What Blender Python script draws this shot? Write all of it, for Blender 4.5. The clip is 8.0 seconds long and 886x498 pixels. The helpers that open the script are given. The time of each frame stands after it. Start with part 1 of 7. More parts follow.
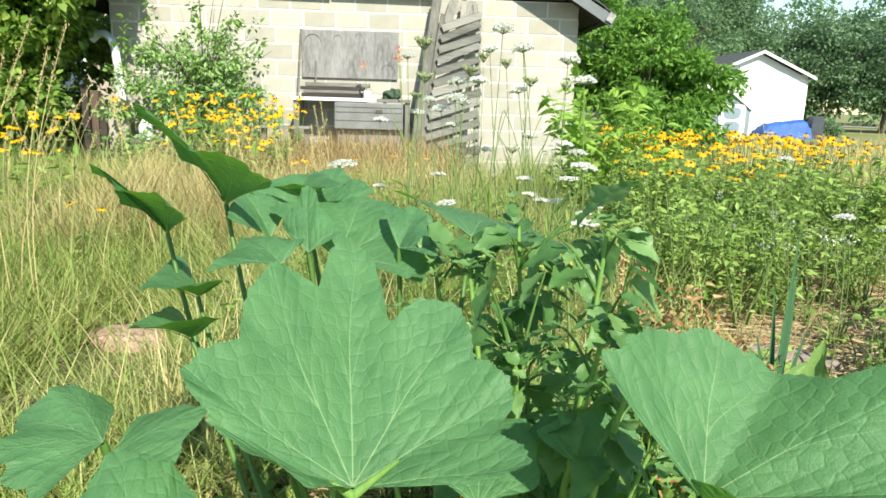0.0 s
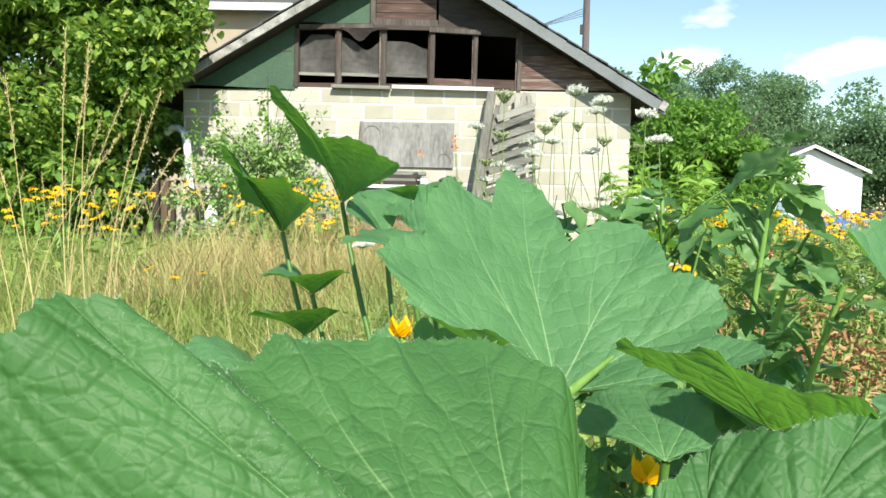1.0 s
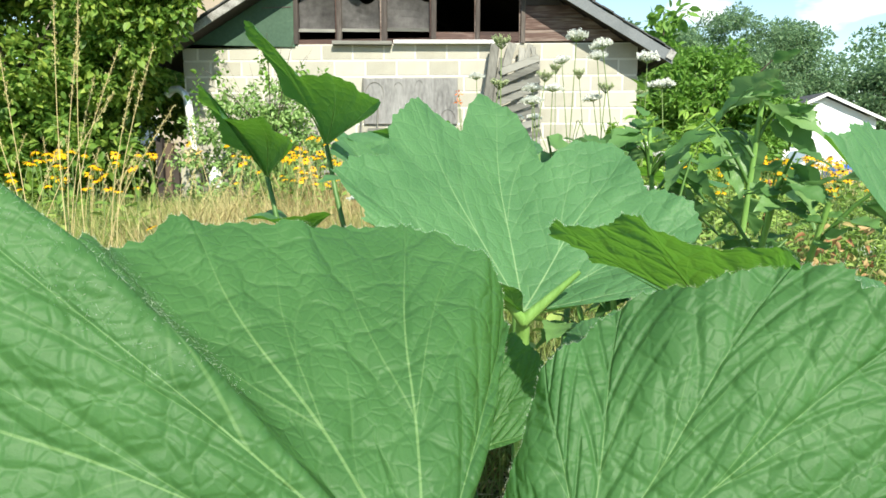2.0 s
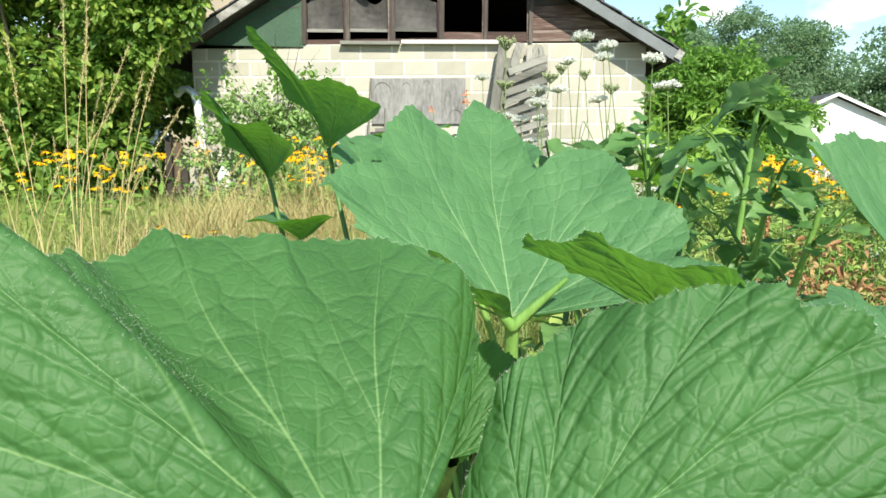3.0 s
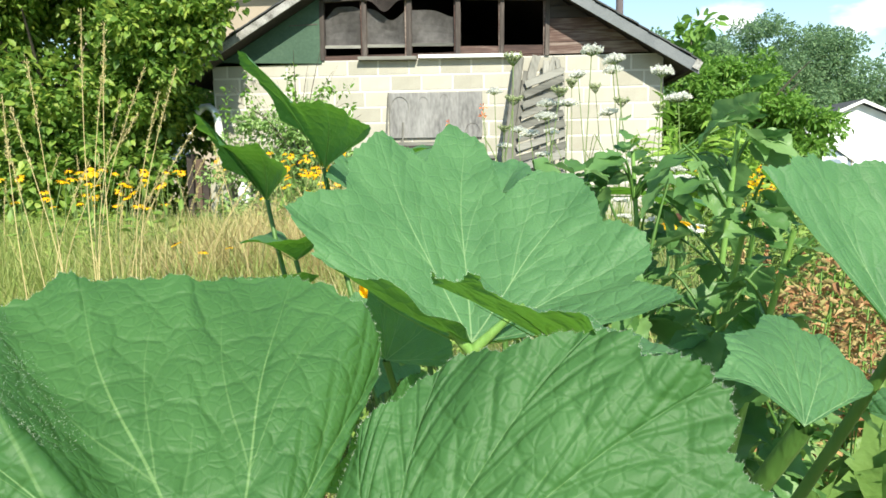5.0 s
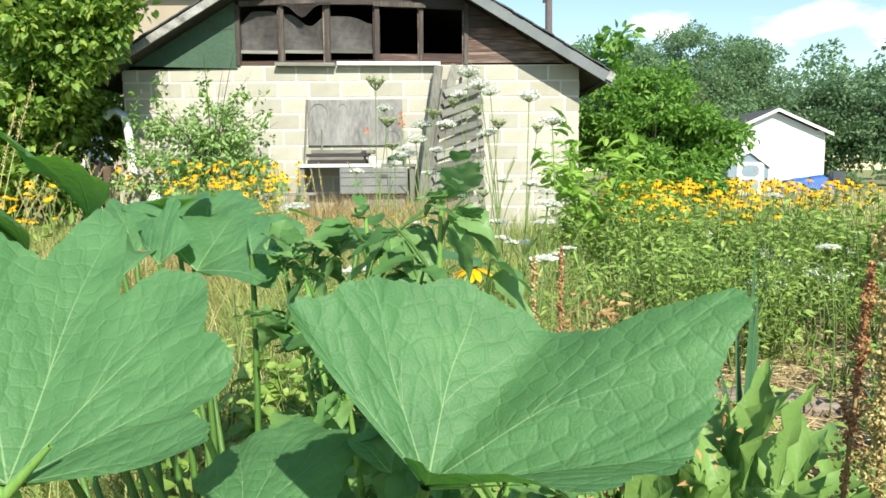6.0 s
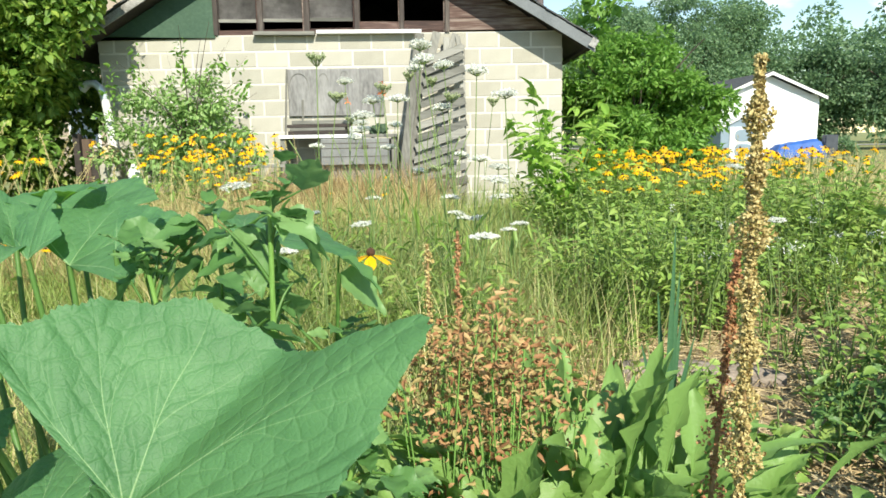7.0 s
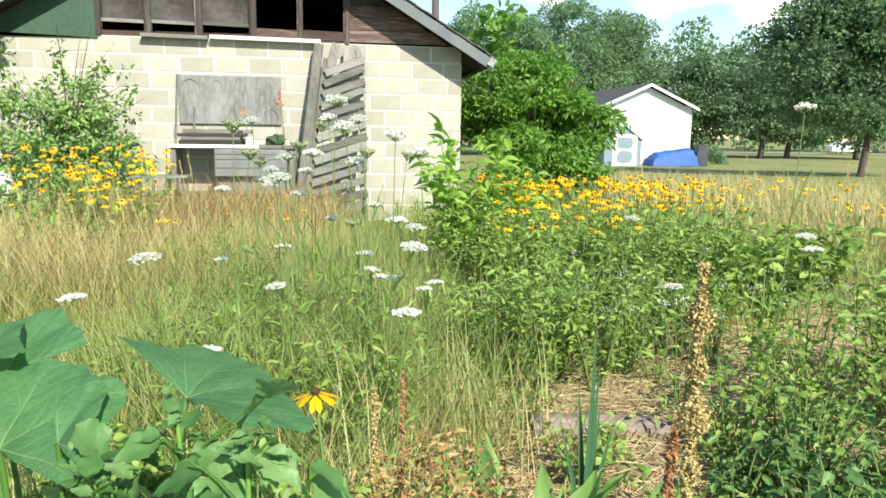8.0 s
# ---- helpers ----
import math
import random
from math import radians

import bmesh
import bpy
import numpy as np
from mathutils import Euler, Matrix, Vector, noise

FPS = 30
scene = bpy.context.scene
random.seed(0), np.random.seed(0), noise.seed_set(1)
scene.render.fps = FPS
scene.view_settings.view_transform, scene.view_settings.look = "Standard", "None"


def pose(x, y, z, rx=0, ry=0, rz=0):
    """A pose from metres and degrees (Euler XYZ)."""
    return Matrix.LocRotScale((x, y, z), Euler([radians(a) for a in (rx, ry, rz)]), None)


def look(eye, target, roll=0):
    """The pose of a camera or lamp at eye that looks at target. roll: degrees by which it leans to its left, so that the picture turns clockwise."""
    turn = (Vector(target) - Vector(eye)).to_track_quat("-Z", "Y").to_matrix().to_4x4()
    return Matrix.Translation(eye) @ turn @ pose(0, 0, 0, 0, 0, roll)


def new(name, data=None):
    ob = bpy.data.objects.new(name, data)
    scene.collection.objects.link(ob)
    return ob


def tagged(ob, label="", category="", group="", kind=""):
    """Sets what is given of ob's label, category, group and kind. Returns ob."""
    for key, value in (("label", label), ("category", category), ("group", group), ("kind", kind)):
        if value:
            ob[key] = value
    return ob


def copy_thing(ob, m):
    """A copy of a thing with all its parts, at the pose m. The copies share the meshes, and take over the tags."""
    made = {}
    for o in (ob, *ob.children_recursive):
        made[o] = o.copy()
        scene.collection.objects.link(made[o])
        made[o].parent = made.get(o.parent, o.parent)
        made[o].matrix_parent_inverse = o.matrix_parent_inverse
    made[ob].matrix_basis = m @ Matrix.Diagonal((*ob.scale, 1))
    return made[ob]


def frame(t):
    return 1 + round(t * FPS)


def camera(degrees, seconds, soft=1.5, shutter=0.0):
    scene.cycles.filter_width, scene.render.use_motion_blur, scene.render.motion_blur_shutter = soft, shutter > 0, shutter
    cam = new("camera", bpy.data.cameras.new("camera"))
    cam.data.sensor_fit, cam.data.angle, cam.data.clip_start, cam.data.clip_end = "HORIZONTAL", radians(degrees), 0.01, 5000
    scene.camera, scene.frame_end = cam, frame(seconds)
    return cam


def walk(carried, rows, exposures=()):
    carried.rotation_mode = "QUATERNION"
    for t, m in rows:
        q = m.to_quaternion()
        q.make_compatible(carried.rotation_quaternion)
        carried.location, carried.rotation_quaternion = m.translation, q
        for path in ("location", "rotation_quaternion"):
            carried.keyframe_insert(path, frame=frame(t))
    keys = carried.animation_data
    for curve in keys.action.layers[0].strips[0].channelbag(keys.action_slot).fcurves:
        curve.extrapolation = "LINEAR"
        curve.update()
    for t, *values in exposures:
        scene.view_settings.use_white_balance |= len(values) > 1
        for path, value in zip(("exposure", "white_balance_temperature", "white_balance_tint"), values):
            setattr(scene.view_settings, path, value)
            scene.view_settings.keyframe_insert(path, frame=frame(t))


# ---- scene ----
cam = camera(65.7, 8.0, soft=1.6)
PATH = [
    (0, (0.773, -9.118, 0.962), (0.863, -7.165, 0.542), 1.7),
    (0.2, (0.716, -9.132, 0.941), (0.772, -7.157, 0.633), 0.4),
    (0.5, (0.672, -9.112, 0.858), (0.66, -7.123, 0.649), -0.6),
    (1, (0.668, -9.102, 0.808), (0.617, -7.108, 0.663), 1.3),
    (1.5, (0.673, -9.09, 0.781), (0.588, -7.106, 0.545), 0.1),
    (1.7, (0.685, -9.086, 0.78), (0.613, -7.104, 0.527), 0.0),
    (2.8, (0.708, -9.094, 0.785), (0.616, -7.115, 0.514), 0.1),
    (3, (0.71, -9.094, 0.786), (0.612, -7.114, 0.521), 0.1),
    (3.5, (0.707, -9.099, 0.79), (0.5, -7.129, 0.513), -0.7),
    (4, (0.716, -9.117, 0.781), (0.396, -7.159, 0.528), 0.6),
    (4.2, (0.721, -9.119, 0.783), (0.37, -7.162, 0.568), -0.7),
    (5.3, (0.793, -9.089, 0.813), (0.693, -7.105, 0.581), -0.8),
    (5.5, (0.839, -9.093, 0.833), (0.76, -7.106, 0.619), -1.1),
    (6, (0.985, -9.047, 0.864), (1.002, -7.059, 0.641), -0.4),
    (6.5, (1.08, -9.054, 0.886), (1.088, -7.075, 0.595), -2.7),
    (7, (1.147, -9.041, 0.892), (1.174, -7.066, 0.576), -1.0),
    (7.2, (1.172, -9.036, 0.916), (1.317, -7.055, 0.682), -0.3),
    (7.5, (1.159, -9.033, 0.969), (1.485, -7.066, 0.818), 0.4),
    (8, (1.064, -9.012, 1.124), (1.402, -7.068, 0.795), 0.8),
]
walk(cam, [(t, look(eye, target, roll)) for t, eye, target, roll in PATH], [(0.0, 0.77, 6900, 4), (1.5, 0.77, 6900, 4), (3.0, 0.73, 6900, 4), (4.1, 0.67, 6900, 4), (5.4, 0.79, 6900, 4), (6.5, 0.66, 6900, 4), (8.0, 0.71, 6900, 4)])

# ---------------------------------------------------------------- light
SUN_TO = Vector((0.30, -1.0, 0.88)).normalized()
world = bpy.data.worlds.new("sky")
scene.world = world
world.use_nodes = True
wn, wl = world.node_tree.nodes, world.node_tree.links
wn.clear()
sky = wn.new("ShaderNodeTexSky")
sky.sky_type = "NISHITA"
sky.sun_disc = False
sky.sun_elevation = math.asin(SUN_TO.z)
sky.sun_rotation = math.atan2(SUN_TO.x, SUN_TO.y)
sky.air_density, sky.dust_density, sky.ozone_density = 1.1, 0.0, 1.5
# scattered fair-weather clouds over the whole sky
wco = wn.new("ShaderNodeTexCoord")
wmap = wn.new("ShaderNodeMapping")
wmap.inputs["Scale"].default_value = (1.0, 1.0, 2.4)
wmap.inputs["Location"].default_value = (0.35, 0.1, 0.0)
wnoise = wn.new("ShaderNodeTexNoise")
wnoise.inputs["Scale"].default_value = 5.0
wnoise.inputs["Detail"].default_value = 7.0
wnoise.inputs["Roughness"].default_value = 0.55
wramp = wn.new("ShaderNodeValToRGB")
wramp.color_ramp.elements[0].position, wramp.color_ramp.elements[1].position = 0.645, 0.825
wmix = wn.new("ShaderNodeMixRGB")
wmix.inputs["Color2"].default_value = (9.0, 9.2, 9.6, 1)
wbg = wn.new("ShaderNodeBackground")
wbg.inputs["Strength"].default_value = 0.125
wout = wn.new("ShaderNodeOutputWorld")
wl.new(wco.outputs["Generated"], wmap.inputs["Vector"])
wl.new(wmap.outputs["Vector"], wnoise.inputs["Vector"])
# low banks of cumulus above the woods
bank = wnoise.outputs["Fac"]
for toward, wide in (((0.305, 0.935, 0.185), 0.065), ((0.420, 0.894, 0.165), 0.085), ((0.475, 0.864, 0.190), 0.06), ((0.555, 0.817, 0.165), 0.07), ((-0.62, 0.76, 0.20), 0.10), ((0.90, -0.38, 0.22), 0.11)):
    away = wn.new("ShaderNodeVectorMath")
    away.operation = "DISTANCE"
    away.inputs[1].default_value = Vector(toward) * Vector((1, 1, 1.7))
    squash = wn.new("ShaderNodeVectorMath")
    squash.operation = "MULTIPLY"
    squash.inputs[1].default_value = (1, 1, 1.7)
    wl.new(wco.outputs["Generated"], squash.inputs[0])
    wl.new(squash.outputs["Vector"], away.inputs[0])
    near_bank = wn.new("ShaderNodeMapRange")
    near_bank.interpolation_type = "SMOOTHSTEP"
    near_bank.inputs["From Max"].default_value = wide
    near_bank.inputs["To Min"].default_value, near_bank.inputs["To Max"].default_value = 0.275, 0.0
    wl.new(away.outputs["Value"], near_bank.inputs["Value"])
    both = wn.new("ShaderNodeMath")
    both.operation = "ADD"
    wl.new(bank, both.inputs[0])
    wl.new(near_bank.outputs["Result"], both.inputs[1])
    bank = both.outputs["Value"]
wl.new(bank, wramp.inputs["Fac"])
wl.new(wramp.outputs["Color"], wmix.inputs["Fac"])
wl.new(sky.outputs["Color"], wmix.inputs["Color1"])
wl.new(wmix.outputs["Color"], wbg.inputs["Color"])
wl.new(wbg.outputs["Background"], wout.inputs["Surface"])

sun = new("sun", bpy.data.lights.new("sun", "SUN"))
sun.data.energy, sun.data.angle, sun.data.color = 5.0, radians(0.55), (1.0, 0.95, 0.86)
sun.matrix_world = look(SUN_TO * 50, (0, 0, 0))

# ---------------------------------------------------------------- materials
def base_mat(name):
    m = bpy.data.materials.new(name)
    m.use_nodes = True
    n = m.node_tree.nodes
    return m, n, m.node_tree.links, n["Principled BSDF"]


def ramp_node(n, stops):
    r = n.new("ShaderNodeValToRGB")
    els = r.color_ramp.elements
    while len(els) < len(stops):
        els.new(0.5)
    for e, (p, c) in zip(els, stops):
        e.position, e.color = p, (*c, 1)
    return r


def surface(name, stops, rough=0.8, scale=4.0, fine=60.0, bump=0.3, stretch=(1, 1, 1), metal=0.0, island=0.0, piece=0.0, dist=0.01):
    """Two scales of noise drive the colour, the finer one also the relief; pieces may differ a little in value."""
    m, n, l, p = base_mat(name)
    co = n.new("ShaderNodeTexCoord")
    mp = n.new("ShaderNodeMapping")
    mp.inputs["Scale"].default_value = stretch
    a, b = n.new("ShaderNodeTexNoise"), n.new("ShaderNodeTexNoise")
    a.inputs["Scale"].default_value, b.inputs["Scale"].default_value = scale, fine
    a.inputs["Detail"].default_value, b.inputs["Detail"].default_value = 5, 4
    mix = n.new("ShaderNodeMath")
    mix.operation = "MULTIPLY_ADD"
    mix.inputs[1].default_value = 0.45
    l.new(co.outputs["Object"], mp.inputs["Vector"])
    l.new(mp.outputs["Vector"], a.inputs["Vector"])
    l.new(mp.outputs["Vector"], b.inputs["Vector"])
    half = n.new("ShaderNodeMath")
    half.operation = "MULTIPLY"
    half.inputs[1].default_value = 0.55
    l.new(a.outputs["Fac"], half.inputs[0])
    l.new(b.outputs["Fac"], mix.inputs[0])
    l.new(half.outputs[0], mix.inputs[2])
    fac = mix.outputs[0]
    for amount, node, socket in ((island, "ShaderNodeNewGeometry", "Random Per Island"), (piece, "ShaderNodeObjectInfo", "Random")):
        if amount:
            g = n.new(node)
            s = n.new("ShaderNodeMath")
            s.operation = "MULTIPLY_ADD"
            s.inputs[1].default_value = amount
            l.new(g.outputs[socket], s.inputs[0])
            sub = n.new("ShaderNodeMath")
            sub.operation = "SUBTRACT"
            sub.inputs[1].default_value = amount / 2
            l.new(fac, sub.inputs[0])
            l.new(sub.outputs[0], s.inputs[2])
            fac = s.outputs[0]
    r = ramp_node(n, stops)
    l.new(fac, r.inputs["Fac"])
    l.new(r.outputs["Color"], p.inputs["Base Color"])
    p.inputs["Roughness"].default_value, p.inputs["Metallic"].default_value = rough, metal
    bp = n.new("ShaderNodeBump")
    bp.inputs["Strength"].default_value, bp.inputs["Distance"].default_value = bump, dist
    l.new(b.outputs["Fac"], bp.inputs["Height"])
    l.new(bp.outputs["Normal"], p.inputs["Normal"])
    return m


def foliage(name, stops, through_light=0.35, rough=0.5):
    """Thin leaves or blades, each a little different, that let some light through."""
    m, n, l, p = base_mat(name)
    g = n.new("ShaderNodeNewGeometry")
    no = n.new("ShaderNodeTexNoise")
    no.inputs["Scale"].default_value = 1.3
    co = n.new("ShaderNodeTexCoord")
    l.new(co.outputs["Object"], no.inputs["Vector"])
    ad = n.new("ShaderNodeMath")
    ad.operation = "MULTIPLY_ADD"
    ad.inputs[1].default_value = 0.62
    sc = n.new("ShaderNodeMath")
    sc.operation = "MULTIPLY"
    sc.inputs[1].default_value = 0.38
    l.new(no.outputs["Fac"], sc.inputs[0])
    l.new(g.outputs["Random Per Island"], ad.inputs[0])
    l.new(sc.outputs[0], ad.inputs[2])
    r = ramp_node(n, stops)
    l.new(ad.outputs[0], r.inputs["Fac"])
    l.new(r.outputs["Color"], p.inputs["Base Color"])
    p.inputs["Roughness"].default_value = rough
    # puckered surface
    pucker = n.new("ShaderNodeTexNoise")
    pucker.inputs["Scale"].default_value, pucker.inputs["Detail"].default_value = 130.0, 4.0
    l.new(co.outputs["Object"], pucker.inputs["Vector"])
    bp = n.new("ShaderNodeBump")
    bp.inputs["Strength"].default_value, bp.inputs["Distance"].default_value = 0.35, 0.004
    l.new(pucker.outputs["Fac"], bp.inputs["Height"])
    l.new(bp.outputs["Normal"], p.inputs["Normal"])
    t = n.new("ShaderNodeBsdfTranslucent")
    l.new(r.outputs["Color"], t.inputs["Color"])
    ms = n.new("ShaderNodeMixShader")
    ms.inputs["Fac"].default_value = through_light
    l.new(p.outputs[0], ms.inputs[1])
    l.new(t.outputs[0], ms.inputs[2])
    l.new(ms.outputs[0], n["Material Output"].inputs["Surface"])
    return m


def squash_leaf_mat(name, dark, light, vein, under_light=0.37, relief=0.5):
    """Broad squash leaf: pale ribs that fork, side ribs, quilted cells between them, a fine net, a hairy sheen.
    UV map "flat" holds the angle round the stalk (one rib every 50 degrees) and the reach; "metric" holds metres."""
    m, n, l, p = base_mat(name)

    def math_node(op, a, b=None, c=None):
        k = n.new("ShaderNodeMath")
        k.operation = op
        for i, v in enumerate((a, b, c)):
            if v is None:
                continue
            if isinstance(v, (int, float)):
                k.inputs[i].default_value = v
            else:
                l.new(v, k.inputs[i])
        return k.outputs[0]

    def band(value, lo, hi):
        k = n.new("ShaderNodeMapRange")
        k.interpolation_type = "SMOOTHSTEP"
        k.inputs["From Min"].default_value, k.inputs["From Max"].default_value = lo, hi
        k.inputs["To Min"].default_value, k.inputs["To Max"].default_value = 1.0, 0.0
        l.new(value, k.inputs["Value"])
        return k.outputs["Result"]

    def texture(kind, scale, vector, **more):
        k = n.new(kind)
        k.inputs["Scale"].default_value = scale
        for key, v in more.items():
            k.inputs[key].default_value = v
        l.new(vector, k.inputs["Vector"])
        return k

    uv, um, ob_co = n.new("ShaderNodeUVMap"), n.new("ShaderNodeUVMap"), n.new("ShaderNodeTexCoord")
    uv.uv_map, um.uv_map = "flat", "metric"
    place = ob_co.outputs["Object"]
    sep = n.new("ShaderNodeSeparateXYZ")
    l.new(uv.outputs["UV"], sep.inputs[0])
    sway = texture("ShaderNodeTexNoise", 20.0, um.outputs["UV"], Detail=2.0)
    phi = math_node("MULTIPLY", math_node("SUBTRACT", sep.outputs["X"], 0.5), radians(400))
    rad = math_node("MULTIPLY", sep.outputs["Y"], 2.0)
    delta = math_node("PINGPONG", phi, radians(25))
    perp = math_node("MULTIPLY", rad, math_node("SINE", delta))
    along = math_node("MULTIPLY", rad, math_node("COSINE", delta))
    width = math_node("MULTIPLY_ADD", math_node("MINIMUM", rad, 1.0), -0.0056, 0.0072)
    main = band(math_node("DIVIDE", perp, width), 0.40, 1.25)
    spread = math_node("MULTIPLY", math_node("SUBTRACT", along, 0.34), 0.5)
    fork = band(math_node("DIVIDE", math_node("ABSOLUTE", math_node("SUBTRACT", perp, spread)), width), 0.25, 1.0)
    fork = math_node("MULTIPLY", fork, math_node("GREATER_THAN", along, 0.34))
    main = math_node("MAXIMUM", main, math_node("MULTIPLY", fork, 0.55))
    bent = math_node("MULTIPLY_ADD", math_node("SUBTRACT", sway.outputs["Fac"], 0.5), 0.10, along)
    run = math_node("DIVIDE", math_node("SUBTRACT", bent, math_node("MULTIPLY", perp, math_node("MULTIPLY_ADD", perp, -0.9, 1.25))), 0.190)
    half = math_node("FLOOR", math_node("DIVIDE", phi, radians(25)))
    run = math_node("MULTIPLY_ADD", math_node("SINE", math_node("MULTIPLY", half, 2.4)), 0.35, run)
    off = math_node("ABSOLUTE", math_node("SUBTRACT", math_node("FRACT", run), 0.5))
    side = band(off, 0.004, 0.026)
    swirl = n.new("ShaderNodeMixRGB")
    swirl.blend_type = "ADD"
    swirl.inputs["Fac"].default_value = 0.006
    warp = texture("ShaderNodeTexNoise", 60.0, um.outputs["UV"], Detail=2.0)
    l.new(um.outputs["UV"], swirl.inputs["Color1"])
    l.new(warp.outputs["Color"], swirl.inputs["Color2"])

    def cells(scale, random_by):
        k = n.new("ShaderNodeTexVoronoi")
        k.feature, k.voronoi_dimensions = "DISTANCE_TO_EDGE", "2D"
        k.inputs["Randomness"].default_value, k.inputs["Scale"].default_value = random_by, scale
        l.new(swirl.outputs["Color"], k.inputs["Vector"])
        return k.outputs["Distance"]

    big, net = cells(72.0, 0.75), cells(260.0, 0.9)
    fine = texture("ShaderNodeTexNoise", 1400.0, place, Detail=3.0)
    tone = texture("ShaderNodeTexNoise", 24.0, place, Detail=5.0)
    r = ramp_node(n, [(0.32, dark), (0.68, light)])
    l.new(math_node("MULTIPLY_ADD", fine.outputs["Fac"], 0.22, math_node("MULTIPLY", tone.outputs["Fac"], 0.78)), r.inputs["Fac"])
    pale = math_node("MULTIPLY", math_node("MULTIPLY", main, band(rad, 0.35, 1.25)), 0.80)
    thin = math_node("MAXIMUM", math_node("MULTIPLY", math_node("MULTIPLY", side, band(rad, 0.3, 1.2)), 0.20), math_node("MAXIMUM", math_node("MULTIPLY", band(big, 0.0, 0.04), 0.06), math_node("MULTIPLY", band(net, 0.0, 0.10), 0.03)))
    fac = math_node("MAXIMUM", pale, thin)
    mx = n.new("ShaderNodeMixRGB")
    mx.inputs["Color2"].default_value = (*vein, 1)
    l.new(fac, mx.inputs["Fac"])
    l.new(r.outputs["Color"], mx.inputs["Color1"])
    l.new(mx.outputs["Color"], p.inputs["Base Color"])
    p.inputs["Roughness"].default_value = 0.56
    p.inputs["Specular IOR Level"].default_value = 0.38
    groove = math_node("ADD", math_node("MULTIPLY", band(math_node("DIVIDE", perp, width), 0.0, 9.0), 0.30), math_node("MULTIPLY", band(off, 0.0, 0.24), 0.30))
    pits = math_node("ADD", math_node("ADD", math_node("MULTIPLY", band(big, 0.0, 0.55), 0.34), math_node("MULTIPLY", band(big, 0.0, 0.13), 0.26)), math_node("MULTIPLY", band(net, 0.0, 0.22), 0.10))
    height = math_node("SUBTRACT", math_node("MULTIPLY", fine.outputs["Fac"], 0.05), math_node("ADD", groove, pits))
    bp = n.new("ShaderNodeBump")
    bp.inputs["Strength"].default_value, bp.inputs["Distance"].default_value = relief, 0.0024
    l.new(height, bp.inputs["Height"])
    l.new(bp.outputs["Normal"], p.inputs["Normal"])
    t = n.new("ShaderNodeBsdfTranslucent")
    glow = n.new("ShaderNodeMixRGB")
    glow.inputs["Fac"].default_value = 0.75
    glow.inputs["Color2"].default_value = (0.20, 0.49, 0.014, 1)
    l.new(mx.outputs["Color"], glow.inputs["Color1"])
    l.new(glow.outputs["Color"], t.inputs["Color"])
    l.new(bp.outputs["Normal"], t.inputs["Normal"])
    ms = n.new("ShaderNodeMixShader")
    ms.inputs["Fac"].default_value = under_light
    l.new(p.outputs[0], ms.inputs[1])
    l.new(t.outputs[0], ms.inputs[2])
    l.new(ms.outputs[0], n["Material Output"].inputs["Surface"])
    return m


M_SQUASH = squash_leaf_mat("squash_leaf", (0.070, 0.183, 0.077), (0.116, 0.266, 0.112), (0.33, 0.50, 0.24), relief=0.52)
# Stronger quilting; the darker green puts grazing sun on these leaves into colour.
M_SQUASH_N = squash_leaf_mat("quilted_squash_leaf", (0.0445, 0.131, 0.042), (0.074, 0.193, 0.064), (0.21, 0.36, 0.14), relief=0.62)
# Darker copy of green_stalk: shade on the rear stalks put into colour; twigs too.
M_STALK_D = surface("dark_green_stalk", [(0.3, (0.05, 0.13, 0.022)), (0.7, (0.09, 0.19, 0.04))], 0.5, 12, 160, 0.2, (1, 1, 0.2))
M_STALK = surface("green_stalk", [(0.3, (0.12, 0.26, 0.05)), (0.7, (0.22, 0.38, 0.10))], 0.5, 12, 160, 0.2, (1, 1, 0.2))
M_BLOCK = surface("concrete_block", [(0.22, (0.31, 0.295, 0.245)), (0.5, (0.41, 0.39, 0.335)), (0.78, (0.49, 0.47, 0.41))], 0.9, 3.0, 90, 0.35, piece=0.30, dist=0.004)
M_MORTAR = surface("mortar", [(0.3, (0.50, 0.48, 0.43)), (0.7, (0.63, 0.61, 0.56))], 0.95, 5, 120, 0.4, dist=0.003)
M_WOOD_GREY = surface("weathered_wood", [(0.25, (0.10, 0.097, 0.085)), (0.5, (0.20, 0.196, 0.175)), (0.75, (0.32, 0.31, 0.28))], 0.85, 6, 45, 0.5, (1, 1, 0.12), piece=0.3)
M_WOOD_GREY_X = surface("weathered_wood_slat", [(0.25, (0.085, 0.085, 0.075)), (0.5, (0.17, 0.168, 0.15)), (0.75, (0.28, 0.275, 0.25))], 0.85, 6, 45, 0.5, (0.12, 1, 1), piece=0.4)
M_PLY = surface("weathered_plywood", [(0.30, (0.085, 0.083, 0.083)), (0.44, (0.19, 0.187, 0.185)), (0.72, (0.36, 0.355, 0.35))], 0.85, 3.6, 30, 0.3, (1, 1, 0.30))
M_RED_WOOD = surface("faded_red_boards", [(0.3, (0.045, 0.026, 0.023)), (0.5, (0.105, 0.062, 0.052)), (0.72, (0.30, 0.24, 0.21))], 0.85, 5, 40, 0.5, (0.1, 1, 1), piece=0.3)
M_DARK_WOOD = surface("dark_boards", [(0.3, (0.022, 0.018, 0.017)), (0.7, (0.065, 0.050, 0.045))], 0.8, 5, 40, 0.4, (0.15, 1, 1))
M_GREEN = surface("faded_green_board", [(0.3, (0.030, 0.072, 0.044)), (0.55, (0.048, 0.098, 0.062)), (0.8, (0.085, 0.14, 0.095))], 0.7, 2.5, 30, 0.2)
M_RAKE_R = surface("grey_fascia", [(0.3, (0.10, 0.115, 0.125)), (0.7, (0.17, 0.185, 0.20))], 0.6, 4, 50, 0.2)
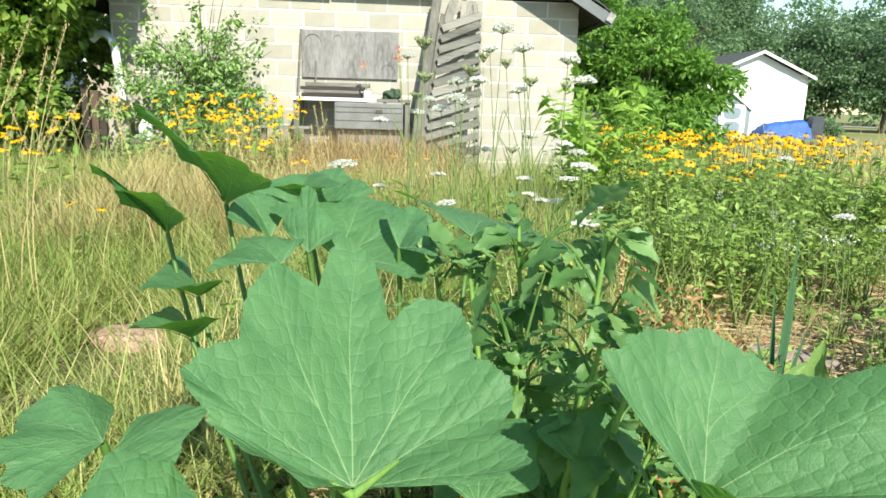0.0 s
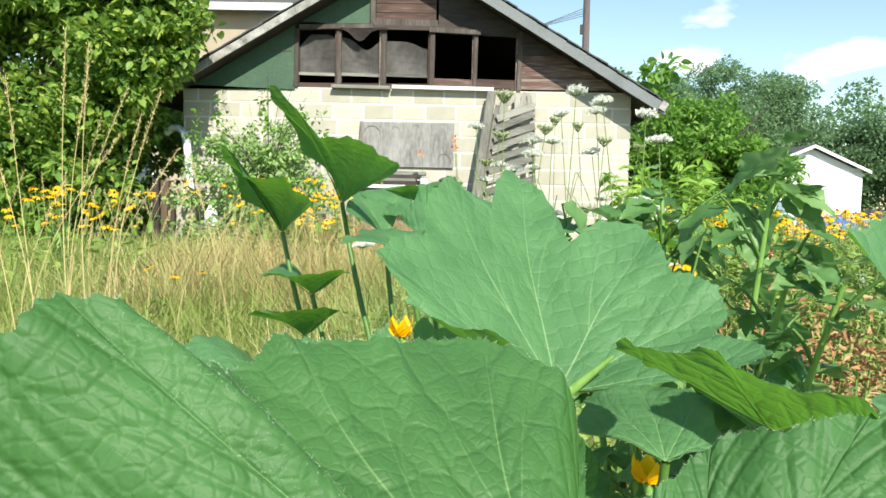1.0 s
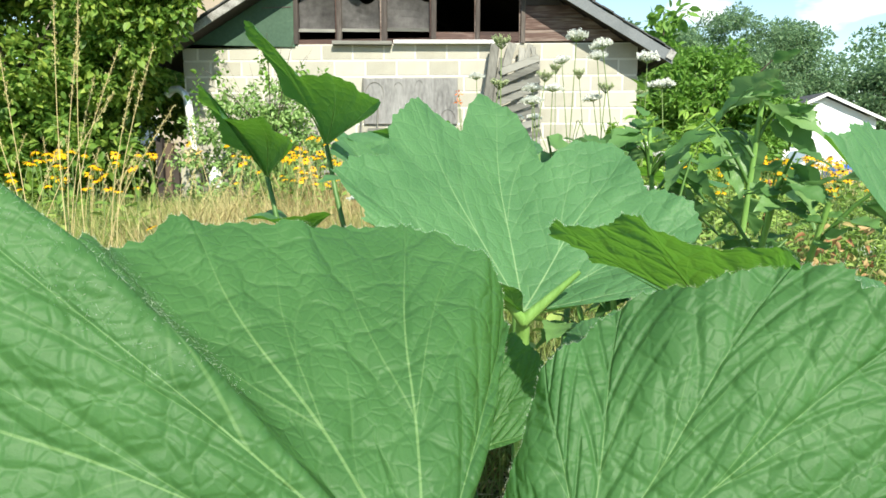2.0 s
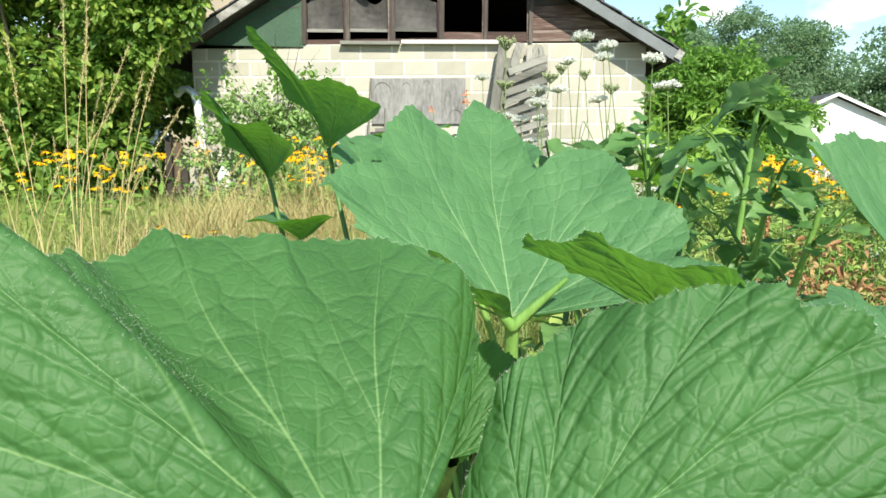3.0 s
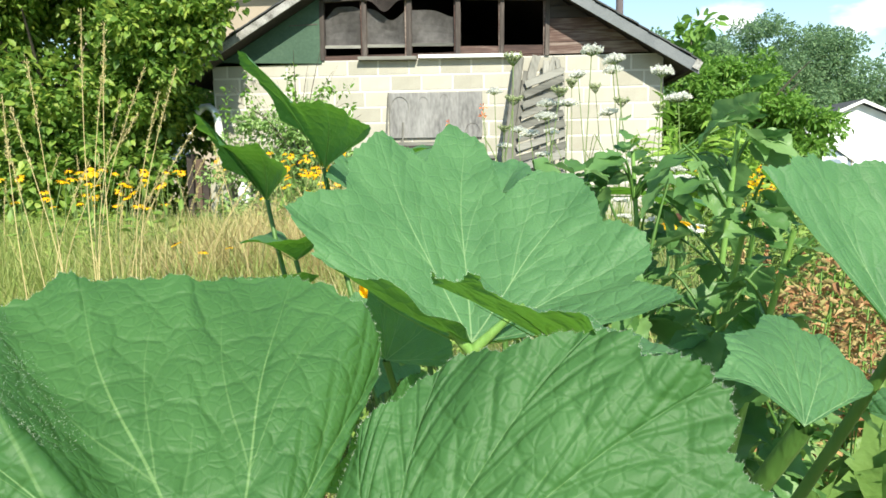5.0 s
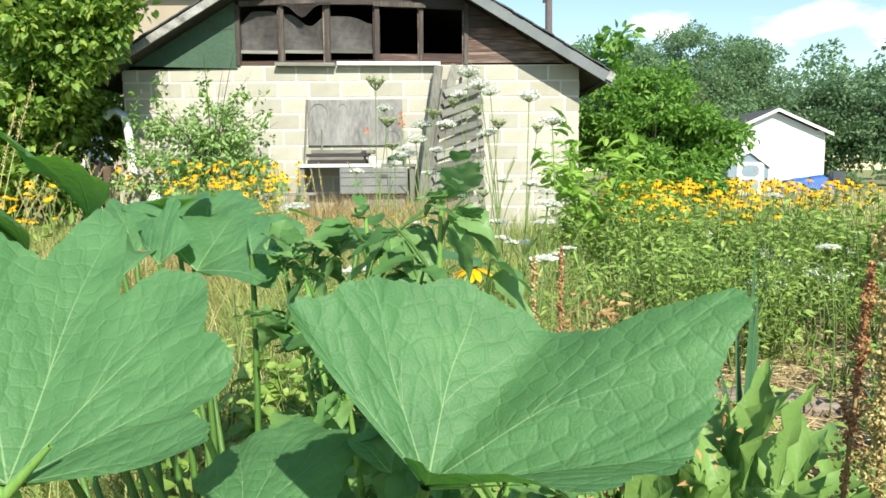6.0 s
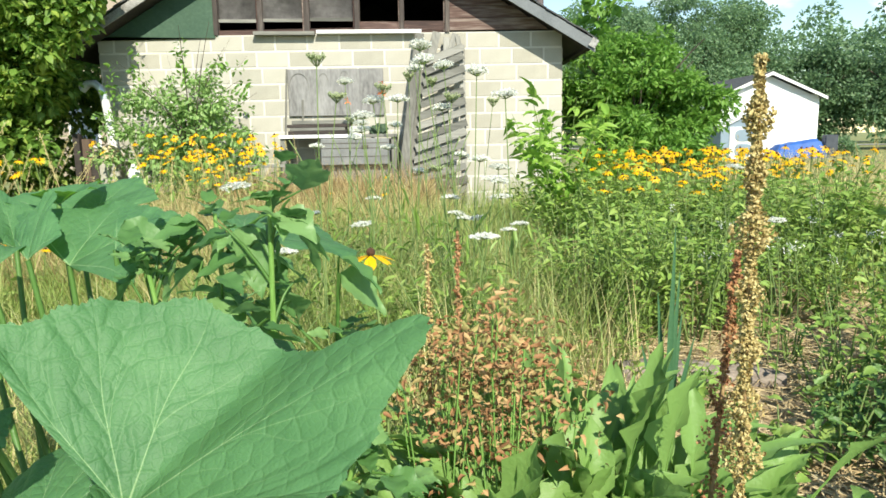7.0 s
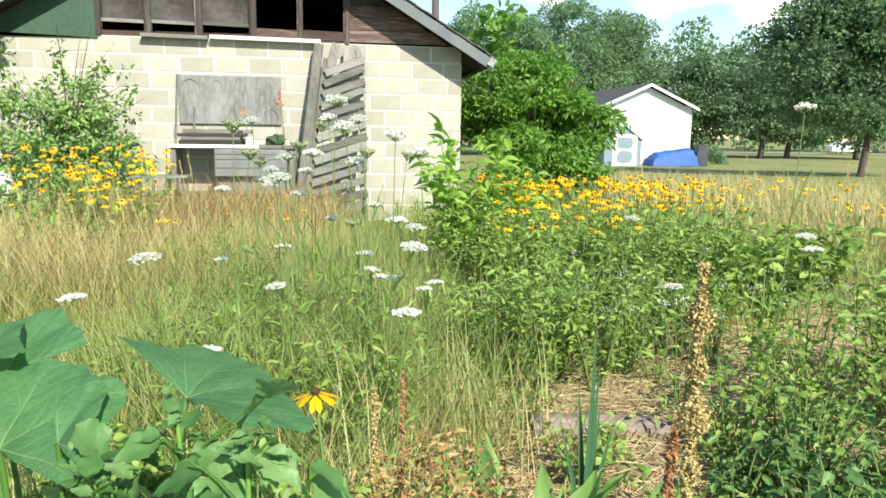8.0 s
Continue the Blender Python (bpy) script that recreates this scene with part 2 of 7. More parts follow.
M_RAKE_L = surface("peeling_white_fascia", [(0.35, (0.12, 0.115, 0.105)), (0.5, (0.28, 0.275, 0.265)), (0.7, (0.46, 0.455, 0.445))], 0.7, 9, 60, 0.4)
M_SHINGLE = surface("asphalt_shingle", [(0.3, (0.045, 0.047, 0.05)), (0.7, (0.10, 0.105, 0.11))], 0.9, 8, 180, 0.5, piece=0.2)
M_WHITE = surface("white_paint", [(0.3, (0.68, 0.68, 0.68)), (0.7, (0.82, 0.82, 0.83))], 0.6, 3, 40, 0.1)
# Brown lifted so the hazy look of the window openings sits in colour.
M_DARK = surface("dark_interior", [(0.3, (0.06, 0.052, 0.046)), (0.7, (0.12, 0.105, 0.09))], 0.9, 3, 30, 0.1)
M_BARK = surface("bark", [(0.3, (0.05, 0.04, 0.032)), (0.7, (0.13, 0.105, 0.085))], 0.95, 6, 40, 0.8, (1, 1, 0.25))
M_PANE = surface("grimy_sheeting", [(0.25, (0.05, 0.046, 0.044)), (0.5, (0.125, 0.116, 0.112)), (0.75, (0.23, 0.217, 0.21))], 0.5, 2.2, 14, 0.3)

# ---------------------------------------------------------------- mesh tools
def part(name, bm, material, parent=None, label=""):
    me = bpy.data.meshes.new(name)
    bm.to_mesh(me)
    bm.free()
    me.materials.append(material)
    ob = new(name, me)
    ob.parent = parent
    return tagged(ob, label)


def thing(name, label, category, group="", at=(0, 0, 0)):
    ob = new(name)
    ob.empty_display_size = 0.1
    ob.location = at
    return tagged(ob, label, category, group)


def fast(name, verts, faces, material, parent=None, smooth=False):
    """One mesh object out of numpy arrays, all faces with the same number of corners."""
    verts, faces = np.asarray(verts, np.float32), np.asarray(faces, np.int32)
    me = bpy.data.meshes.new(name)
    me.vertices.add(len(verts))
    me.vertices.foreach_set("co", verts.ravel())
    k = faces.shape[1]
    me.loops.add(faces.size)
    me.loops.foreach_set("vertex_index", faces.ravel())
    me.polygons.add(len(faces))
    me.polygons.foreach_set("loop_start", np.arange(0, faces.size, k, dtype=np.int32))
    me.polygons.foreach_set("loop_total", np.full(len(faces), k, np.int32))
    me.polygons.foreach_set("use_smooth", np.full(len(faces), smooth))
    me.update(calc_edges=True)
    me.materials.append(material)
    ob = new(name, me)
    ob.parent = parent
    return ob


def box(bm, x0, x1, y0, y1, z0, z1, bevel=0.0, m=None):
    """A bevelled block in bm."""
    g = bmesh.ops.create_cube(bm, size=1.0)
    vs = g["verts"]
    for v in vs:
        v.co = Vector((x0 + (v.co.x + 0.5) * (x1 - x0), y0 + (v.co.y + 0.5) * (y1 - y0), z0 + (v.co.z + 0.5) * (z1 - z0)))
        if m is not None:
            v.co = m @ v.co
    if bevel:
        bmesh.ops.bevel(bm, geom=[e for e in bm.edges if e.verts[0] in vs], offset=bevel, segments=1, affect="EDGES")


def boxed(name, lims, material, parent=None, bevel=0.004, m=None, label=""):
    bm = bmesh.new()
    box(bm, *lims, bevel, m)
    return part(name, bm, material, parent, label)


def beam(name, a, b, w, d, material, parent=None, bevel=0.004, up=(0, -1, 0), label=""):
    """A board or post from a to b, w wide and d deep."""
    a, b = Vector(a), Vector(b)
    z = (b - a).normalized()
    y = Vector(up)
    x = y.cross(z).normalized()
    y = z.cross(x)
    m = Matrix(((x.x, y.x, z.x, a.x), (x.y, y.y, z.y, a.y), (x.z, y.z, z.z, a.z), (0, 0, 0, 1)))
    return boxed(name, (-w / 2, w / 2, -d / 2, d / 2, 0, (b - a).length), material, parent, bevel, m, label)


def prism(name, outline, y0, y1, material, parent=None, label="", bevel=0.0):
    """An outline in x and z, drawn out from y0 to y1."""
    bm = bmesh.new()
    f = bm.faces.new([bm.verts.new((x, y0, z)) for x, z in outline])
    r = bmesh.ops.extrude_face_region(bm, geom=[f])
    bmesh.ops.translate(bm, verts=[v for v in r["geom"] if isinstance(v, bmesh.types.BMVert)], vec=(0, y1 - y0, 0))
    bmesh.ops.recalc_face_normals(bm, faces=bm.faces)
    if bevel:
        bmesh.ops.bevel(bm, geom=bm.edges[:], offset=bevel, segments=1, affect="EDGES")
    return part(name, bm, material, parent, label)


def tube_arrays(path, radii, sides=7):
    """Vertices and quads of a tapering tube along a path."""
    path = [Vector(p) for p in path]
    vs, fs = [], []
    for i, p in enumerate(path):
        z = (path[min(i + 1, len(path) - 1)] - path[max(i - 1, 0)]).normalized()
        x = z.cross(Vector((0.3, 1, 0.2))).normalized()
        y = z.cross(x)
        for k in range(sides):
            a = 2 * math.pi * k / sides
            vs.append(p + (x * math.cos(a) + y * math.sin(a)) * radii[i])
    for i in range(len(path) - 1):
        for k in range(sides):
            k2 = (k + 1) % sides
            fs.append((i * sides + k, i * sides + k2, (i + 1) * sides + k2, (i + 1) * sides + k))
    return np.array([tuple(v) for v in vs]), np.array(fs)


def tubes(name, list_of, material, parent=None, sides=6):
    """Several tubes (path, radii) joined into one mesh."""
    vv, ff, n = [], [], 0
    for path, radii in list_of:
        v, f = tube_arrays(path, radii, sides)
        vv.append(v)
        ff.append(f + n)
        n += len(v)
    return fast(name, np.concatenate(vv), np.concatenate(ff), material, parent, True)


def arc(a, b, lift=0.0, n=6, sag=(0, 0, 1)):
    """Points from a to b, bowed by lift along sag."""
    a, b, s = Vector(a), Vector(b), Vector(sag)
    return [a.lerp(b, i / (n - 1)) + s * (lift * math.sin(math.pi * i / (n - 1))) for i in range(n)]


rng = np.random.default_rng(7)


def turned(dirs, spin):
    """Rotation matrices whose y axis is dirs and whose z axis is spun round it."""
    y = dirs / np.linalg.norm(dirs, axis=1, keepdims=True)
    ref = np.where(np.abs(y[:, 2:3]) < 0.9, np.array([[0, 0, 1.0]]), np.array([[1.0, 0, 0]]))
    x = np.cross(y, ref)
    x /= np.linalg.norm(x, axis=1, keepdims=True)
    z = np.cross(x, y)
    c, s = np.cos(spin)[:, None], np.sin(spin)[:, None]
    x2, z2 = x * c + z * s, z * c - x * s
    return np.stack([x2, y, z2], axis=2)


def scatter(tv, tf, rot, pos, size):
    """Copies of a template joined into arrays: rot (N,3,3), pos (N,3), size (N,) or (N,3)."""
    size = np.asarray(size, float)
    if size.ndim == 1:
        size = np.repeat(size[:, None], 3, 1)
    local = tv[None] * size[:, None, :]
    v = np.einsum("nij,nkj->nki", rot, local) + pos[:, None, :]
    f = tf[None] + (np.arange(len(pos)) * len(tv))[:, None, None]
    return v.reshape(-1, 3), f.reshape(-1, tf.shape[1])


# leaf of length 1 along y, folded a little along its rib and drooping at the tip
LEAF_V = np.array([(0, 0, 0), (-0.26, 0.28, 0.06), (0, 0.3, 0), (0.26, 0.28, 0.06), (-0.24, 0.62, 0.03), (0, 0.65, -0.03), (0.24, 0.62, 0.03), (0, 1.0, -0.12)])
LEAF_T = np.array([(0, 2, 1), (0, 3, 2), (1, 2, 5), (1, 5, 4), (2, 3, 6), (2, 6, 5), (4, 5, 7), (5, 6, 7)])
# simple leaf of four triangles for far crowns
TUFT_V = np.array([(0, 0, 0), (-0.33, 0.45, 0.10), (0.33, 0.45, 0.10), (0, 0.5, -0.02), (0, 1.0, -0.08)])
TUFT_T = np.array([(0, 3, 1), (0, 2, 3), (1, 3, 4), (3, 2, 4)])
# grass blade of height 1 along z that leans along y
BLADE_V = np.array([(-0.5, 0, 0), (0.5, 0, 0), (-0.42, 0.05, 0.4), (0.42, 0.05, 0.4), (-0.26, 0.20, 0.75), (0.26, 0.20, 0.75), (0, 0.42, 1.0)])
BLADE_T = np.array([(0, 1, 3), (0, 3, 2), (2, 3, 5), (2, 5, 4), (4, 5, 6)])


def blades(n, region, height, width, lean=0.5):
    """Arrays of n grass blades: region(n) gives x and y, height (lo, hi), width in metres."""
    xy = region(n)
    n = len(xy)
    h = rng.uniform(*height, n)
    ang = rng.uniform(0, 2 * math.pi, n)
    c, s = np.cos(ang), np.sin(ang)
    tilt = np.abs(rng.normal(0, lean, n))
    rot = np.zeros((n, 3, 3))
    rot[:, 0, 0], rot[:, 1, 0] = c, s
    rot[:, 0, 1], rot[:, 1, 1] = -s, c
    rot[:, 2, 2] = 1
    rot[:, 0, 2], rot[:, 1, 2] = -s * tilt, c * tilt
    pos = np.column_stack([xy, np.zeros(n)])
    return scatter(BLADE_V, BLADE_T, rot, pos, np.column_stack([width * rng.uniform(0.6, 1.3, n), h * 0.9, h]))


def patch(x0, x1, y0, y1, clump=0.0, spots=60):
    """A sampler of places in a rectangle, drawn together into clumps."""
    def sample(n):
        xy = np.column_stack([rng.uniform(x0, x1, n), rng.uniform(y0, y1, n)])
        if clump:
            c = np.column_stack([rng.uniform(x0, x1, spots), rng.uniform(y0, y1, spots)])
            near = c[rng.integers(0, spots, n)] + rng.normal(0, clump, (n, 2))
            xy = np.where((rng.uniform(size=n) < 0.6)[:, None], near, xy)
        # trodden spot before the brick slab
        slab = (np.abs(xy[:, 0] + 0.22) < 0.27) & (xy[:, 1] > -7.30) & (xy[:, 1] < -6.40)
        # straw path through the garden bed
        bare = (xy[:, 0] > 1.28) & (xy[:, 0] < 3.2) & (xy[:, 1] > -7.7) & (xy[:, 1] < -5.2)
        return xy[~(bare & (rng.uniform(size=n) < 0.66)) & ~(slab & (rng.uniform(size=n) < 0.93))]
    return sample


def crown(blobs, n, leaf, shell=0.55, template=(LEAF_V, LEAF_T)):
    """Leaves through and round a set of blobs (x, y, z, rx, ry, rz)."""
    b = np.array(blobs, float)
    wgt = b[:, 3] * b[:, 4] + b[:, 4] * b[:, 5]
    pick = rng.choice(len(b), n, p=wgt / wgt.sum())
    d = rng.normal(size=(n, 3))
    d /= np.linalg.norm(d, axis=1, keepdims=True)
    r = shell + (1.12 - shell) * rng.beta(2.2, 1.4, n)
    lump = 1 + 0.14 * np.sin(d[:, 0] * 7 + pick) * np.sin(d[:, 1] * 6 + 2 * pick) * np.cos(d[:, 2] * 5)
    pos = b[pick, :3] + d * (r * lump)[:, None] * b[pick, 3:]
    way = d * 0.8 + rng.normal(0, 0.6, (n, 3)) + np.array([0, 0, -0.25])
    rot = turned(way, rng.uniform(-1.1, 1.1, n))
    return scatter(template[0], template[1], rot, pos, leaf * rng.uniform(0.6, 1.25, n))

# ---------------------------------------------------------------- ground
def ground_z(y):
    """Level round the garden, falling a little towards the lawn behind."""
    k = min(max((y - 2.0) / 24.0, 0.0), 1.0)
    return -0.4 * k * k * (3 - 2 * k)


def ground_material():
    m, n, l, p = base_mat("ground")
    co = n.new("ShaderNodeTexCoord")
    big, mid, fine = (n.new("ShaderNodeTexNoise") for _ in range(3))
    for k, s in ((big, 0.35), (mid, 2.2), (fine, 40.0)):
        k.inputs["Scale"].default_value, k.inputs["Detail"].default_value = s, 6
        l.new(co.outputs["Object"], k.inputs["Vector"])
    a = ramp_node(n, [(0.38, (0.20, 0.165, 0.075)), (0.5, (0.135, 0.15, 0.050)), (0.62, (0.085, 0.125, 0.035))])
    b = ramp_node(n, [(0.35, (0.06, 0.05, 0.03)), (0.5, (0.15, 0.15, 0.06)), (0.68, (0.26, 0.22, 0.11))])
    l.new(mid.outputs["Fac"], a.inputs["Fac"])
    l.new(fine.outputs["Fac"], b.inputs["Fac"])
    mx = n.new("ShaderNodeMixRGB")
    mx.inputs["Fac"].default_value = 0.45
    l.new(a.outputs["Color"], mx.inputs["Color1"])
    l.new(b.outputs["Color"], mx.inputs["Color2"])
    lawn = ramp_node(n, [(0.35, (0.16, 0.19, 0.06)), (0.65, (0.26, 0.255, 0.10))])
    l.new(big.outputs["Fac"], lawn.inputs["Fac"])
    sep = n.new("ShaderNodeSeparateXYZ")
    l.new(co.outputs["Object"], sep.inputs[0])
    far = n.new("ShaderNodeMapRange")
    far.inputs["From Min"].default_value, far.inputs["From Max"].default_value = 0.0, 6.0
    l.new(sep.outputs["Y"], far.inputs["Value"])
    mx2 = n.new("ShaderNodeMixRGB")
    l.new(far.outputs["Result"], mx2.inputs["Fac"])
    l.new(mx.outputs["Color"], mx2.inputs["Color1"])
    l.new(lawn.outputs["Color"], mx2.inputs["Color2"])
    l.new(mx2.outputs["Color"], p.inputs["Base Color"])
    p.inputs["Roughness"].default_value = 0.95
    bp = n.new("ShaderNodeBump")
    bp.inputs["Strength"].default_value, bp.inputs["Distance"].default_value = 0.8, 0.03
    l.new(fine.outputs["Fac"], bp.inputs["Height"])
    l.new(bp.outputs["Normal"], p.inputs["Normal"])
    return m


def build_ground():
    xs = np.concatenate([np.linspace(-900, -14, 14), np.linspace(-12, 14, 70), np.linspace(17, 900, 24)])
    ys = np.concatenate([np.linspace(-900, -13, 10), np.linspace(-12, 4, 50), np.linspace(6, 40, 18), np.linspace(60, 1800, 14)])
    vs = []
    for y in ys:
        for x in xs:
            near = 1.0 if abs(x) < 14 and -12 < y < 5 else 0.0
            vs.append((x, y, ground_z(y) + near * 0.025 * noise.noise(Vector((x * 1.1, y * 1.1, 0)))))
    w = len(xs)
    fs = [(j * w + i, j * w + i + 1, (j + 1) * w + i + 1, (j + 1) * w + i) for j in range(len(ys) - 1) for i in range(w - 1)]
    ob = fast("ground", np.array(vs), np.array(fs), ground_material(), None, True)
    tagged(ob, "rough garden ground with dry grass and lawn behind", "ground", kind="structure")


build_ground()

# country road beyond the lawn
ROAD = surface("pale_asphalt", [(0.3, (0.30, 0.29, 0.27)), (0.7, (0.42, 0.41, 0.39))], 0.9, 0.6, 20, 0.2)
rv = []
for i in range(30):
    s = -40 + i * 8
    for k in (-2.2, 2.2):
        rx, ry = 10.9 + 0.985 * s + 0.172 * k, 66.0 - 0.172 * s + 0.985 * k
        rv.append((rx, ry, ground_z(ry) + 0.06))
road = fast("road", np.array(rv), np.array([(2 * i, 2 * i + 1, 2 * i + 3, 2 * i + 2) for i in range(29)]), ROAD)
tagged(road, "pale country road beyond the lawn", "road", kind="structure")

# ---------------------------------------------------------------- garage
WALL_L, WALL_R, WALL_H, MID, DEEP = -3.05, 2.845, 2.235, -0.10, 7.0
EAVE_DROP = 0.59
APEX = 4.0


def rake_z(x, drop=0.0):
    """Height of the roof's upper edge above x."""
    return APEX - abs(x - MID) * EAVE_DROP - drop


M_FRAME = surface("window_frame_wood", [(0.25, (0.026, 0.021, 0.019)), (0.5, (0.065, 0.052, 0.047)), (0.75, (0.17, 0.145, 0.13))], 0.85, 6, 45, 0.5, (1, 1, 0.12))
garage = thing("garage", "old concrete-block garage with a broken gable window", "garage")
front_wall = boxed("front_wall", (WALL_L + 0.01, WALL_R - 0.01, 0.003, 0.20, -0.2, WALL_H), M_MORTAR, garage, 0.0)
for nm, lims in (("side_wall", (WALL_L, WALL_L + 0.2, 0.2, DEEP, -0.2, WALL_H)), ("side_wall", (WALL_R - 0.2, WALL_R, 0.2, DEEP, -0.2, WALL_H)),
                 ("back_wall", (WALL_L, WALL_R, DEEP, DEEP + 0.2, -0.2, WALL_H))):
    boxed(nm, lims, M_BLOCK, garage, 0.0)
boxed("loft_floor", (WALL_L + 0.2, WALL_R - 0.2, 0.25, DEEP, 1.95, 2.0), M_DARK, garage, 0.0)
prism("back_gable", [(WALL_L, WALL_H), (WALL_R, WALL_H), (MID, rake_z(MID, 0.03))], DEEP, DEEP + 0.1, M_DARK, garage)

# roof: two slabs with ragged shingle edges and fascia boards
for s, mat, lab in ((-1, M_RAKE_L, "peeling white fascia board"), (1, M_RAKE_R, "grey metal-clad fascia board")):
    ex = MID + s * 3.28
    o = [(MID, APEX), (ex, rake_z(ex)), (ex, rake_z(ex) - 0.09), (MID, APEX - 0.09)]
    slab = prism("roof_slab", o, -0.34, DEEP + 0.3, M_DARK_WOOD, garage)
    prism("fascia", [(MID, APEX - 0.005), (ex, rake_z(ex) - 0.005), (ex, rake_z(ex) - (0.115 if s < 0 else 0.15)), (MID, APEX - (0.115 if s < 0 else 0.15))], -0.365, -0.342, mat, garage, lab)
    # shingle courses that stick out over the fascia
    n_sh = 26
    for i in range(n_sh):
        t0, t1 = i / n_sh, (i + 1.06) / n_sh
        x0, x1 = MID + s * 3.30 * t0, MID + s * 3.30 * min(t1, 1.0)
        out = -0.375 - 0.02 * ((i * 37 % 11) / 11)
        lift = 0.006 + 0.012 * ((i * 53 % 7) / 7)
        sh = [(x0, rake_z(x0) + lift), (x1, rake_z(x1) + lift + 0.004), (x1, rake_z(x1) + lift + 0.022), (x0, rake_z(x0) + lift + 0.018)]
        prism("shingle_course", sh, out, DEEP + 0.3, M_SHINGLE, garage)
beam("eave_tip", (3.12, -0.372, 2.045), (3.19, -0.372, 2.005), 0.10, 0.04, M_RAKE_L, garage, label="chipped white end of the fascia")
boxed("side_eave_board", (3.10, 3.13, -0.34, DEEP, 1.98, 2.08), M_DARK_WOOD, garage)

# gable: green boarding, window frame with five bays, weathered boards
prism("green_board", [(WALL_L + 0.05, WALL_H + 0.005), (-1.56, WALL_H - 0.035), (-1.56, rake_z(-1.56, 0.10)), (WALL_L + 0.05, rake_z(WALL_L + 0.05, 0.10))],
      -0.02, 0.02, M_GREEN, garage, "faded green hardboard panel")
beam("split", (-1.98, -0.024, 2.69), (-1.60, -0.024, 2.70), 0.012, 0.006, M_DARK, garage, 0.0)
prism("upper_green_board", [(-1.50, 3.08), (-0.58, 3.06), (-0.58, rake_z(-0.58, 0.10)), (-1.50, rake_z(-1.50, 0.10))], 0.01, 0.04, M_GREEN, garage)
for i in range(9):
    z = WALL_H + 0.02 + i * 0.148
    x1 = min(WALL_R - 0.05, MID + (APEX - 0.1 - z - 0.14) / EAVE_DROP)
    if x1 > 1.42:
        prism("siding_board", [(1.40, z), (x1 + 0.2, z), (x1, z + 0.142), (1.40, z + 0.142)], -0.02, 0.02 + 0.003 * (i % 2), M_RED_WOOD if i < 3 else M_DARK_WOOD, garage)
for i in range(6):
    z = 3.10 + i * 0.115
    prism("siding_board", [(-0.50, z), (0.28, z), (0.28, z + 0.108), (-0.50, z + 0.108)], -0.005, 0.03, M_RED_WOOD, garage)
prism("gable_board", [(0.31, 3.06), (1.38, 2.98), (1.38, rake_z(1.38, 0.1)), (0.31, rake_z(0.31, 0.1))], 0.02, 0.05, M_DARK_WOOD, garage)
beam("trim", (-0.54, -0.02, 3.06), (-0.54, -0.02, 3.70), 0.06, 0.03, M_FRAME, garage)
beam("trim", (-0.52, -0.03, 3.085), (0.30, -0.03, 3.075), 0.07, 0.03, M_FRAME, garage, up=(0, -1, 0.01))
beam("lintel", (-1.50, -0.03, 3.00), (-0.55, -0.03, 3.03), 0.06, 0.05, M_FRAME, garage)
beam("lintel", (-0.60, -0.02, 3.03), (0.40, -0.02, 3.02), 0.07, 0.05, M_DARK_WOOD, garage)
beam("lintel", (0.20, -0.035, 2.99), (0.86, -0.035, 2.965), 0.05, 0.05, M_FRAME, garage)
beam("lintel", (0.35, 0.0, 3.00), (1.40, 0.0, 2.96), 0.08, 0.04, M_DARK_WOOD, garage)
for x, w in ((-1.545, 0.05), (-0.985, 0.055), (-0.40, 0.06), (0.235, 0.055), (0.80, 0.045), (1.375, 0.05)):
    beam("mullion", (x, 0.01, 2.24), (x + 0.005, 0.01, 2.99), w, 0.07, M_FRAME, garage)
    beam("mullion_edge", (x - w * 0.62, 0.03, 2.24), (x - w * 0.62, 0.03, 2.99), w * 0.5, 0.05, M_RED_WOOD, garage)
beam("sill", (-1.06, -0.05, 2.245), (-0.30, -0.05, 2.235), 0.035, 0.10, M_WOOD_GREY_X, garage)
beam("white_sill", (-0.27, -0.05, 2.25), (1.04, -0.05, 2.24), 0.035, 0.10, M_WHITE, garage, label="white-painted sill strip")
beam("sill_base", (-1.55, 0.06, 2.26), (1.40, 0.06, 2.28), 0.07, 0.07, M_RED_WOOD, garage)
for x0, x1 in ((-1.52, -1.01), (-0.96, -0.43), (-0.37, 0.21)):
    beam("stop", (x0, 0.045, 2.42), (x1, 0.045, 2.41), 0.03, 0.02, M_WOOD_GREY_X, garage)
for x0, x1 in ((0.26, 0.78), (0.83, 1.35)):
    beam("bottom_rail", (x0, 0.03, 2.33), (x1, 0.03, 2.32), 0.10, 0.03, M_RED_WOOD, garage)
# torn sheeting in three bays
for x0, x1, top in ((-1.51, -1.01, lambda u: 2.93 - 0.55 * max(0.0, 0.28 - u) - 0.2 * max(0.0, u - 0.75)), (-0.955, -0.43, lambda u: 2.90 - 0.16 * math.exp(-((u - 0.62) / 0.30) ** 2)),
                    (-0.365, 0.205, lambda u: 2.86 - 0.10 * math.exp(-((u - 0.95) / 0.3) ** 2))):
    bm = bmesh.new()
    cols = []
    for i in range(13):
        u = i / 12
        x = x0 + (x1 - x0) * u
        cols.append([bm.verts.new((x, 0.055 + 0.035 * math.sin(u * 3.1) * math.sin(k * 0.6) , 2.40 + (top(u) - 2.40) * k / 5)) for k in range(6)])
    for i in range(12):
        for k in range(5):
            bm.faces.new((cols[i][k], cols[i + 1][k], cols[i + 1][k + 1], cols[i][k + 1]))
    r = bmesh.ops.solidify(bm, geom=bm.faces[:], thickness=0.004)
    part("sheeting", bm, M_PANE, garage, "torn grimy grey sheeting")
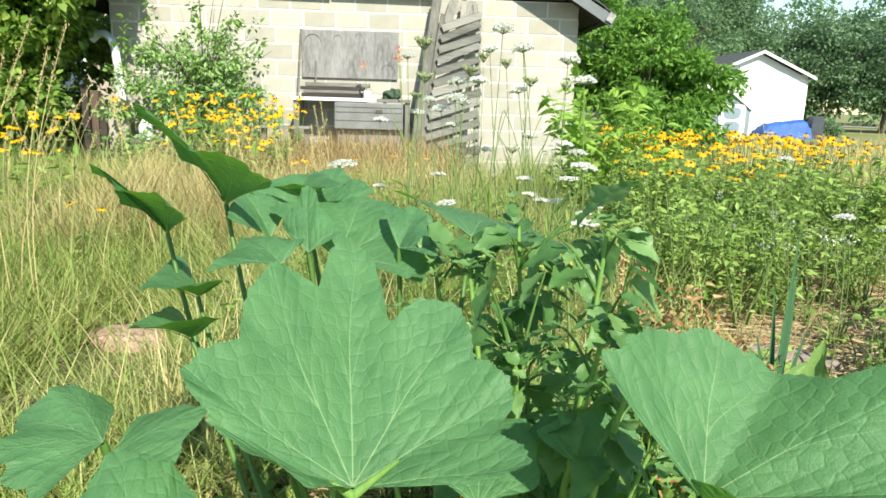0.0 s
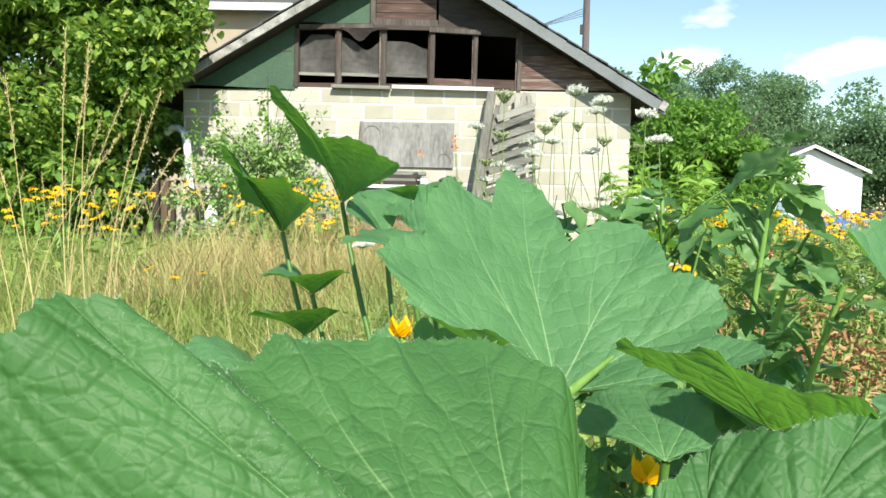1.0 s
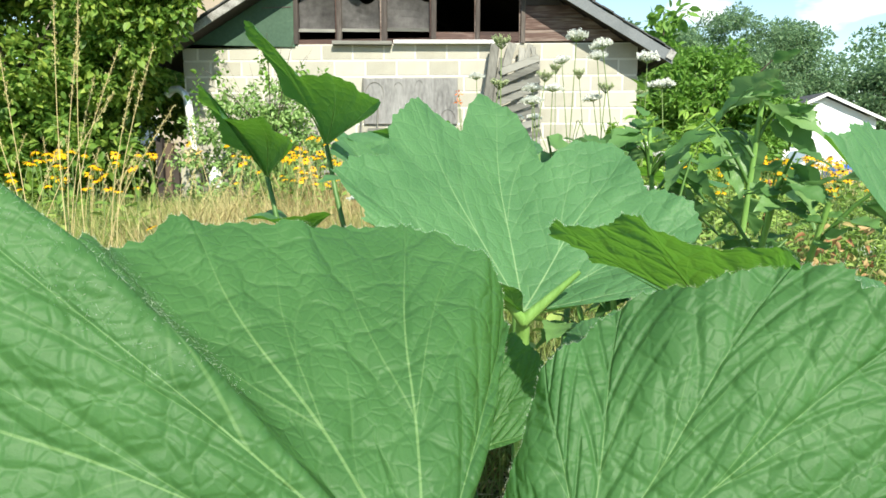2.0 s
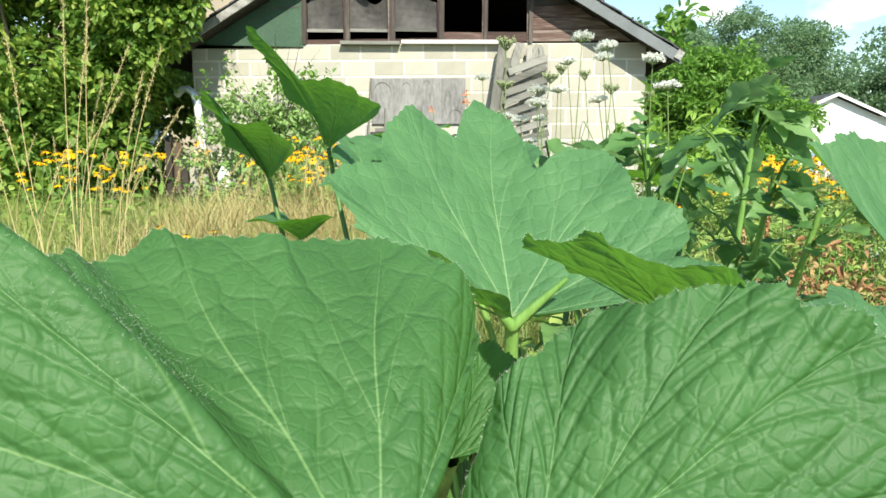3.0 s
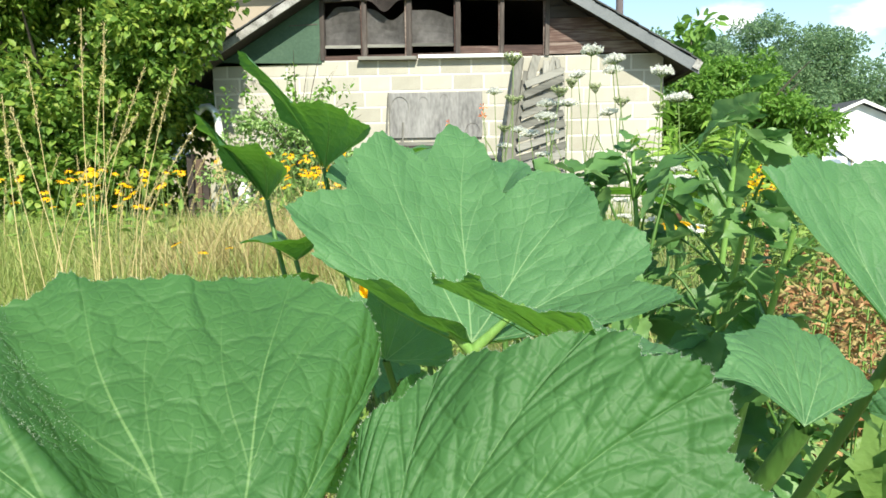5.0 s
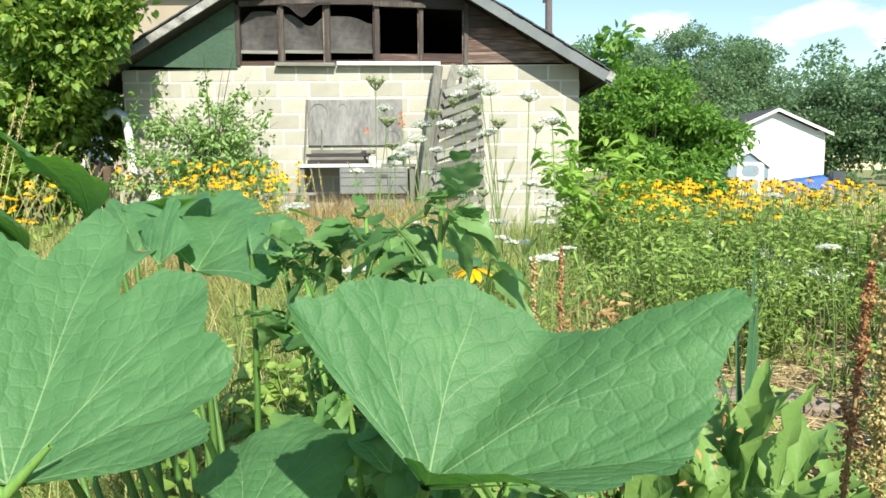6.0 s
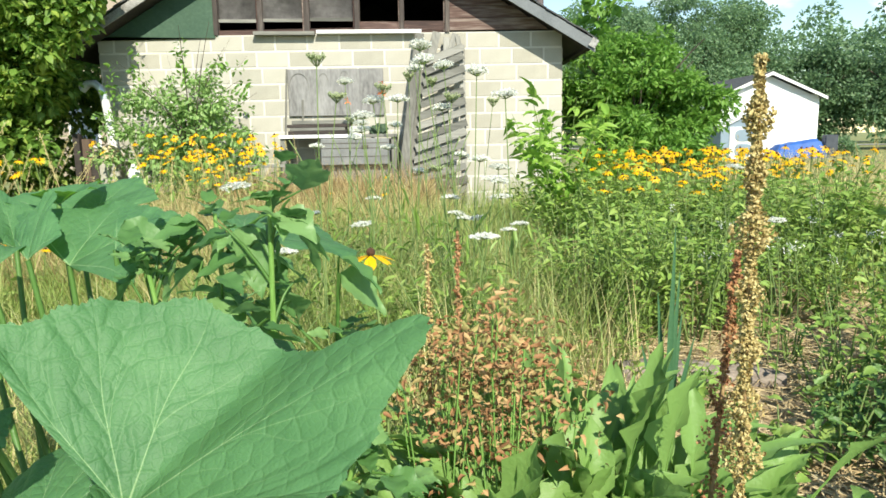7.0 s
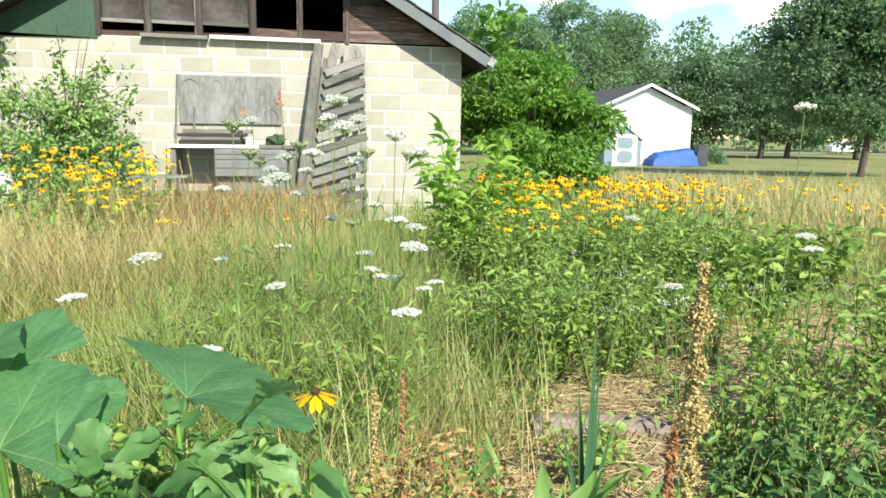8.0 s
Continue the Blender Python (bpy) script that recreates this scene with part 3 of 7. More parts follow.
# strip of felt that hangs from the lintel
bm = bmesh.new()
row = []
for i in range(13):
    u = i / 12
    x = -0.97 + 0.62 * u
    row.append((bm.verts.new((x, -0.05, 3.01)), bm.verts.new((x, -0.06 - 0.02 * math.sin(u * 9), 2.975 - 0.15 * math.exp(-((u - 0.42) / 0.2) ** 2)))))
for i in range(12):
    bm.faces.new((row[i][0], row[i][1], row[i + 1][1], row[i + 1][0]))
bmesh.ops.solidify(bm, geom=bm.faces[:], thickness=0.004)
part("torn_felt", bm, M_DARK_WOOD, garage, "torn strip of roofing felt")

# ---------------------------------------------------------------- utility pole and wires
pole = thing("utility_pole", "dark wooden utility pole behind the garage", "utility pole", at=(5.75, 20.5, ground_z(20.5)))
tubes("post", [([(0, 0, -0.2), (0.0, 0, 5), (-0.06, 0, 11.5)], (0.17, 0.16, 0.13))], surface("pole_wood", [(0.3, (0.075, 0.060, 0.065)), (0.7, (0.16, 0.135, 0.145))], 0.9, 3, 40, 0.4, (1, 1, 0.1)), pole, 12)
beam("crossarm", (-1.1, -0.14, 10.9), (1.1, -0.14, 10.9), 0.1, 0.1, M_BARK, pole, up=(0, 0, 1))
boxed("bracket", (-0.28, -0.14, -0.05, 0.05, 8.2, 8.6), M_DARK_WOOD, pole)
M_WIRE = surface("wire", [(0.3, (0.03, 0.03, 0.03)), (0.7, (0.06, 0.06, 0.06))], 0.5)
for k in range(4):
    wire = tubes("cable", [(arc((5.6, 20.4, 8.6 + 0.1 * k), (-9 + k * 1.4, 15 + k, 5.0 + 0.25 * k), -0.5, 14), [0.012] * 14)], M_WIRE, None, 4)
    tagged(wire, "thin black overhead cable from the pole", "cable", "overhead cables")

# ---------------------------------------------------------------- far buildings
def far_house():
    """Two-storey house behind the left trees."""
    h = thing("house", "beige two-storey house with white soffits behind the trees", "house", at=(-9.0, 16.0, -0.2))
    beige = surface("beige_siding", [(0.3, (0.30, 0.245, 0.19)), (0.7, (0.40, 0.335, 0.265))], 0.8, 1, 20, 0.2)
    boxed("wall", (-6, 3.6, 0, 8, 0, 7.6), beige, h, 0.0)
    prism("roof", [(-6.6, 7.6), (4.2, 7.6), (4.2, 7.75), (-1.2, 10.6), (-6.6, 7.75)], -0.5, 8.5, M_SHINGLE, h)
    boxed("gutter", (-6.6, 4.2, -0.62, -0.5, 7.5, 7.75), M_WHITE, h)
    pane = surface("dark_glass", [(0.3, (0.03, 0.05, 0.08)), (0.7, (0.06, 0.09, 0.14))], 0.1, 1, 5, 0.0)
    for x in (-4.6, -2.2, 0.6, 2.4):
        for z in (1.0, 4.4):
            w = boxed("window", (x - 0.55, x + 0.55, -0.04, 0.02, z, z + 1.5), M_WHITE, h)
            boxed("pane", (x - 0.47, x + 0.47, -0.055, -0.03, z + 0.08, z + 1.42), pane, w, 0.0)
    tarp = boxed("awning", (2.2, 3.7, -0.9, -0.04, 6.0, 6.8), surface("blue_cloth", [(0.3, (0.03, 0.10, 0.30)), (0.7, (0.06, 0.16, 0.42))], 0.6), h, label="blue cloth awning")


far_house()
SY, SB = 28.0, -0.36


def white_garage():
    g = thing("outbuilding", "small white gabled outbuilding on the lawn", "outbuilding", at=(0, 0, 0))
    siding = surface("white_siding", [(0.3, (0.74, 0.75, 0.77)), (0.7, (0.84, 0.85, 0.87))], 0.5, 1, 12, 0.15, (0.2, 0.2, 1))
    prism("wall", [(16.35, SB - 0.3), (21.85, SB - 0.3), (21.85, 2.72), (19.1, 3.92), (16.35, 2.72)], SY, SY + 7, siding, g)
    for s in (-1, 1):
        ex = 19.1 + s * 3.0
        prism("roof", [(19.1, 4.02), (ex, 2.70), (ex, 2.80), (19.1, 4.14)], SY - 0.35, SY + 7.3, M_SHINGLE, g)
        prism("fascia", [(19.1, 3.94), (ex, 2.63), (ex, 2.78), (19.1, 4.10)], SY - 0.40, SY - 0.352, M_WHITE, g, "white fascia board")
    for k in range(16):
        z = SB + 0.1 + k * 0.2
        half = 2.75 if z < 2.72 else 2.75 - (z - 2.72) * 2.29
        boxed("clapboard", (19.1 - half, 19.1 + half, SY - 0.02, SY, z, z + 0.185), siding, g, 0.006)


white_garage()


def play_shed():
    s = thing("garden_shed", "pale blue-grey garden shed with white arched double door", "shed")
    grey = surface("blue_grey_siding", [(0.3, (0.17, 0.23, 0.30)), (0.7, (0.24, 0.31, 0.38))], 0.6, 2, 30, 0.1)
    y = 26.2
    prism("wall", [(15.9, -0.6), (18.0, -0.6), (18.0, 0.95), (17.0, 1.72), (15.9, 1.2)], y, y + 2.2, grey, s)
    prism("roof", [(15.75, 1.12), (17.0, 1.74), (18.1, 0.92), (18.1, 1.02), (17.0, 1.86), (15.75, 1.22)], y - 0.12, y + 2.3, M_WHITE, s)
    d = boxed("door", (16.35, 17.75, y - 0.05, y + 0.01, -0.42, 1.25), M_WHITE, s, 0.01)
    for z0, z1 in ((-0.25, 0.40), (0.52, 1.12)):
        o = []
        for k in range(24):
            a = 2 * math.pi * k / 24
            o.append((17.05 + 0.44 * math.copysign(abs(math.cos(a)) ** 0.6, math.cos(a)), (z0 + z1) / 2 + (z1 - z0) / 2 * math.copysign(abs(math.sin(a)) ** 0.7, math.sin(a))))
        prism("inset", o, y - 0.075, y - 0.045, grey, d, "blue-grey rounded inset panel")


play_shed()


def blue_tarp():
    """Tarpaulin thrown over a low stack."""
    bm = bmesh.new()
    n, mrows = 18, 10
    grid = []
    for j in range(mrows + 1):
        row_v = []
        for i in range(n + 1):
            u, v = i / n, j / mrows
            x, y = 18.35 + 2.75 * u, 25.4 + 1.5 * v
            edge = min(1.0, 6 * u, 7 * (1 - u), 4 * v, 4 * (1 - v))
            z = -0.38 + (0.62 + 0.42 * u) * max(0.0, edge) ** 0.6 + 0.07 * noise.noise(Vector((x * 3, y * 3, 1)))
            row_v.append(bm.verts.new((x, y, z)))
        grid.append(row_v)
    for j in range(mrows):
        for i in range(n):
            bm.faces.new((grid[j][i], grid[j][i + 1], grid[j + 1][i + 1], grid[j + 1][i]))
    blue = surface("blue_tarpaulin", [(0.3, (0.008, 0.06, 0.28)), (0.7, (0.02, 0.12, 0.42))], 0.6, 2, 20, 0.3)
    ob = part("tarpaulin", bm, blue)
    tagged(ob, "stack under a creased blue tarpaulin beside the outbuilding", "tarpaulin")
    bin_ = boxed("utility_box", (21.1, 21.75, 25.8, 26.2, -0.4, 0.78), surface("dark_plastic", [(0.3, (0.03, 0.035, 0.05)), (0.7, (0.07, 0.08, 0.10))], 0.5), bevel=0.03)
    tagged(bin_, "dark utility box beside the blue tarpaulin", "box")


blue_tarp()

# ---------------------------------------------------------------- trees
# Yellow end of the ramp puts sunlit leaf highlights into the colour at random.
M_TREE_A = foliage("shrub_leaves", [(0.1, (0.09, 0.19, 0.033)), (0.5, (0.19, 0.335, 0.06)), (0.95, (0.47, 0.57, 0.11))], 0.48)
M_TREE_B = foliage("bush_leaves", [(0.1, (0.095, 0.22, 0.035)), (0.5, (0.175, 0.35, 0.058)), (0.95, (0.29, 0.49, 0.10))], 0.46)
# Both far leaf greens are paled, so distance haze sits in the colour.
M_WOODS = foliage("woodland_leaves", [(0.1, (0.125, 0.23, 0.12)), (0.5, (0.19, 0.315, 0.16)), (0.95, (0.29, 0.43, 0.21))], 0.48)
M_DARKTREE = foliage("dark_tree_leaves", [(0.1, (0.085, 0.165, 0.085)), (0.5, (0.145, 0.25, 0.125)), (0.95, (0.25, 0.38, 0.18))], 0.5)


def clumps(blobs, count, share):
    """Each blob broken into many smaller ones near its surface, with gaps between them."""
    out = []
    for x, y, z, rx, ry, rz in blobs:
        out.append((x, y, z, rx * 0.62, ry * 0.62, rz * 0.62))
        d = rng.normal(size=(count, 3))
        d /= np.linalg.norm(d, axis=1, keepdims=True)
        for q in d:
            k = share * rng.uniform(0.55, 1.25)
            r = rng.uniform(0.55, 1.0)
            g = (rx * ry * rz) ** (1 / 3)
            out.append((x + q[0] * rx * r, y + q[1] * ry * r, z + q[2] * rz * r, k * (0.5 * rx + 0.5 * g), k * (0.5 * ry + 0.5 * g), k * 0.62 * g))
    return out


def tree(name, label, at, stems, blobs, n, leaf, mat, template=(LEAF_V, LEAF_T), shell=0.35, lumps=(26, 0.36)):
    t = thing(name, label, "tree" if name == "tree" else "shrub", at=at)
    tubes("trunk", stems, M_BARK, t, 8)
    v, f = crown(clumps(blobs, *lumps), n, leaf, shell=shell, template=template)
    fast("crown", v, f, mat, t)
    return t


def limbs(h, spread, n, r0, seed):
    """A trunk of height h that forks into n limbs."""
    rr = random.Random(seed)
    out = [([(0, 0, -0.1), (0.03 * h, 0, h * 0.3), (0.0, 0.02 * h, h * 0.55)], (r0, r0 * 0.8, r0 * 0.6))]
    for k in range(n):
        a = 2 * math.pi * k / n + rr.uniform(-0.4, 0.4)
        b = spread * rr.uniform(0.55, 1.0)
        z0 = h * rr.uniform(0.25, 0.5)
        end = (b * math.cos(a), b * math.sin(a), h * rr.uniform(0.65, 1.0))
        out.append((arc((0.02 * h, 0, z0), end, 0.06 * h, 6), [r0 * 0.5 * (1 - 0.15 * i) for i in range(6)]))
    return out


tree("shrub", "tall dense green shrub with painted-in yellow sunlit leaves beside the garage", (-5.0, -0.6, 0), limbs(3.6, 1.6, 7, 0.07, 1),
     [(0, 0, 1.6, 1.75, 1.2, 1.7), (-1.6, 0.3, 2.2, 1.8, 1.3, 1.8), (0.95, 0.2, 2.75, 0.95, 1.0, 1.3), (0.9, 0.3, 1.9, 0.7, 0.8, 0.9), (0.85, 2.0, 1.5, 0.75, 0.9, 1.7), (-0.6, -0.5, 3.4, 1.6, 1.0, 1.1), (0.55, -0.2, 0.8, 0.9, 0.8, 0.9), (-2.8, 0, 1.4, 1.5, 1.2, 1.4), (0.2, 0.2, 3.6, 1.5, 1.0, 0.9), (1.55, -0.35, 2.75, 0.62, 0.5, 0.75), (1.50, -0.2, 3.6, 0.75, 0.6, 0.7), (1.35, -0.3, 1.95, 0.45, 0.4, 0.5), (2.02, -0.4, 2.75, 0.50, 0.35, 0.45), (2.12, -0.4, 3.25, 0.50, 0.40, 0.45), (1.88, -0.4, 2.2, 0.36, 0.3, 0.42), (2.36, -0.4, 2.85, 0.34, 0.3, 0.42), (2.22, -0.4, 2.4, 0.26, 0.25, 0.3)],
     90000, 0.115, M_TREE_A, shell=0.3, lumps=(26, 0.40))
tree("shrub", "loose leafy shrub against the block wall", (-1.74, -0.75, 0), limbs(2.2, 0.85, 12, 0.016, 2),
     [(0, 0, 0.95, 0.85, 0.4, 0.5), (-0.3, 0, 0.6, 0.8, 0.45, 0.5), (0.4, 0, 0.85, 0.55, 0.3, 0.5), (-0.25, 0, 1.35, 0.5, 0.3, 0.42), (0.3, 0, 1.4, 0.4, 0.3, 0.36)], 7500, 0.066, foliage("grey_green_leaves", [(0.1, (0.17, 0.31, 0.085)), (0.5, (0.27, 0.43, 0.135)), (0.95, (0.42, 0.57, 0.23))], 0.4), shell=0.1, lumps=(14, 0.4))
tree("shrub", "thin upright sprigs above the wall shrub", (-1.80, -0.72, 0), limbs(2.1, 0.9, 10, 0.006, 8),
     [(-0.5, 0, 1.8, 0.10, 0.1, 0.45), (0.05, 0, 1.85, 0.10, 0.1, 0.40), (0.75, 0, 1.55, 0.10, 0.1, 0.35), (-0.8, 0, 1.5, 0.10, 0.1, 0.4), (0.45, 0, 1.75, 0.10, 0.1, 0.3)], 300, 0.07, M_TREE_B, shell=0.2, lumps=(3, 0.8))
tree("shrub", "broad bright green bush at the corner of the garage", (4.22, 1.4, -0.02), limbs(2.3, 1.0, 8, 0.05, 3),
     [(0, 0.3, 1.25, 1.05, 0.9, 0.95), (-0.55, 0.2, 1.7, 0.7, 0.7, 0.65), (0.75, 0.1, 1.35, 0.62, 0.7, 0.6), (0.15, 0.1, 2.05, 0.6, 0.6, 0.42), (0.1, -0.7, 0.55, 0.85, 0.5, 0.55), (-0.3, -0.5, 0.9, 0.6, 0.5, 0.4)], 26000, 0.105, M_TREE_B, (LEAF_V * np.array([0.78, 1, 1]), LEAF_T), shell=0.3, lumps=(22, 0.36))
tree("tree", "slender sapling with large leaves behind the bush", (4.28, 4.2, -0.05), [([(0, 0, -0.1), (0.05, 0, 1.8), (0, 0, 3.5)], (0.03, 0.022, 0.01))],
     [(0, 0, 3.2, 0.42, 0.4, 0.42), (0.15, 0, 2.7, 0.45, 0.4, 0.4)], 260, 0.24, M_TREE_B, shell=0.2, lumps=(6, 0.5))
tree("tree", "spreading dark green tree on the lawn", (20.0, 12.8, -0.2), limbs(5.5, 3.0, 8, 0.14, 4),
     [(0, 0, 4.2, 3.2, 3.0, 2.2), (-0.8, 0, 2.5, 2.6, 2.2, 0.9), (1.4, 0.3, 2.6, 2.2, 2.0, 0.9), (-2.0, 0, 3.4, 2.2, 2.0, 1.5), (2.2, 0.5, 3.8, 2.6, 2.2, 1.9), (0.3, 0, 6.0, 2.2, 2.2, 1.7), (-0.8, -0.5, 5.2, 2.2, 2, 1.6), (-1.7, -0.3, 6.0, 1.8, 1.7, 1.5), (0.2, 0, 7.4, 2.3, 2.0, 1.5), (-3.0, 0, 4.6, 1.5, 1.5, 1.3)], 56000, 0.165, M_DARKTREE, (TUFT_V, TUFT_T))
for x, y, h in ((34.9, 40.5, 7.8), (37.8, 41.3, 7.4), (30.5, 43.0, 8.0), (43.0, 40.0, 8.0)):
    tree("tree", "dark shady tree at the end of the lawn", (x, y, -0.4), limbs(h * 0.8, 3.0, 6, 0.25, int(x)),
         [(0, 0, h * 0.62, 3.6, 3.0, h * 0.34), (0.2, -0.6, h * 0.33, 3.3, 2.6, h * 0.20), (-1.8, 0, h * 0.5, 2.4, 2.4, h * 0.24), (1.9, 0.4, h * 0.55, 2.6, 2.4, h * 0.27), (0.2, 0, h * 0.82, 2.4, 2.2, h * 0.18)], 13000, 0.30, M_DARKTREE, (TUFT_V, TUFT_T))
for x, y, h, w in ((15.5, 42, 10.5, 3.6), (20.5, 44, 12.2, 4.2), (25.5, 46, 11.0, 3.8), (11.8, 46, 10.5, 3.2)):
    tree("tree", "rounded green tree behind the white outbuilding", (x, y, -0.4), limbs(h * 0.8, w * 0.8, 6, 0.2, int(x)),
         [(0, 0, h * 0.55, w, w, h * 0.42), (-w * 0.5, 0, h * 0.42, w * 0.7, w * 0.7, h * 0.3), (w * 0.5, 0, h * 0.45, w * 0.7, w * 0.7, h * 0.32), (0.1, 0, h * 0.84, w * 0.6, w * 0.6, h * 0.2)], 34000, 0.24, M_WOODS, (TUFT_V, TUFT_T))

tree("shrub", "pale bush beside the white outbuilding", (23.7, 28.6, -0.4), limbs(1.1, 0.5, 5, 0.02, 9), [(0, 0, 0.6, 0.8, 0.6, 0.6), (0.5, 0, 0.4, 0.5, 0.5, 0.4)], 1500, 0.12, M_WOODS, lumps=(6, 0.4))


def parked_car(x, y, z, turn):
    """Small white saloon on the far road."""
    c = thing("car", "small white car standing on the far road", "car")
    paint = surface("white_car_paint", [(0.3, (0.72, 0.73, 0.74)), (0.7, (0.80, 0.81, 0.82))], 0.3, 2, 20, 0.0)
    rubber = surface("tyre_rubber", [(0.3, (0.02, 0.02, 0.02)), (0.7, (0.04, 0.04, 0.04))], 0.8)
    dark = surface("car_glass", [(0.3, (0.03, 0.04, 0.05)), (0.7, (0.06, 0.07, 0.08))], 0.15)
    prism("body", [(-2.1, 0.3), (2.1, 0.3), (2.15, 0.7), (1.3, 0.86), (0.7, 1.38), (-0.9, 1.42), (-1.6, 0.92), (-2.12, 0.84)], -0.85, 0.85, paint, c)
    prism("window", [(1.1, 0.9), (0.62, 1.32), (-0.85, 1.35), (-1.4, 0.93)], -0.862, -0.85, dark, c)
    for wx in (-1.35, 1.35):
        for wy in (-0.78, 0.78):
            tubes("wheel", [([(wx, wy - 0.1, 0.31), (wx, wy + 0.1, 0.31)], (0.31, 0.31))], rubber, c, 14)
    c.matrix_basis = pose(x, y, z, 0, 0, turn)


parked_car(57.2, 57.9, -0.37, -10)


def woods():
    blobs = []
    rr = random.Random(5)
    for k in range(46):
        a = -6 + k * 2.7
        x = -30 + k * 3.6 + rr.uniform(-1, 1)
        y = 78 - 0.172 * (x - 10) + rr.uniform(-4, 6)
        h = rr.uniform(13.5, 17.0)
        blobs += [(x, y, h * 0.55, 4.2, 3.4, h * 0.42), (x + rr.uniform(-2, 2), y, h * 0.8, 2.6, 2.4, h * 0.22), (x, y - 1.5, h * 0.25, 4.0, 2.5, h * 0.25)]
    v, f = crown(clumps(blobs, 8, 0.42), 110000, 0.55, template=(TUFT_V, TUFT_T), shell=0.5)
    ob = fast("woodland", v, f, M_WOODS)
    ob.location.z = -0.4
    tagged(ob, "far belt of green woodland beyond the road", "woods", kind="stuff")


woods()

# ---------------------------------------------------------------- grass and weeds
M_GRASS = foliage("green_grass", [(0.1, (0.17, 0.27, 0.05)), (0.5, (0.32, 0.41, 0.105)), (0.95, (0.56, 0.55, 0.22))], 0.42, 0.55)
M_DRY = foliage("dry_grass", [(0.1, (0.36, 0.31, 0.12)), (0.5, (0.54, 0.47, 0.21)), (0.95, (0.72, 0.65, 0.37))], 0.25, 0.7)
M_BROWN = foliage("brown_grass", [(0.1, (0.22, 0.15, 0.06)), (0.5, (0.38, 0.27, 0.12)), (0.95, (0.54, 0.42, 0.20))], 0.25, 0.7)


def sward(name, label, mat, *sets):
    vv, ff, n = [], [], 0
    for v, f in sets:
        vv.append(v)
        ff.append(f + n)
        n += len(v)
    ob = fast(name, np.concatenate(vv), np.concatenate(ff), mat)
    return tagged(ob, label, "grass", kind="stuff")


sward("green_grass", "long uncut green grass across the garden", M_GRASS,
      blades(18000, patch(-5.0, 0.2, -7.6, -1.0, 0.12, 260), (0.12, 0.36), 0.006, 0.5),
      blades(21000, patch(-3.5, 0.4, -7.9, -4.4, 0.10, 260), (0.10, 0.30), 0.0055, 0.8),
      blades(9000, patch(-5.0, 0.3, -10.5, -7.4, 0.15, 160), (0.08, 0.22), 0.006, 0.8),
      blades(7000, patch(3.2, 8.0, -9.0, -4.0, 0.18, 120), (0.12, 0.4), 0.007, 0.5),
      blades(5000, patch(0.0, 6.0, -12.0, -9.3, 0.15, 120), (0.06, 0.18), 0.006, 0.8),
      blades(9000, patch(-6.5, 5.0, -4.5, -0.1, 0.15, 200), (0.2, 0.42), 0.007, 0.35),
      blades(6500, patch(-4.6, -1.5, -5.6, -2.0, 0.16, 90), (0.2, 0.46), 0.006, 0.5),
      blades(4000, patch(-1.5, 0.3, -7.4, -5.6, 0.10, 40), (0.15, 0.34), 0.0055, 0.7),
      blades(7500, patch(0.2, 1.9, -7.0, -3.5, 0.10, 110), (0.15, 0.55), 0.0045, 0.45),
      blades(3500, patch(-2.0, 0.6, -6.4, -3.4, 0.10, 60), (0.2, 0.50), 0.005, 0.4),
      blades(9000, patch(2.0, 12.0, -4.0, 4.0, 0.25, 200), (0.2, 0.5), 0.009, 0.4))
sward("feathery_weeds", "fine feathery green weeds among the wild carrots", foliage("feathery_green", [(0.1, (0.19, 0.28, 0.065)), (0.5, (0.31, 0.40, 0.12)), (0.95, (0.52, 0.55, 0.25))], 0.4, 0.55),
      blades(9000, patch(0.3, 1.75, -7.0, -4.4, 0.09, 120), (0.18, 0.52), 0.0036, 0.55),
      blades(5000, patch(0.0, 1.3, -7.7, -6.2, 0.09, 80), (0.14, 0.36), 0.0036, 0.8))
sward("dry_grass", "pale dry seeding grass across the garden", M_DRY,
      blades(4200, patch(-5.0, 0.1, -7.6, -1.0, 0.14, 90), (0.10, 0.32), 0.005, 0.8),
      blades(3000, patch(-3.5, 0.4, -7.7, -5.0, 0.12, 70), (0.08, 0.28), 0.005, 0.9),
      blades(6200, patch(-1.7, 1.3, -4.6, -0.2, 0.12, 100), (0.3, 0.60), 0.005, 0.45),
      blades(2200, patch(-1.6, -0.5, -5.6, -3.2, 0.16, 16), (0.25, 0.5), 0.0045, 1.0),
      blades(3600, patch(-1.3, 0.8, -5.0, -3.4, 0.10, 60), (0.25, 0.50), 0.0045, 0.5),
      blades(3500, patch(0.0, 1.9, -7.4, -4.8, 0.10, 70), (0.18, 0.50), 0.004, 0.45),
      blades(9000, patch(4.4, 9.0, -3.8, 2.5, 0.2, 110), (0.3, 0.68), 0.008, 0.4))
sward("brown_grass", "tall brown dying grass before the bench", M_BROWN,
      blades(4800, patch(-1.2, 1.2, -3.4, -0.4, 0.12, 70), (0.35, 0.72), 0.006, 0.22),
      blades(1900, patch(-1.2, 1.0, -5.8, -3.4, 0.12, 40), (0.3, 0.6), 0.005, 0.4))

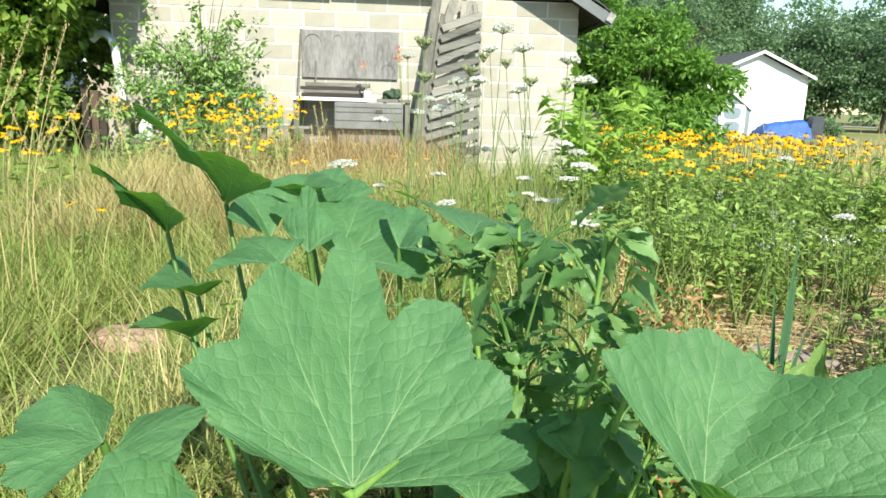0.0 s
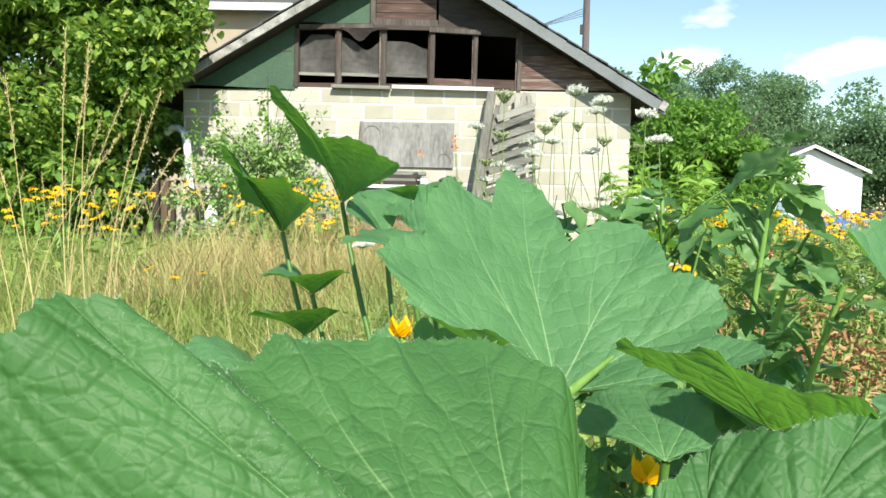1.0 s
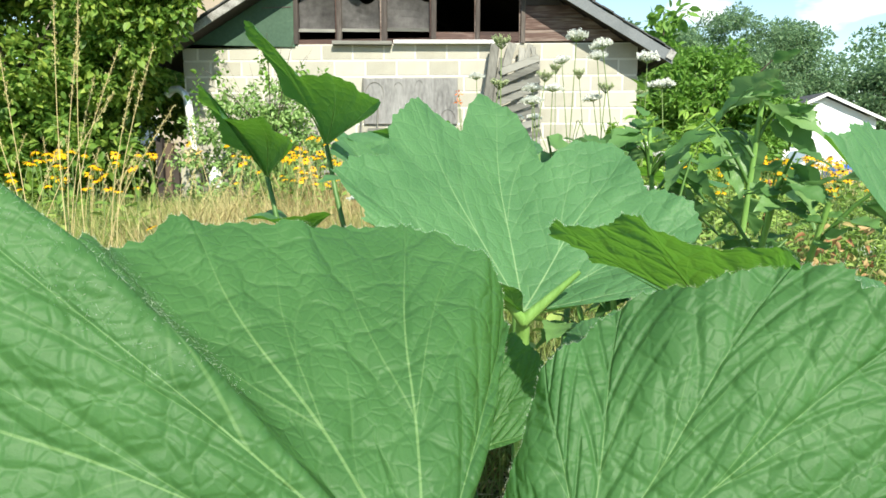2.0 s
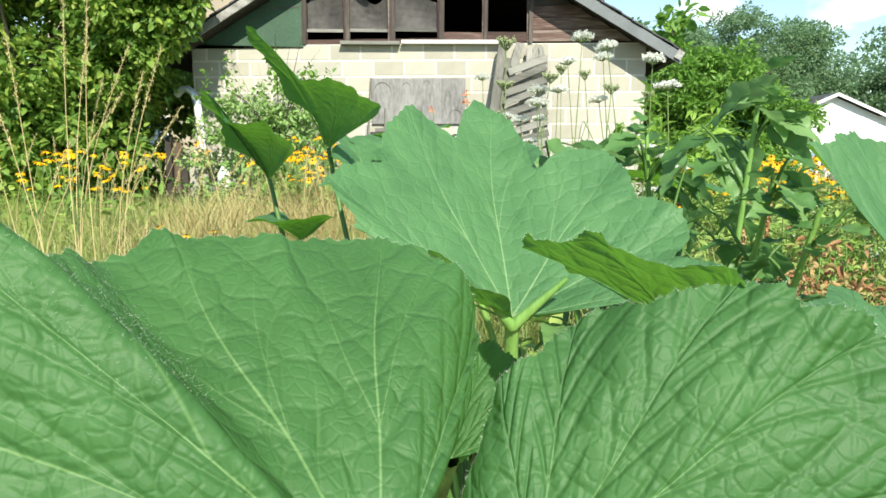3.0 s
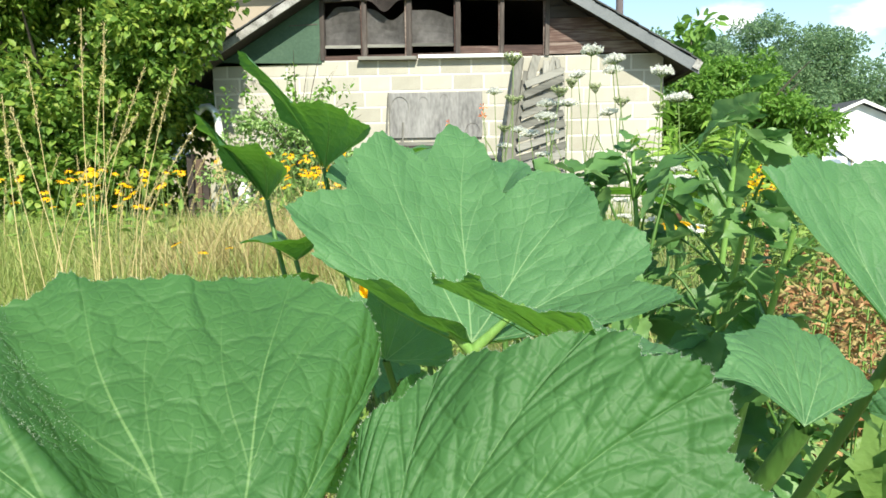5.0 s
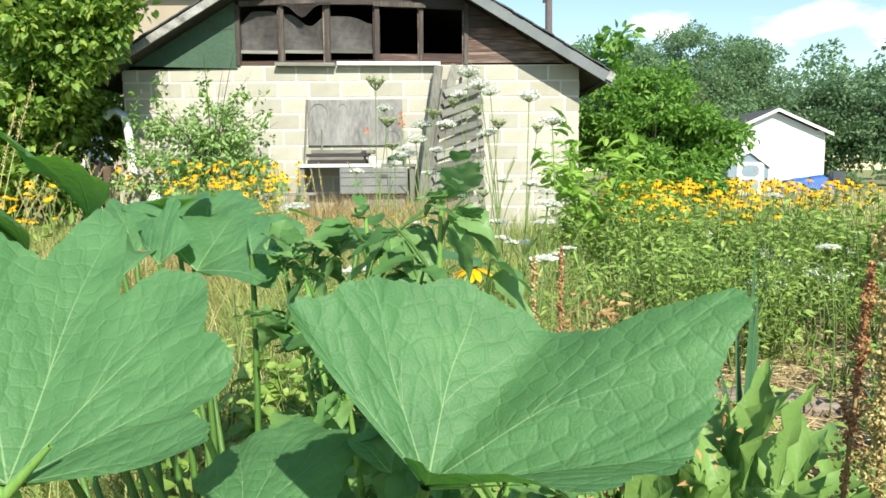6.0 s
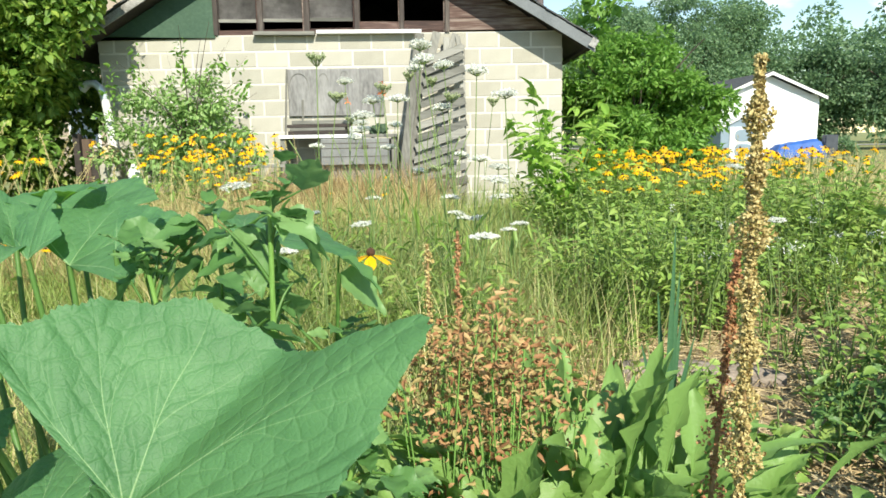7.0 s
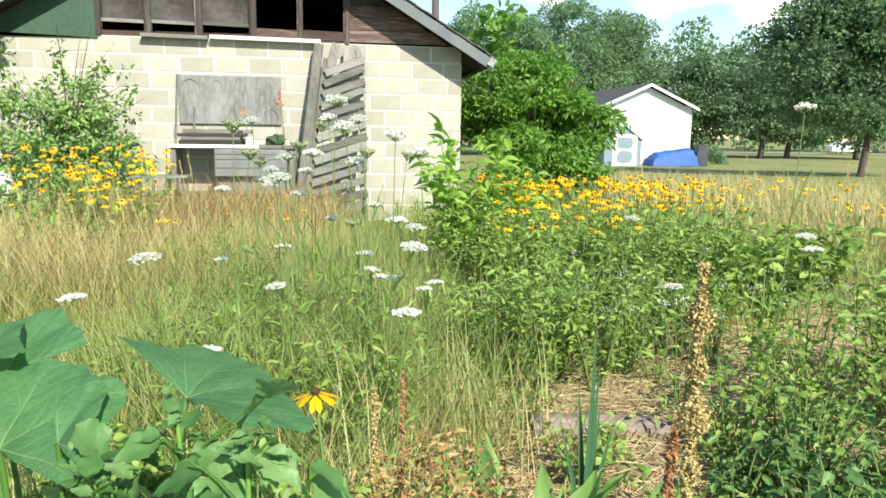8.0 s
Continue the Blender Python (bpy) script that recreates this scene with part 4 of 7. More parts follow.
# ---------------------------------------------------------------- squash plants
def squash_leaf(parent, stalk, lobes, seed, dense=1.0, dips=(), dip=0.86, arch=0.05, quilt=0.005, fuzz=0):
    """One palmate leaf round the joint `stalk`. lobes: (degrees from the middle rib, where that lobe ends), from left to right;
    a third entry 0 marks a fold without a rib of its own. dips: (degrees, reach) of deeper or shallower bays than the usual
    one between two lobes. arch lifts (or sinks) the blade between joint and rim; quilt is the height of the cells."""
    rr = random.Random(seed)
    j = np.array(stalk, float)
    deg = np.array([q[0] for q in lobes], float)
    arm = np.array([np.array(q[1], float) - j for q in lobes])
    ribbed = np.array([q[0] for q in lobes if len(q) < 3 or q[2]], float)
    size = float(np.mean(np.linalg.norm(arm, axis=1)))
    na, nr = int(380 * dense), int(76 * dense)
    phi = np.linspace(deg[0] - 16, deg[-1] + 16, na)
    # arms between the lobes, by a smooth curve through them
    slope = 0.85 * np.gradient(arm, deg, axis=0)
    k = np.clip(np.searchsorted(deg, phi) - 1, 0, len(deg) - 2)
    h = (deg[k + 1] - deg[k])[:, None]
    t = np.clip((phi - deg[k])[:, None] / h, -0.4, 1.4)
    way = ((1 + 2 * t) * (1 - t) ** 2) * arm[k] + (t * (1 - t) ** 2) * h * slope[k] + (t * t * (3 - 2 * t)) * arm[k + 1] + (t * t * (t - 1)) * h * slope[k + 1]
    # outline: broad round lobes with narrow bays between them, drawn in at both ends
    rim = np.ones(na)
    for a0, b0 in zip(deg[:-1], deg[1:]):
        own = [q for q in dips if a0 < q[0] < b0] or [((a0 + b0) / 2, dip + rr.uniform(-0.03, 0.03))]
        for at, reach in own:
            half = np.where(phi < at, at - a0, b0 - at) + 1e-6
            near = np.clip(1 - np.abs(phi - at) / half, 0, 1)
            rim -= (1 - reach) * near ** 2.2
    for end, way_out in ((deg[0], -1), (deg[-1], 1)):
        over = np.clip((phi - end) * way_out / 16, 0, 1)
        rim *= 1 - 0.88 * over ** 1.6
    soft = np.hanning(max(3, na // 48))
    pad = len(soft)
    rim = np.convolve(np.pad(rim, pad, mode="edge"), soft / soft.sum(), mode="same")[pad:-pad]
    a = np.radians(phi)
    rim += 0.012 * np.sin(9 * a + rr.uniform(0, 6)) + 0.009 * np.sin(17 * a + rr.uniform(0, 6))
    saw = (phi / 3.4 + 0.35 * np.sin(a * 9 + seed)) % 1.0
    saw2 = (phi / 10.5 + 0.2 * np.sin(a * 5 + seed)) % 1.0
    teeth = 0.022 * (1 - np.abs(saw * 2 - 1)) ** 1.4 * (0.7 + 0.3 * np.sin(a * 23 + seed)) + 0.016 * (1 - np.abs(saw2 * 2 - 1))
    rows = np.linspace(0.0, 1.0, nr) ** 0.85
    ph, r = np.meshgrid(a, rows)
    rad = r * (rim[None] + teeth[None] * np.clip((r - 0.82) * 5.5, 0, 1))
    pos = j + rad[..., None] * way[None]
    side = np.gradient(way, axis=0)
    up = np.cross(side, -way)
    up /= np.linalg.norm(up, axis=1, keepdims=True) + 1e-9
    mean_up = up.mean(axis=0)
    mean_up /= np.linalg.norm(mean_up)
    if mean_up[2] < 0:
        up, mean_up = -up, -mean_up
    up = 0.6 * up + 0.4 * mean_up
    # angle in which the ribs stand 50 degrees apart, a little swayed
    p1, p2, p3 = rr.uniform(0, 6), rr.uniform(0, 6), rr.uniform(0, 6)
    mid = int(np.argmin(np.abs(ribbed)))
    turn_to = (np.arange(len(ribbed)) - mid) * 50.0
    step_l, step_r = (ribbed[1] - ribbed[0]) / 50, (ribbed[-1] - ribbed[-2]) / 50
    even = np.interp(phi, np.concatenate([[ribbed[0] - 80 * step_l], ribbed, [ribbed[-1] + 80 * step_r]]), np.concatenate([[turn_to[0] - 80], turn_to, [turn_to[-1] + 80]]))
    even = even[None] + 3.0 * np.sin(5.5 * rad + p1 + 0.6 * ph) * np.clip(rad * 2, 0, 1)
    fold = np.radians(np.abs(np.mod(even + 25, 50) - 25))
    perp, along = rad * np.sin(fold), rad * np.cos(fold)
    bulge = 0.085 * np.sqrt(perp ** 2 + 0.0036) * (1.2 - 0.7 * rad)
    ruffle = 0.020 * rad ** 3 * (np.sin(8 * ph + p1) + 0.6 * np.sin(15 * ph + p2)) + 0.006 * rad ** 5 * np.sin(31 * ph + p3) + 0.018 * np.sin(5 * rad * np.sin(ph) + p3) * np.sin(6 * rad * np.cos(ph) + p1) * rad
    half = np.floor(even / 25.0)
    cell = np.mod((along - perp * (1.25 - 0.9 * perp)) / 0.190 + 0.35 * np.sin(half * 2.4), 1.0) - 0.5
    puff = quilt * (0.75 + 0.25 * np.sin(4 * ph + p2)) * (np.cos(np.pi * np.clip(np.abs(cell) / 0.5, 0, 1) + np.pi) * 0.5) * np.clip(np.minimum(perp, rad * 0.42 - perp) * 12, 0, 1) * np.clip(1.15 - rad * 0.5, 0, 1)
    vault = arch * 4 * rad * (1 - rad) - 0.03 * rad ** 3
    pos = pos + ((bulge + ruffle + puff + vault) * size)[..., None] * up[None]
    idx = np.arange(na * nr).reshape(nr, na)
    f = np.stack([idx[:-1, :-1], idx[:-1, 1:], idx[1:, 1:], idx[1:, :-1]], -1).reshape(-1, 4)
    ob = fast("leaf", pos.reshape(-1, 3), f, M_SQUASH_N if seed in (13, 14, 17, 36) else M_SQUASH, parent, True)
    flat = np.stack([even / 400 + 0.5, rad / 2], -1).reshape(-1, 2)
    reach = np.linalg.norm(way, axis=1)
    unit = way / reach[:, None]
    swing = np.concatenate([[0], np.cumsum(np.arccos(np.clip((unit[1:] * unit[:-1]).sum(1), -1, 1)))])
    swing -= swing[na // 2]
    real = np.stack([rad * (reach * np.sin(swing))[None] + 0.5, rad * (reach * np.cos(swing))[None] + 0.5], -1).reshape(-1, 2)
    for name, co in (("flat", flat), ("metric", real)):
        ob.data.uv_layers.new(name=name).data.foreach_set("uv", co[f.ravel()].astype(np.float32).ravel())
    # ribs on the underside
    for d in ribbed:
        if phi[0] + 12 < d < phi[-1] - 12:
            col = int(np.argmin(np.abs(phi - d)))
            path = [tuple(pos[int(q * (nr - 1)), col] - up[col] * size * (0.020 - 0.010 * q)) for q in (0.03, 0.1, 0.17, 0.24, 0.31, 0.38, 0.45, 0.52, 0.59, 0.66)]
            tubes("rib", [(path, [size * 0.0070 * (1.0 - 0.09 * x) for x in range(10)])], M_STALK, ob, 5)
    if fuzz:
        g = np.random.default_rng(seed)
        col = g.integers(0, na, fuzz)
        row = np.full(fuzz, nr - 1)
        if seed == 13:
            # hairs along the folded crest
            crest = np.flatnonzero((phi > -112) & (phi < -62))
            col = np.concatenate([col, g.choice(crest, 2600)])
            row = np.concatenate([row, g.integers(int(0.45 * nr), nr, 2600)])
            fuzz = len(col)
        base = pos[row, col]
        stand = up[col] * 0.6 + way[col] / reach[col][:, None] * (0.5 * (row == nr - 1))[:, None] + g.normal(0, 0.45, (fuzz, 3))
        hair = np.array([(-0.5, 0, 0), (0.5, 0, 0), (0, 1, 0)])
        v, ff = scatter(hair, np.array([(0, 1, 2)]), turned(stand, g.uniform(-1.5, 1.5, fuzz)), base, np.column_stack([np.full(fuzz, 0.00007), g.uniform(0.0004, 0.0013, fuzz), np.full(fuzz, 1.0)]))
        tagged(fast("fuzz", v, ff, M_FUZZ, ob), "fine white hairs along the rim")
    return ob, mean_up


M_FUZZ = foliage("white_leaf_hair", [(0.2, (0.60, 0.72, 0.52)), (0.8, (0.78, 0.84, 0.70))], 0.5, 0.5)


def petiole(parent, top, foot, up, r=0.006, bow=0.28):
    """The hollow stalk from the ground to a leaf."""
    a, b = Vector(foot), Vector(top)
    away = Vector(up) if up[2] > 0 else -Vector(up)
    bend = a.lerp(b, 0.6) * (1 - bow) + (b - away * (b - a).length * 0.4) * bow
    pts = [((1 - t) ** 2) * a + 2 * t * (1 - t) * bend + t * t * b for t in [i / 9 for i in range(10)]]
    tubes("stalk", [(pts, [r * (1.5 - 0.06 * i) for i in range(10)])], M_STALK if r > 0.0045 else M_STALK_D, parent, 9)


bed = thing("squash_plant", "large squash plant with broad pale-veined leaves", "plant", "squash plants", (0.80, -8.46, 0))
rear = thing("squash_plant", "squash plant with upright young leaves on long stalks", "plant", "squash plants", (0.74, -8.25, 0))


def add_leaf(plant, k, stalk, lobes, dips=(), dip=0.86, stem=True, arch=0.05, quilt=0.005):
    o = Vector(plant.location)
    st = tuple(Vector(stalk) - o)
    moved = [(q[0], tuple(Vector(q[1]) - o), q[2] if len(q) > 2 else 1) for q in lobes]
    leaf_ob, nrm = squash_leaf(plant, st, moved, 11 + k, 1.25 if k < 5 else 0.9 if k < 7 else 0.6, dips, dip, arch, quilt, (1600, 900, 2400, 1500, 700)[k] if k < 5 else 0)
    if k == 0:
        for end in ((0.719, -8.672, 0.696), (0.766, -8.670, 0.712)):
            path = [Vector(st).lerp(Vector(end) - o, i / 7) + Vector((0, -0.003, -0.005 + 0.0007 * i)) for i in range(8)]
            tagged(tubes("basal_rib", [(path, [0.0042 - 0.00040 * i for i in range(8)])], M_STALK, leaf_ob, 8), "thick pale green rib at the leaf's base")
    if stem:
        foot = (0.05 * math.cos(k * 2.4), 0.05 * math.sin(k * 2.4), 0.0)
        petiole(plant, st, foot, tuple(nrm), 0.0048 if k == 0 else 0.0036 if k == 1 else 0.0040 if plant is bed else 0.0036, 0.5 if plant is bed else 0.15)


add_leaf(bed, 0, (0.733, -8.662, 0.684), ((-146, (0.722, -8.700, 0.712), 0), (-126, (0.696, -8.715, 0.730), 0), (-104, (0.652, -8.688, 0.738)), (-66, (0.617, -8.662, 0.778)), (-30, (0.654, -8.560, 0.823)), (0, (0.717, -8.484, 0.834)), (36, (0.812, -8.556, 0.789)), (72, (0.850, -8.615, 0.745)), (108, (0.856, -8.688, 0.722))), ((-136, 0.98), (-115, 0.98), (-86, 0.88), (-48, 0.80), (-14, 0.78), (17, 0.66), (54, 0.90), (88, 0.84)), 0.88, True, -0.03, 0.004)
add_leaf(bed, 1, (0.978, -8.696, 0.697), ((-68, (0.905, -8.682, 0.795)), (-28, (0.943, -8.645, 0.801)), (6, (1.006, -8.626, 0.796)), (32, (1.056, -8.638, 0.768), 0), (60, (1.136, -8.697, 0.802)), (100, (1.097, -8.748, 0.735)), (128, (1.046, -8.785, 0.742)), (150, (0.992, -8.755, 0.733), 0), (170, (0.970, -8.710, 0.721), 0)), ((18, 0.99), (44, 0.90), (80, 0.95), (114, 0.97), (140, 0.98), (160, 0.98)), 0.95, True, 0.0, 0.006)
add_leaf(bed, 2, (0.690, -8.962, 0.692), ((-182, (0.628, -8.990, 0.689)), (-158, (0.584, -8.998, 0.715), 0), (-132, (0.572, -8.987, 0.764)), (-108, (0.590, -8.968, 0.787)), (-98, (0.603, -8.962, 0.786), 0), (-84, (0.598, -8.940, 0.770), 0), (-68, (0.600, -8.912, 0.757), 0), (-46, (0.615, -8.888, 0.765)), (-22, (0.645, -8.872, 0.757), 0), (0, (0.676, -8.858, 0.762)), (40, (0.713, -8.872, 0.735)), (80, (0.701, -8.915, 0.708))), ((-150, 0.97), (-119, 0.98), (-103, 1.0), (-91, 0.94), (-76, 0.97), (-57, 0.97), (-34, 1.0), (-11, 1.0), (20, 0.97), (60, 0.95)), 0.95, True, 0.02, 0.005)
add_leaf(bed, 3, (0.722, -8.958, 0.694), ((-105, (0.704, -8.944, 0.700)), (-66, (0.717, -8.931, 0.733)), (-38, (0.735, -8.926, 0.746)), (0, (0.771, -8.932, 0.757)), (42, (0.796, -8.946, 0.750)), (84, (0.806, -8.957, 0.722))), ((-86, 0.95), (-52, 0.96), (-19, 0.97), (21, 0.97), (63, 0.97)), 0.95, True, 0.03, 0.005)
add_leaf(bed, 4, (0.778, -8.865, 0.730), ((-118, (0.774, -8.929, 0.757)), (-62, (0.744, -8.897, 0.764)), (-10, (0.727, -8.853, 0.758)), (40, (0.747, -8.812, 0.743)), (85, (0.790, -8.800, 0.732)), (125, (0.815, -8.842, 0.730))), (), 0.92, False, 0.0, 0.007)
add_leaf(bed, 5, (0.862, -8.842, 0.700), ((-70, (0.832, -8.845, 0.722)), (-30, (0.845, -8.812, 0.729)), (0, (0.876, -8.775, 0.728)), (35, (0.899, -8.771, 0.718)), (70, (0.921, -8.777, 0.698))), (), 0.90, True)
add_leaf(bed, 6, (0.678, -8.796, 0.652), ((-60, (0.699, -8.741, 0.672)), (-20, (0.717, -8.717, 0.681)), (10, (0.733, -8.717, 0.668)), (45, (0.730, -8.740, 0.653)), (85, (0.704, -8.775, 0.638))), (), 0.92, False)
add_leaf(bed, 7, (0.949, -8.797, 0.656), ((-62, (0.936, -8.745, 0.676)), (-30, (0.961, -8.722, 0.689)), (0, (0.988, -8.711, 0.688)), (35, (1.016, -8.710, 0.685)), (62, (1.028, -8.730, 0.679))), (), 0.92, False)
add_leaf(bed, 8, (0.495, -8.532, 0.649), ((-100, (0.468, -8.451, 0.653)), (-60, (0.427, -8.459, 0.676)), (-20, (0.410, -8.510, 0.664)), (5, (0.417, -8.561, 0.659)), (45, (0.441, -8.593, 0.645)), (85, (0.473, -8.613, 0.638))), (), 0.88, True)
add_leaf(bed, 9, (0.494, -8.514, 0.625), ((-70, (0.500, -8.432, 0.635)), (0, (0.566, -8.451, 0.649)), (60, (0.556, -8.533, 0.630))), (), 0.90, True)
add_leaf(bed, 10, (0.962, -8.472, 0.588), ((-62, (0.907, -8.473, 0.634)), (0, (0.998, -8.436, 0.662)), (62, (1.022, -8.466, 0.606))), (), 0.88, True)
add_leaf(bed, 11, (0.838, -8.556, 0.600), ((-72, (0.776, -8.486, 0.606)), (-36, (0.800, -8.425, 0.618)), (0, (0.855, -8.398, 0.628)), (36, (0.909, -8.439, 0.622)), (74, (0.902, -8.515, 0.602))), (), 0.90, True)
add_leaf(bed, 12, (0.867, -8.042, 0.751), ((-88, (0.742, -7.898, 0.807)), (-52, (0.826, -7.857, 0.772)), (-18, (0.917, -7.874, 0.761)), (16, (1.000, -8.015, 0.748)), (52, (1.046, -8.146, 0.746)), (90, (0.951, -8.168, 0.763))), (), 0.95, True)
add_leaf(rear, 13, (0.600, -7.980, 0.765), ((-70, (0.490, -8.000, 0.820)), (0, (0.625, -7.830, 0.835)), (65, (0.705, -7.930, 0.810))), (), 0.90, True)
add_leaf(rear, 14, (0.665, -8.140, 0.735), ((-75, (0.555, -8.060, 0.800)), (-10, (0.700, -8.030, 0.810)), (40, (0.800, -8.100, 0.790)), (85, (0.790, -8.240, 0.735))), (), 0.90, True)
add_leaf(rear, 15, (0.452, -8.108, 0.664), ((-70, (0.379, -7.984, 0.701)), (0, (0.410, -8.204, 0.705)), (70, (0.516, -8.173, 0.710))), (), 0.88, True)
add_leaf(rear, 16, (0.447, -8.134, 0.607), ((-70, (0.384, -8.032, 0.628)), (0, (0.398, -8.230, 0.657)), (70, (0.504, -8.179, 0.658))), (), 0.88, True)
add_leaf(rear, 17, (0.395, -8.060, 0.752), ((-80, (0.350, -8.100, 0.806)), (-44, (0.345, -8.160, 0.852), 0), (-14, (0.360, -8.220, 0.872)), (16, (0.376, -8.170, 0.838), 0), (44, (0.429, -8.190, 0.833)), (84, (0.470, -8.200, 0.804))), ((30, 0.97),), 0.97, True)
add_leaf(rear, 18, (0.486, -8.060, 0.799), ((-80, (0.448, -8.100, 0.870)), (-44, (0.424, -8.160, 0.921), 0), (-14, (0.428, -8.220, 0.948)), (16, (0.472, -8.170, 0.893), 0), (44, (0.529, -8.190, 0.887)), (84, (0.584, -8.200, 0.850))), ((30, 0.97),), 0.97, True)
add_leaf(rear, 19, (0.590, -8.012, 0.806), ((-70, (0.540, -8.010, 0.824)), (0, (0.667, -8.069, 0.833)), (70, (0.601, -7.888, 0.837))), (), 0.88, True)
add_leaf(rear, 20, (0.554, -8.068, 0.748), ((-70, (0.503, -8.115, 0.789)), (0, (0.489, -7.990, 0.826)), (70, (0.566, -8.013, 0.794))), (), 0.88, True)
add_leaf(rear, 21, (0.595, -8.200, 0.739), ((-70, (0.526, -8.299, 0.758)), (0, (0.534, -8.137, 0.764)), (70, (0.617, -8.146, 0.766))), (), 0.88, True)
add_leaf(rear, 22, (0.628, -8.168, 0.748), ((-70, (0.581, -8.115, 0.780)), (0, (0.613, -8.069, 0.832)), (70, (0.669, -8.165, 0.779))), (), 0.88, True)
add_leaf(rear, 23, (0.755, -8.199, 0.764), ((-70, (0.732, -8.121, 0.809)), (0, (0.787, -8.123, 0.806)), (70, (0.804, -8.270, 0.773))), (), 0.88, True)
add_leaf(bed, 24, (0.622, -8.758, 0.654), ((-62, (0.540, -8.718, 0.688)), (-20, (0.571, -8.673, 0.719)), (25, (0.613, -8.673, 0.701)), (68, (0.670, -8.734, 0.679))), (), 0.92, False)
add_leaf(bed, 25, (0.700, -8.830, 0.665), ((-100, (0.683, -8.850, 0.676)), (-48, (0.698, -8.835, 0.696)), (0, (0.715, -8.800, 0.706)), (42, (0.729, -8.810, 0.698)), (88, (0.724, -8.830, 0.676))), (), 0.92, True, 0.04, 0.012)

add_leaf(rear, 26, (0.641, -8.450, 0.612), ((-75, (0.618, -8.470, 0.655)), (-30, (0.632, -8.440, 0.690)), (0, (0.662, -8.430, 0.680)), (35, (0.700, -8.440, 0.656)), (75, (0.708, -8.460, 0.614))), (), 0.90, True)
add_leaf(rear, 27, (0.566, -8.220, 0.576), ((-75, (0.545, -8.240, 0.605)), (-30, (0.558, -8.215, 0.632)), (0, (0.578, -8.205, 0.645)), (35, (0.598, -8.215, 0.622)), (75, (0.596, -8.235, 0.590))), (), 0.90, True, 0.04, 0.012)
add_leaf(rear, 28, (0.600, -8.260, 0.560), ((-75, (0.640, -8.250, 0.585)), (0, (0.655, -8.300, 0.560)), (75, (0.610, -8.330, 0.535))), (), 0.90, True)

# ---------------------------------------------------------------- flowers
M_PETAL = foliage("yellow_petal", [(0.1, (0.87, 0.41, 0.005)), (0.5, (0.93, 0.52, 0.007)), (0.95, (0.95, 0.62, 0.012))], 0.35, 0.5)
M_CONE = surface("brown_cone", [(0.3, (0.03, 0.015, 0.008)), (0.7, (0.10, 0.045, 0.02))], 0.9, 80, 500, 0.5)
M_STEM = surface("weed_stem", [(0.3, (0.10, 0.17, 0.04)), (0.7, (0.20, 0.27, 0.09))], 0.6, 10, 90, 0.2)
M_UMBEL = foliage("white_floret", [(0.1, (0.76, 0.78, 0.72)), (0.6, (0.87, 0.87, 0.82)), (0.95, (0.92, 0.91, 0.87))], 0.45, 0.6)
M_UMBEL_G = foliage("green_floret", [(0.1, (0.24, 0.32, 0.13)), (0.6, (0.40, 0.46, 0.24)), (0.95, (0.58, 0.60, 0.42))], 0.3, 0.6)
M_WEED = foliage("weed_leaf", [(0.1, (0.14, 0.25, 0.045)), (0.5, (0.245, 0.385, 0.08)), (0.95, (0.43, 0.54, 0.15))], 0.35, 0.5)
# Darker copy of weed_leaf, carrying the shade below the shrubs in its colour.
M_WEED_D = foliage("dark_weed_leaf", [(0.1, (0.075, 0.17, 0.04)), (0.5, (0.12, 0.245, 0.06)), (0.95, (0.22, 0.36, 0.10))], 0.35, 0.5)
# Green darkened so the shade low among the weeds sits in the colour.
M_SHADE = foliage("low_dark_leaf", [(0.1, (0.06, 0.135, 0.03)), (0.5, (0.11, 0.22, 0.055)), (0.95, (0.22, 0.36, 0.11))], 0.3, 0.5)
M_ELDER = foliage("elder_leaf", [(0.1, (0.22, 0.42, 0.06)), (0.5, (0.32, 0.52, 0.09)), (0.95, (0.46, 0.64, 0.16))], 0.5, 0.5)

PETAL_V = np.array([(0, 0.12, 0), (-0.13, 0.45, -0.02), (0.13, 0.45, -0.02), (-0.12, 0.8, -0.10), (0.12, 0.8, -0.10), (0, 1.0, -0.18)])
PETAL_T = np.array([(0, 2, 1), (1, 2, 4), (1, 4, 3), (3, 4, 5)])


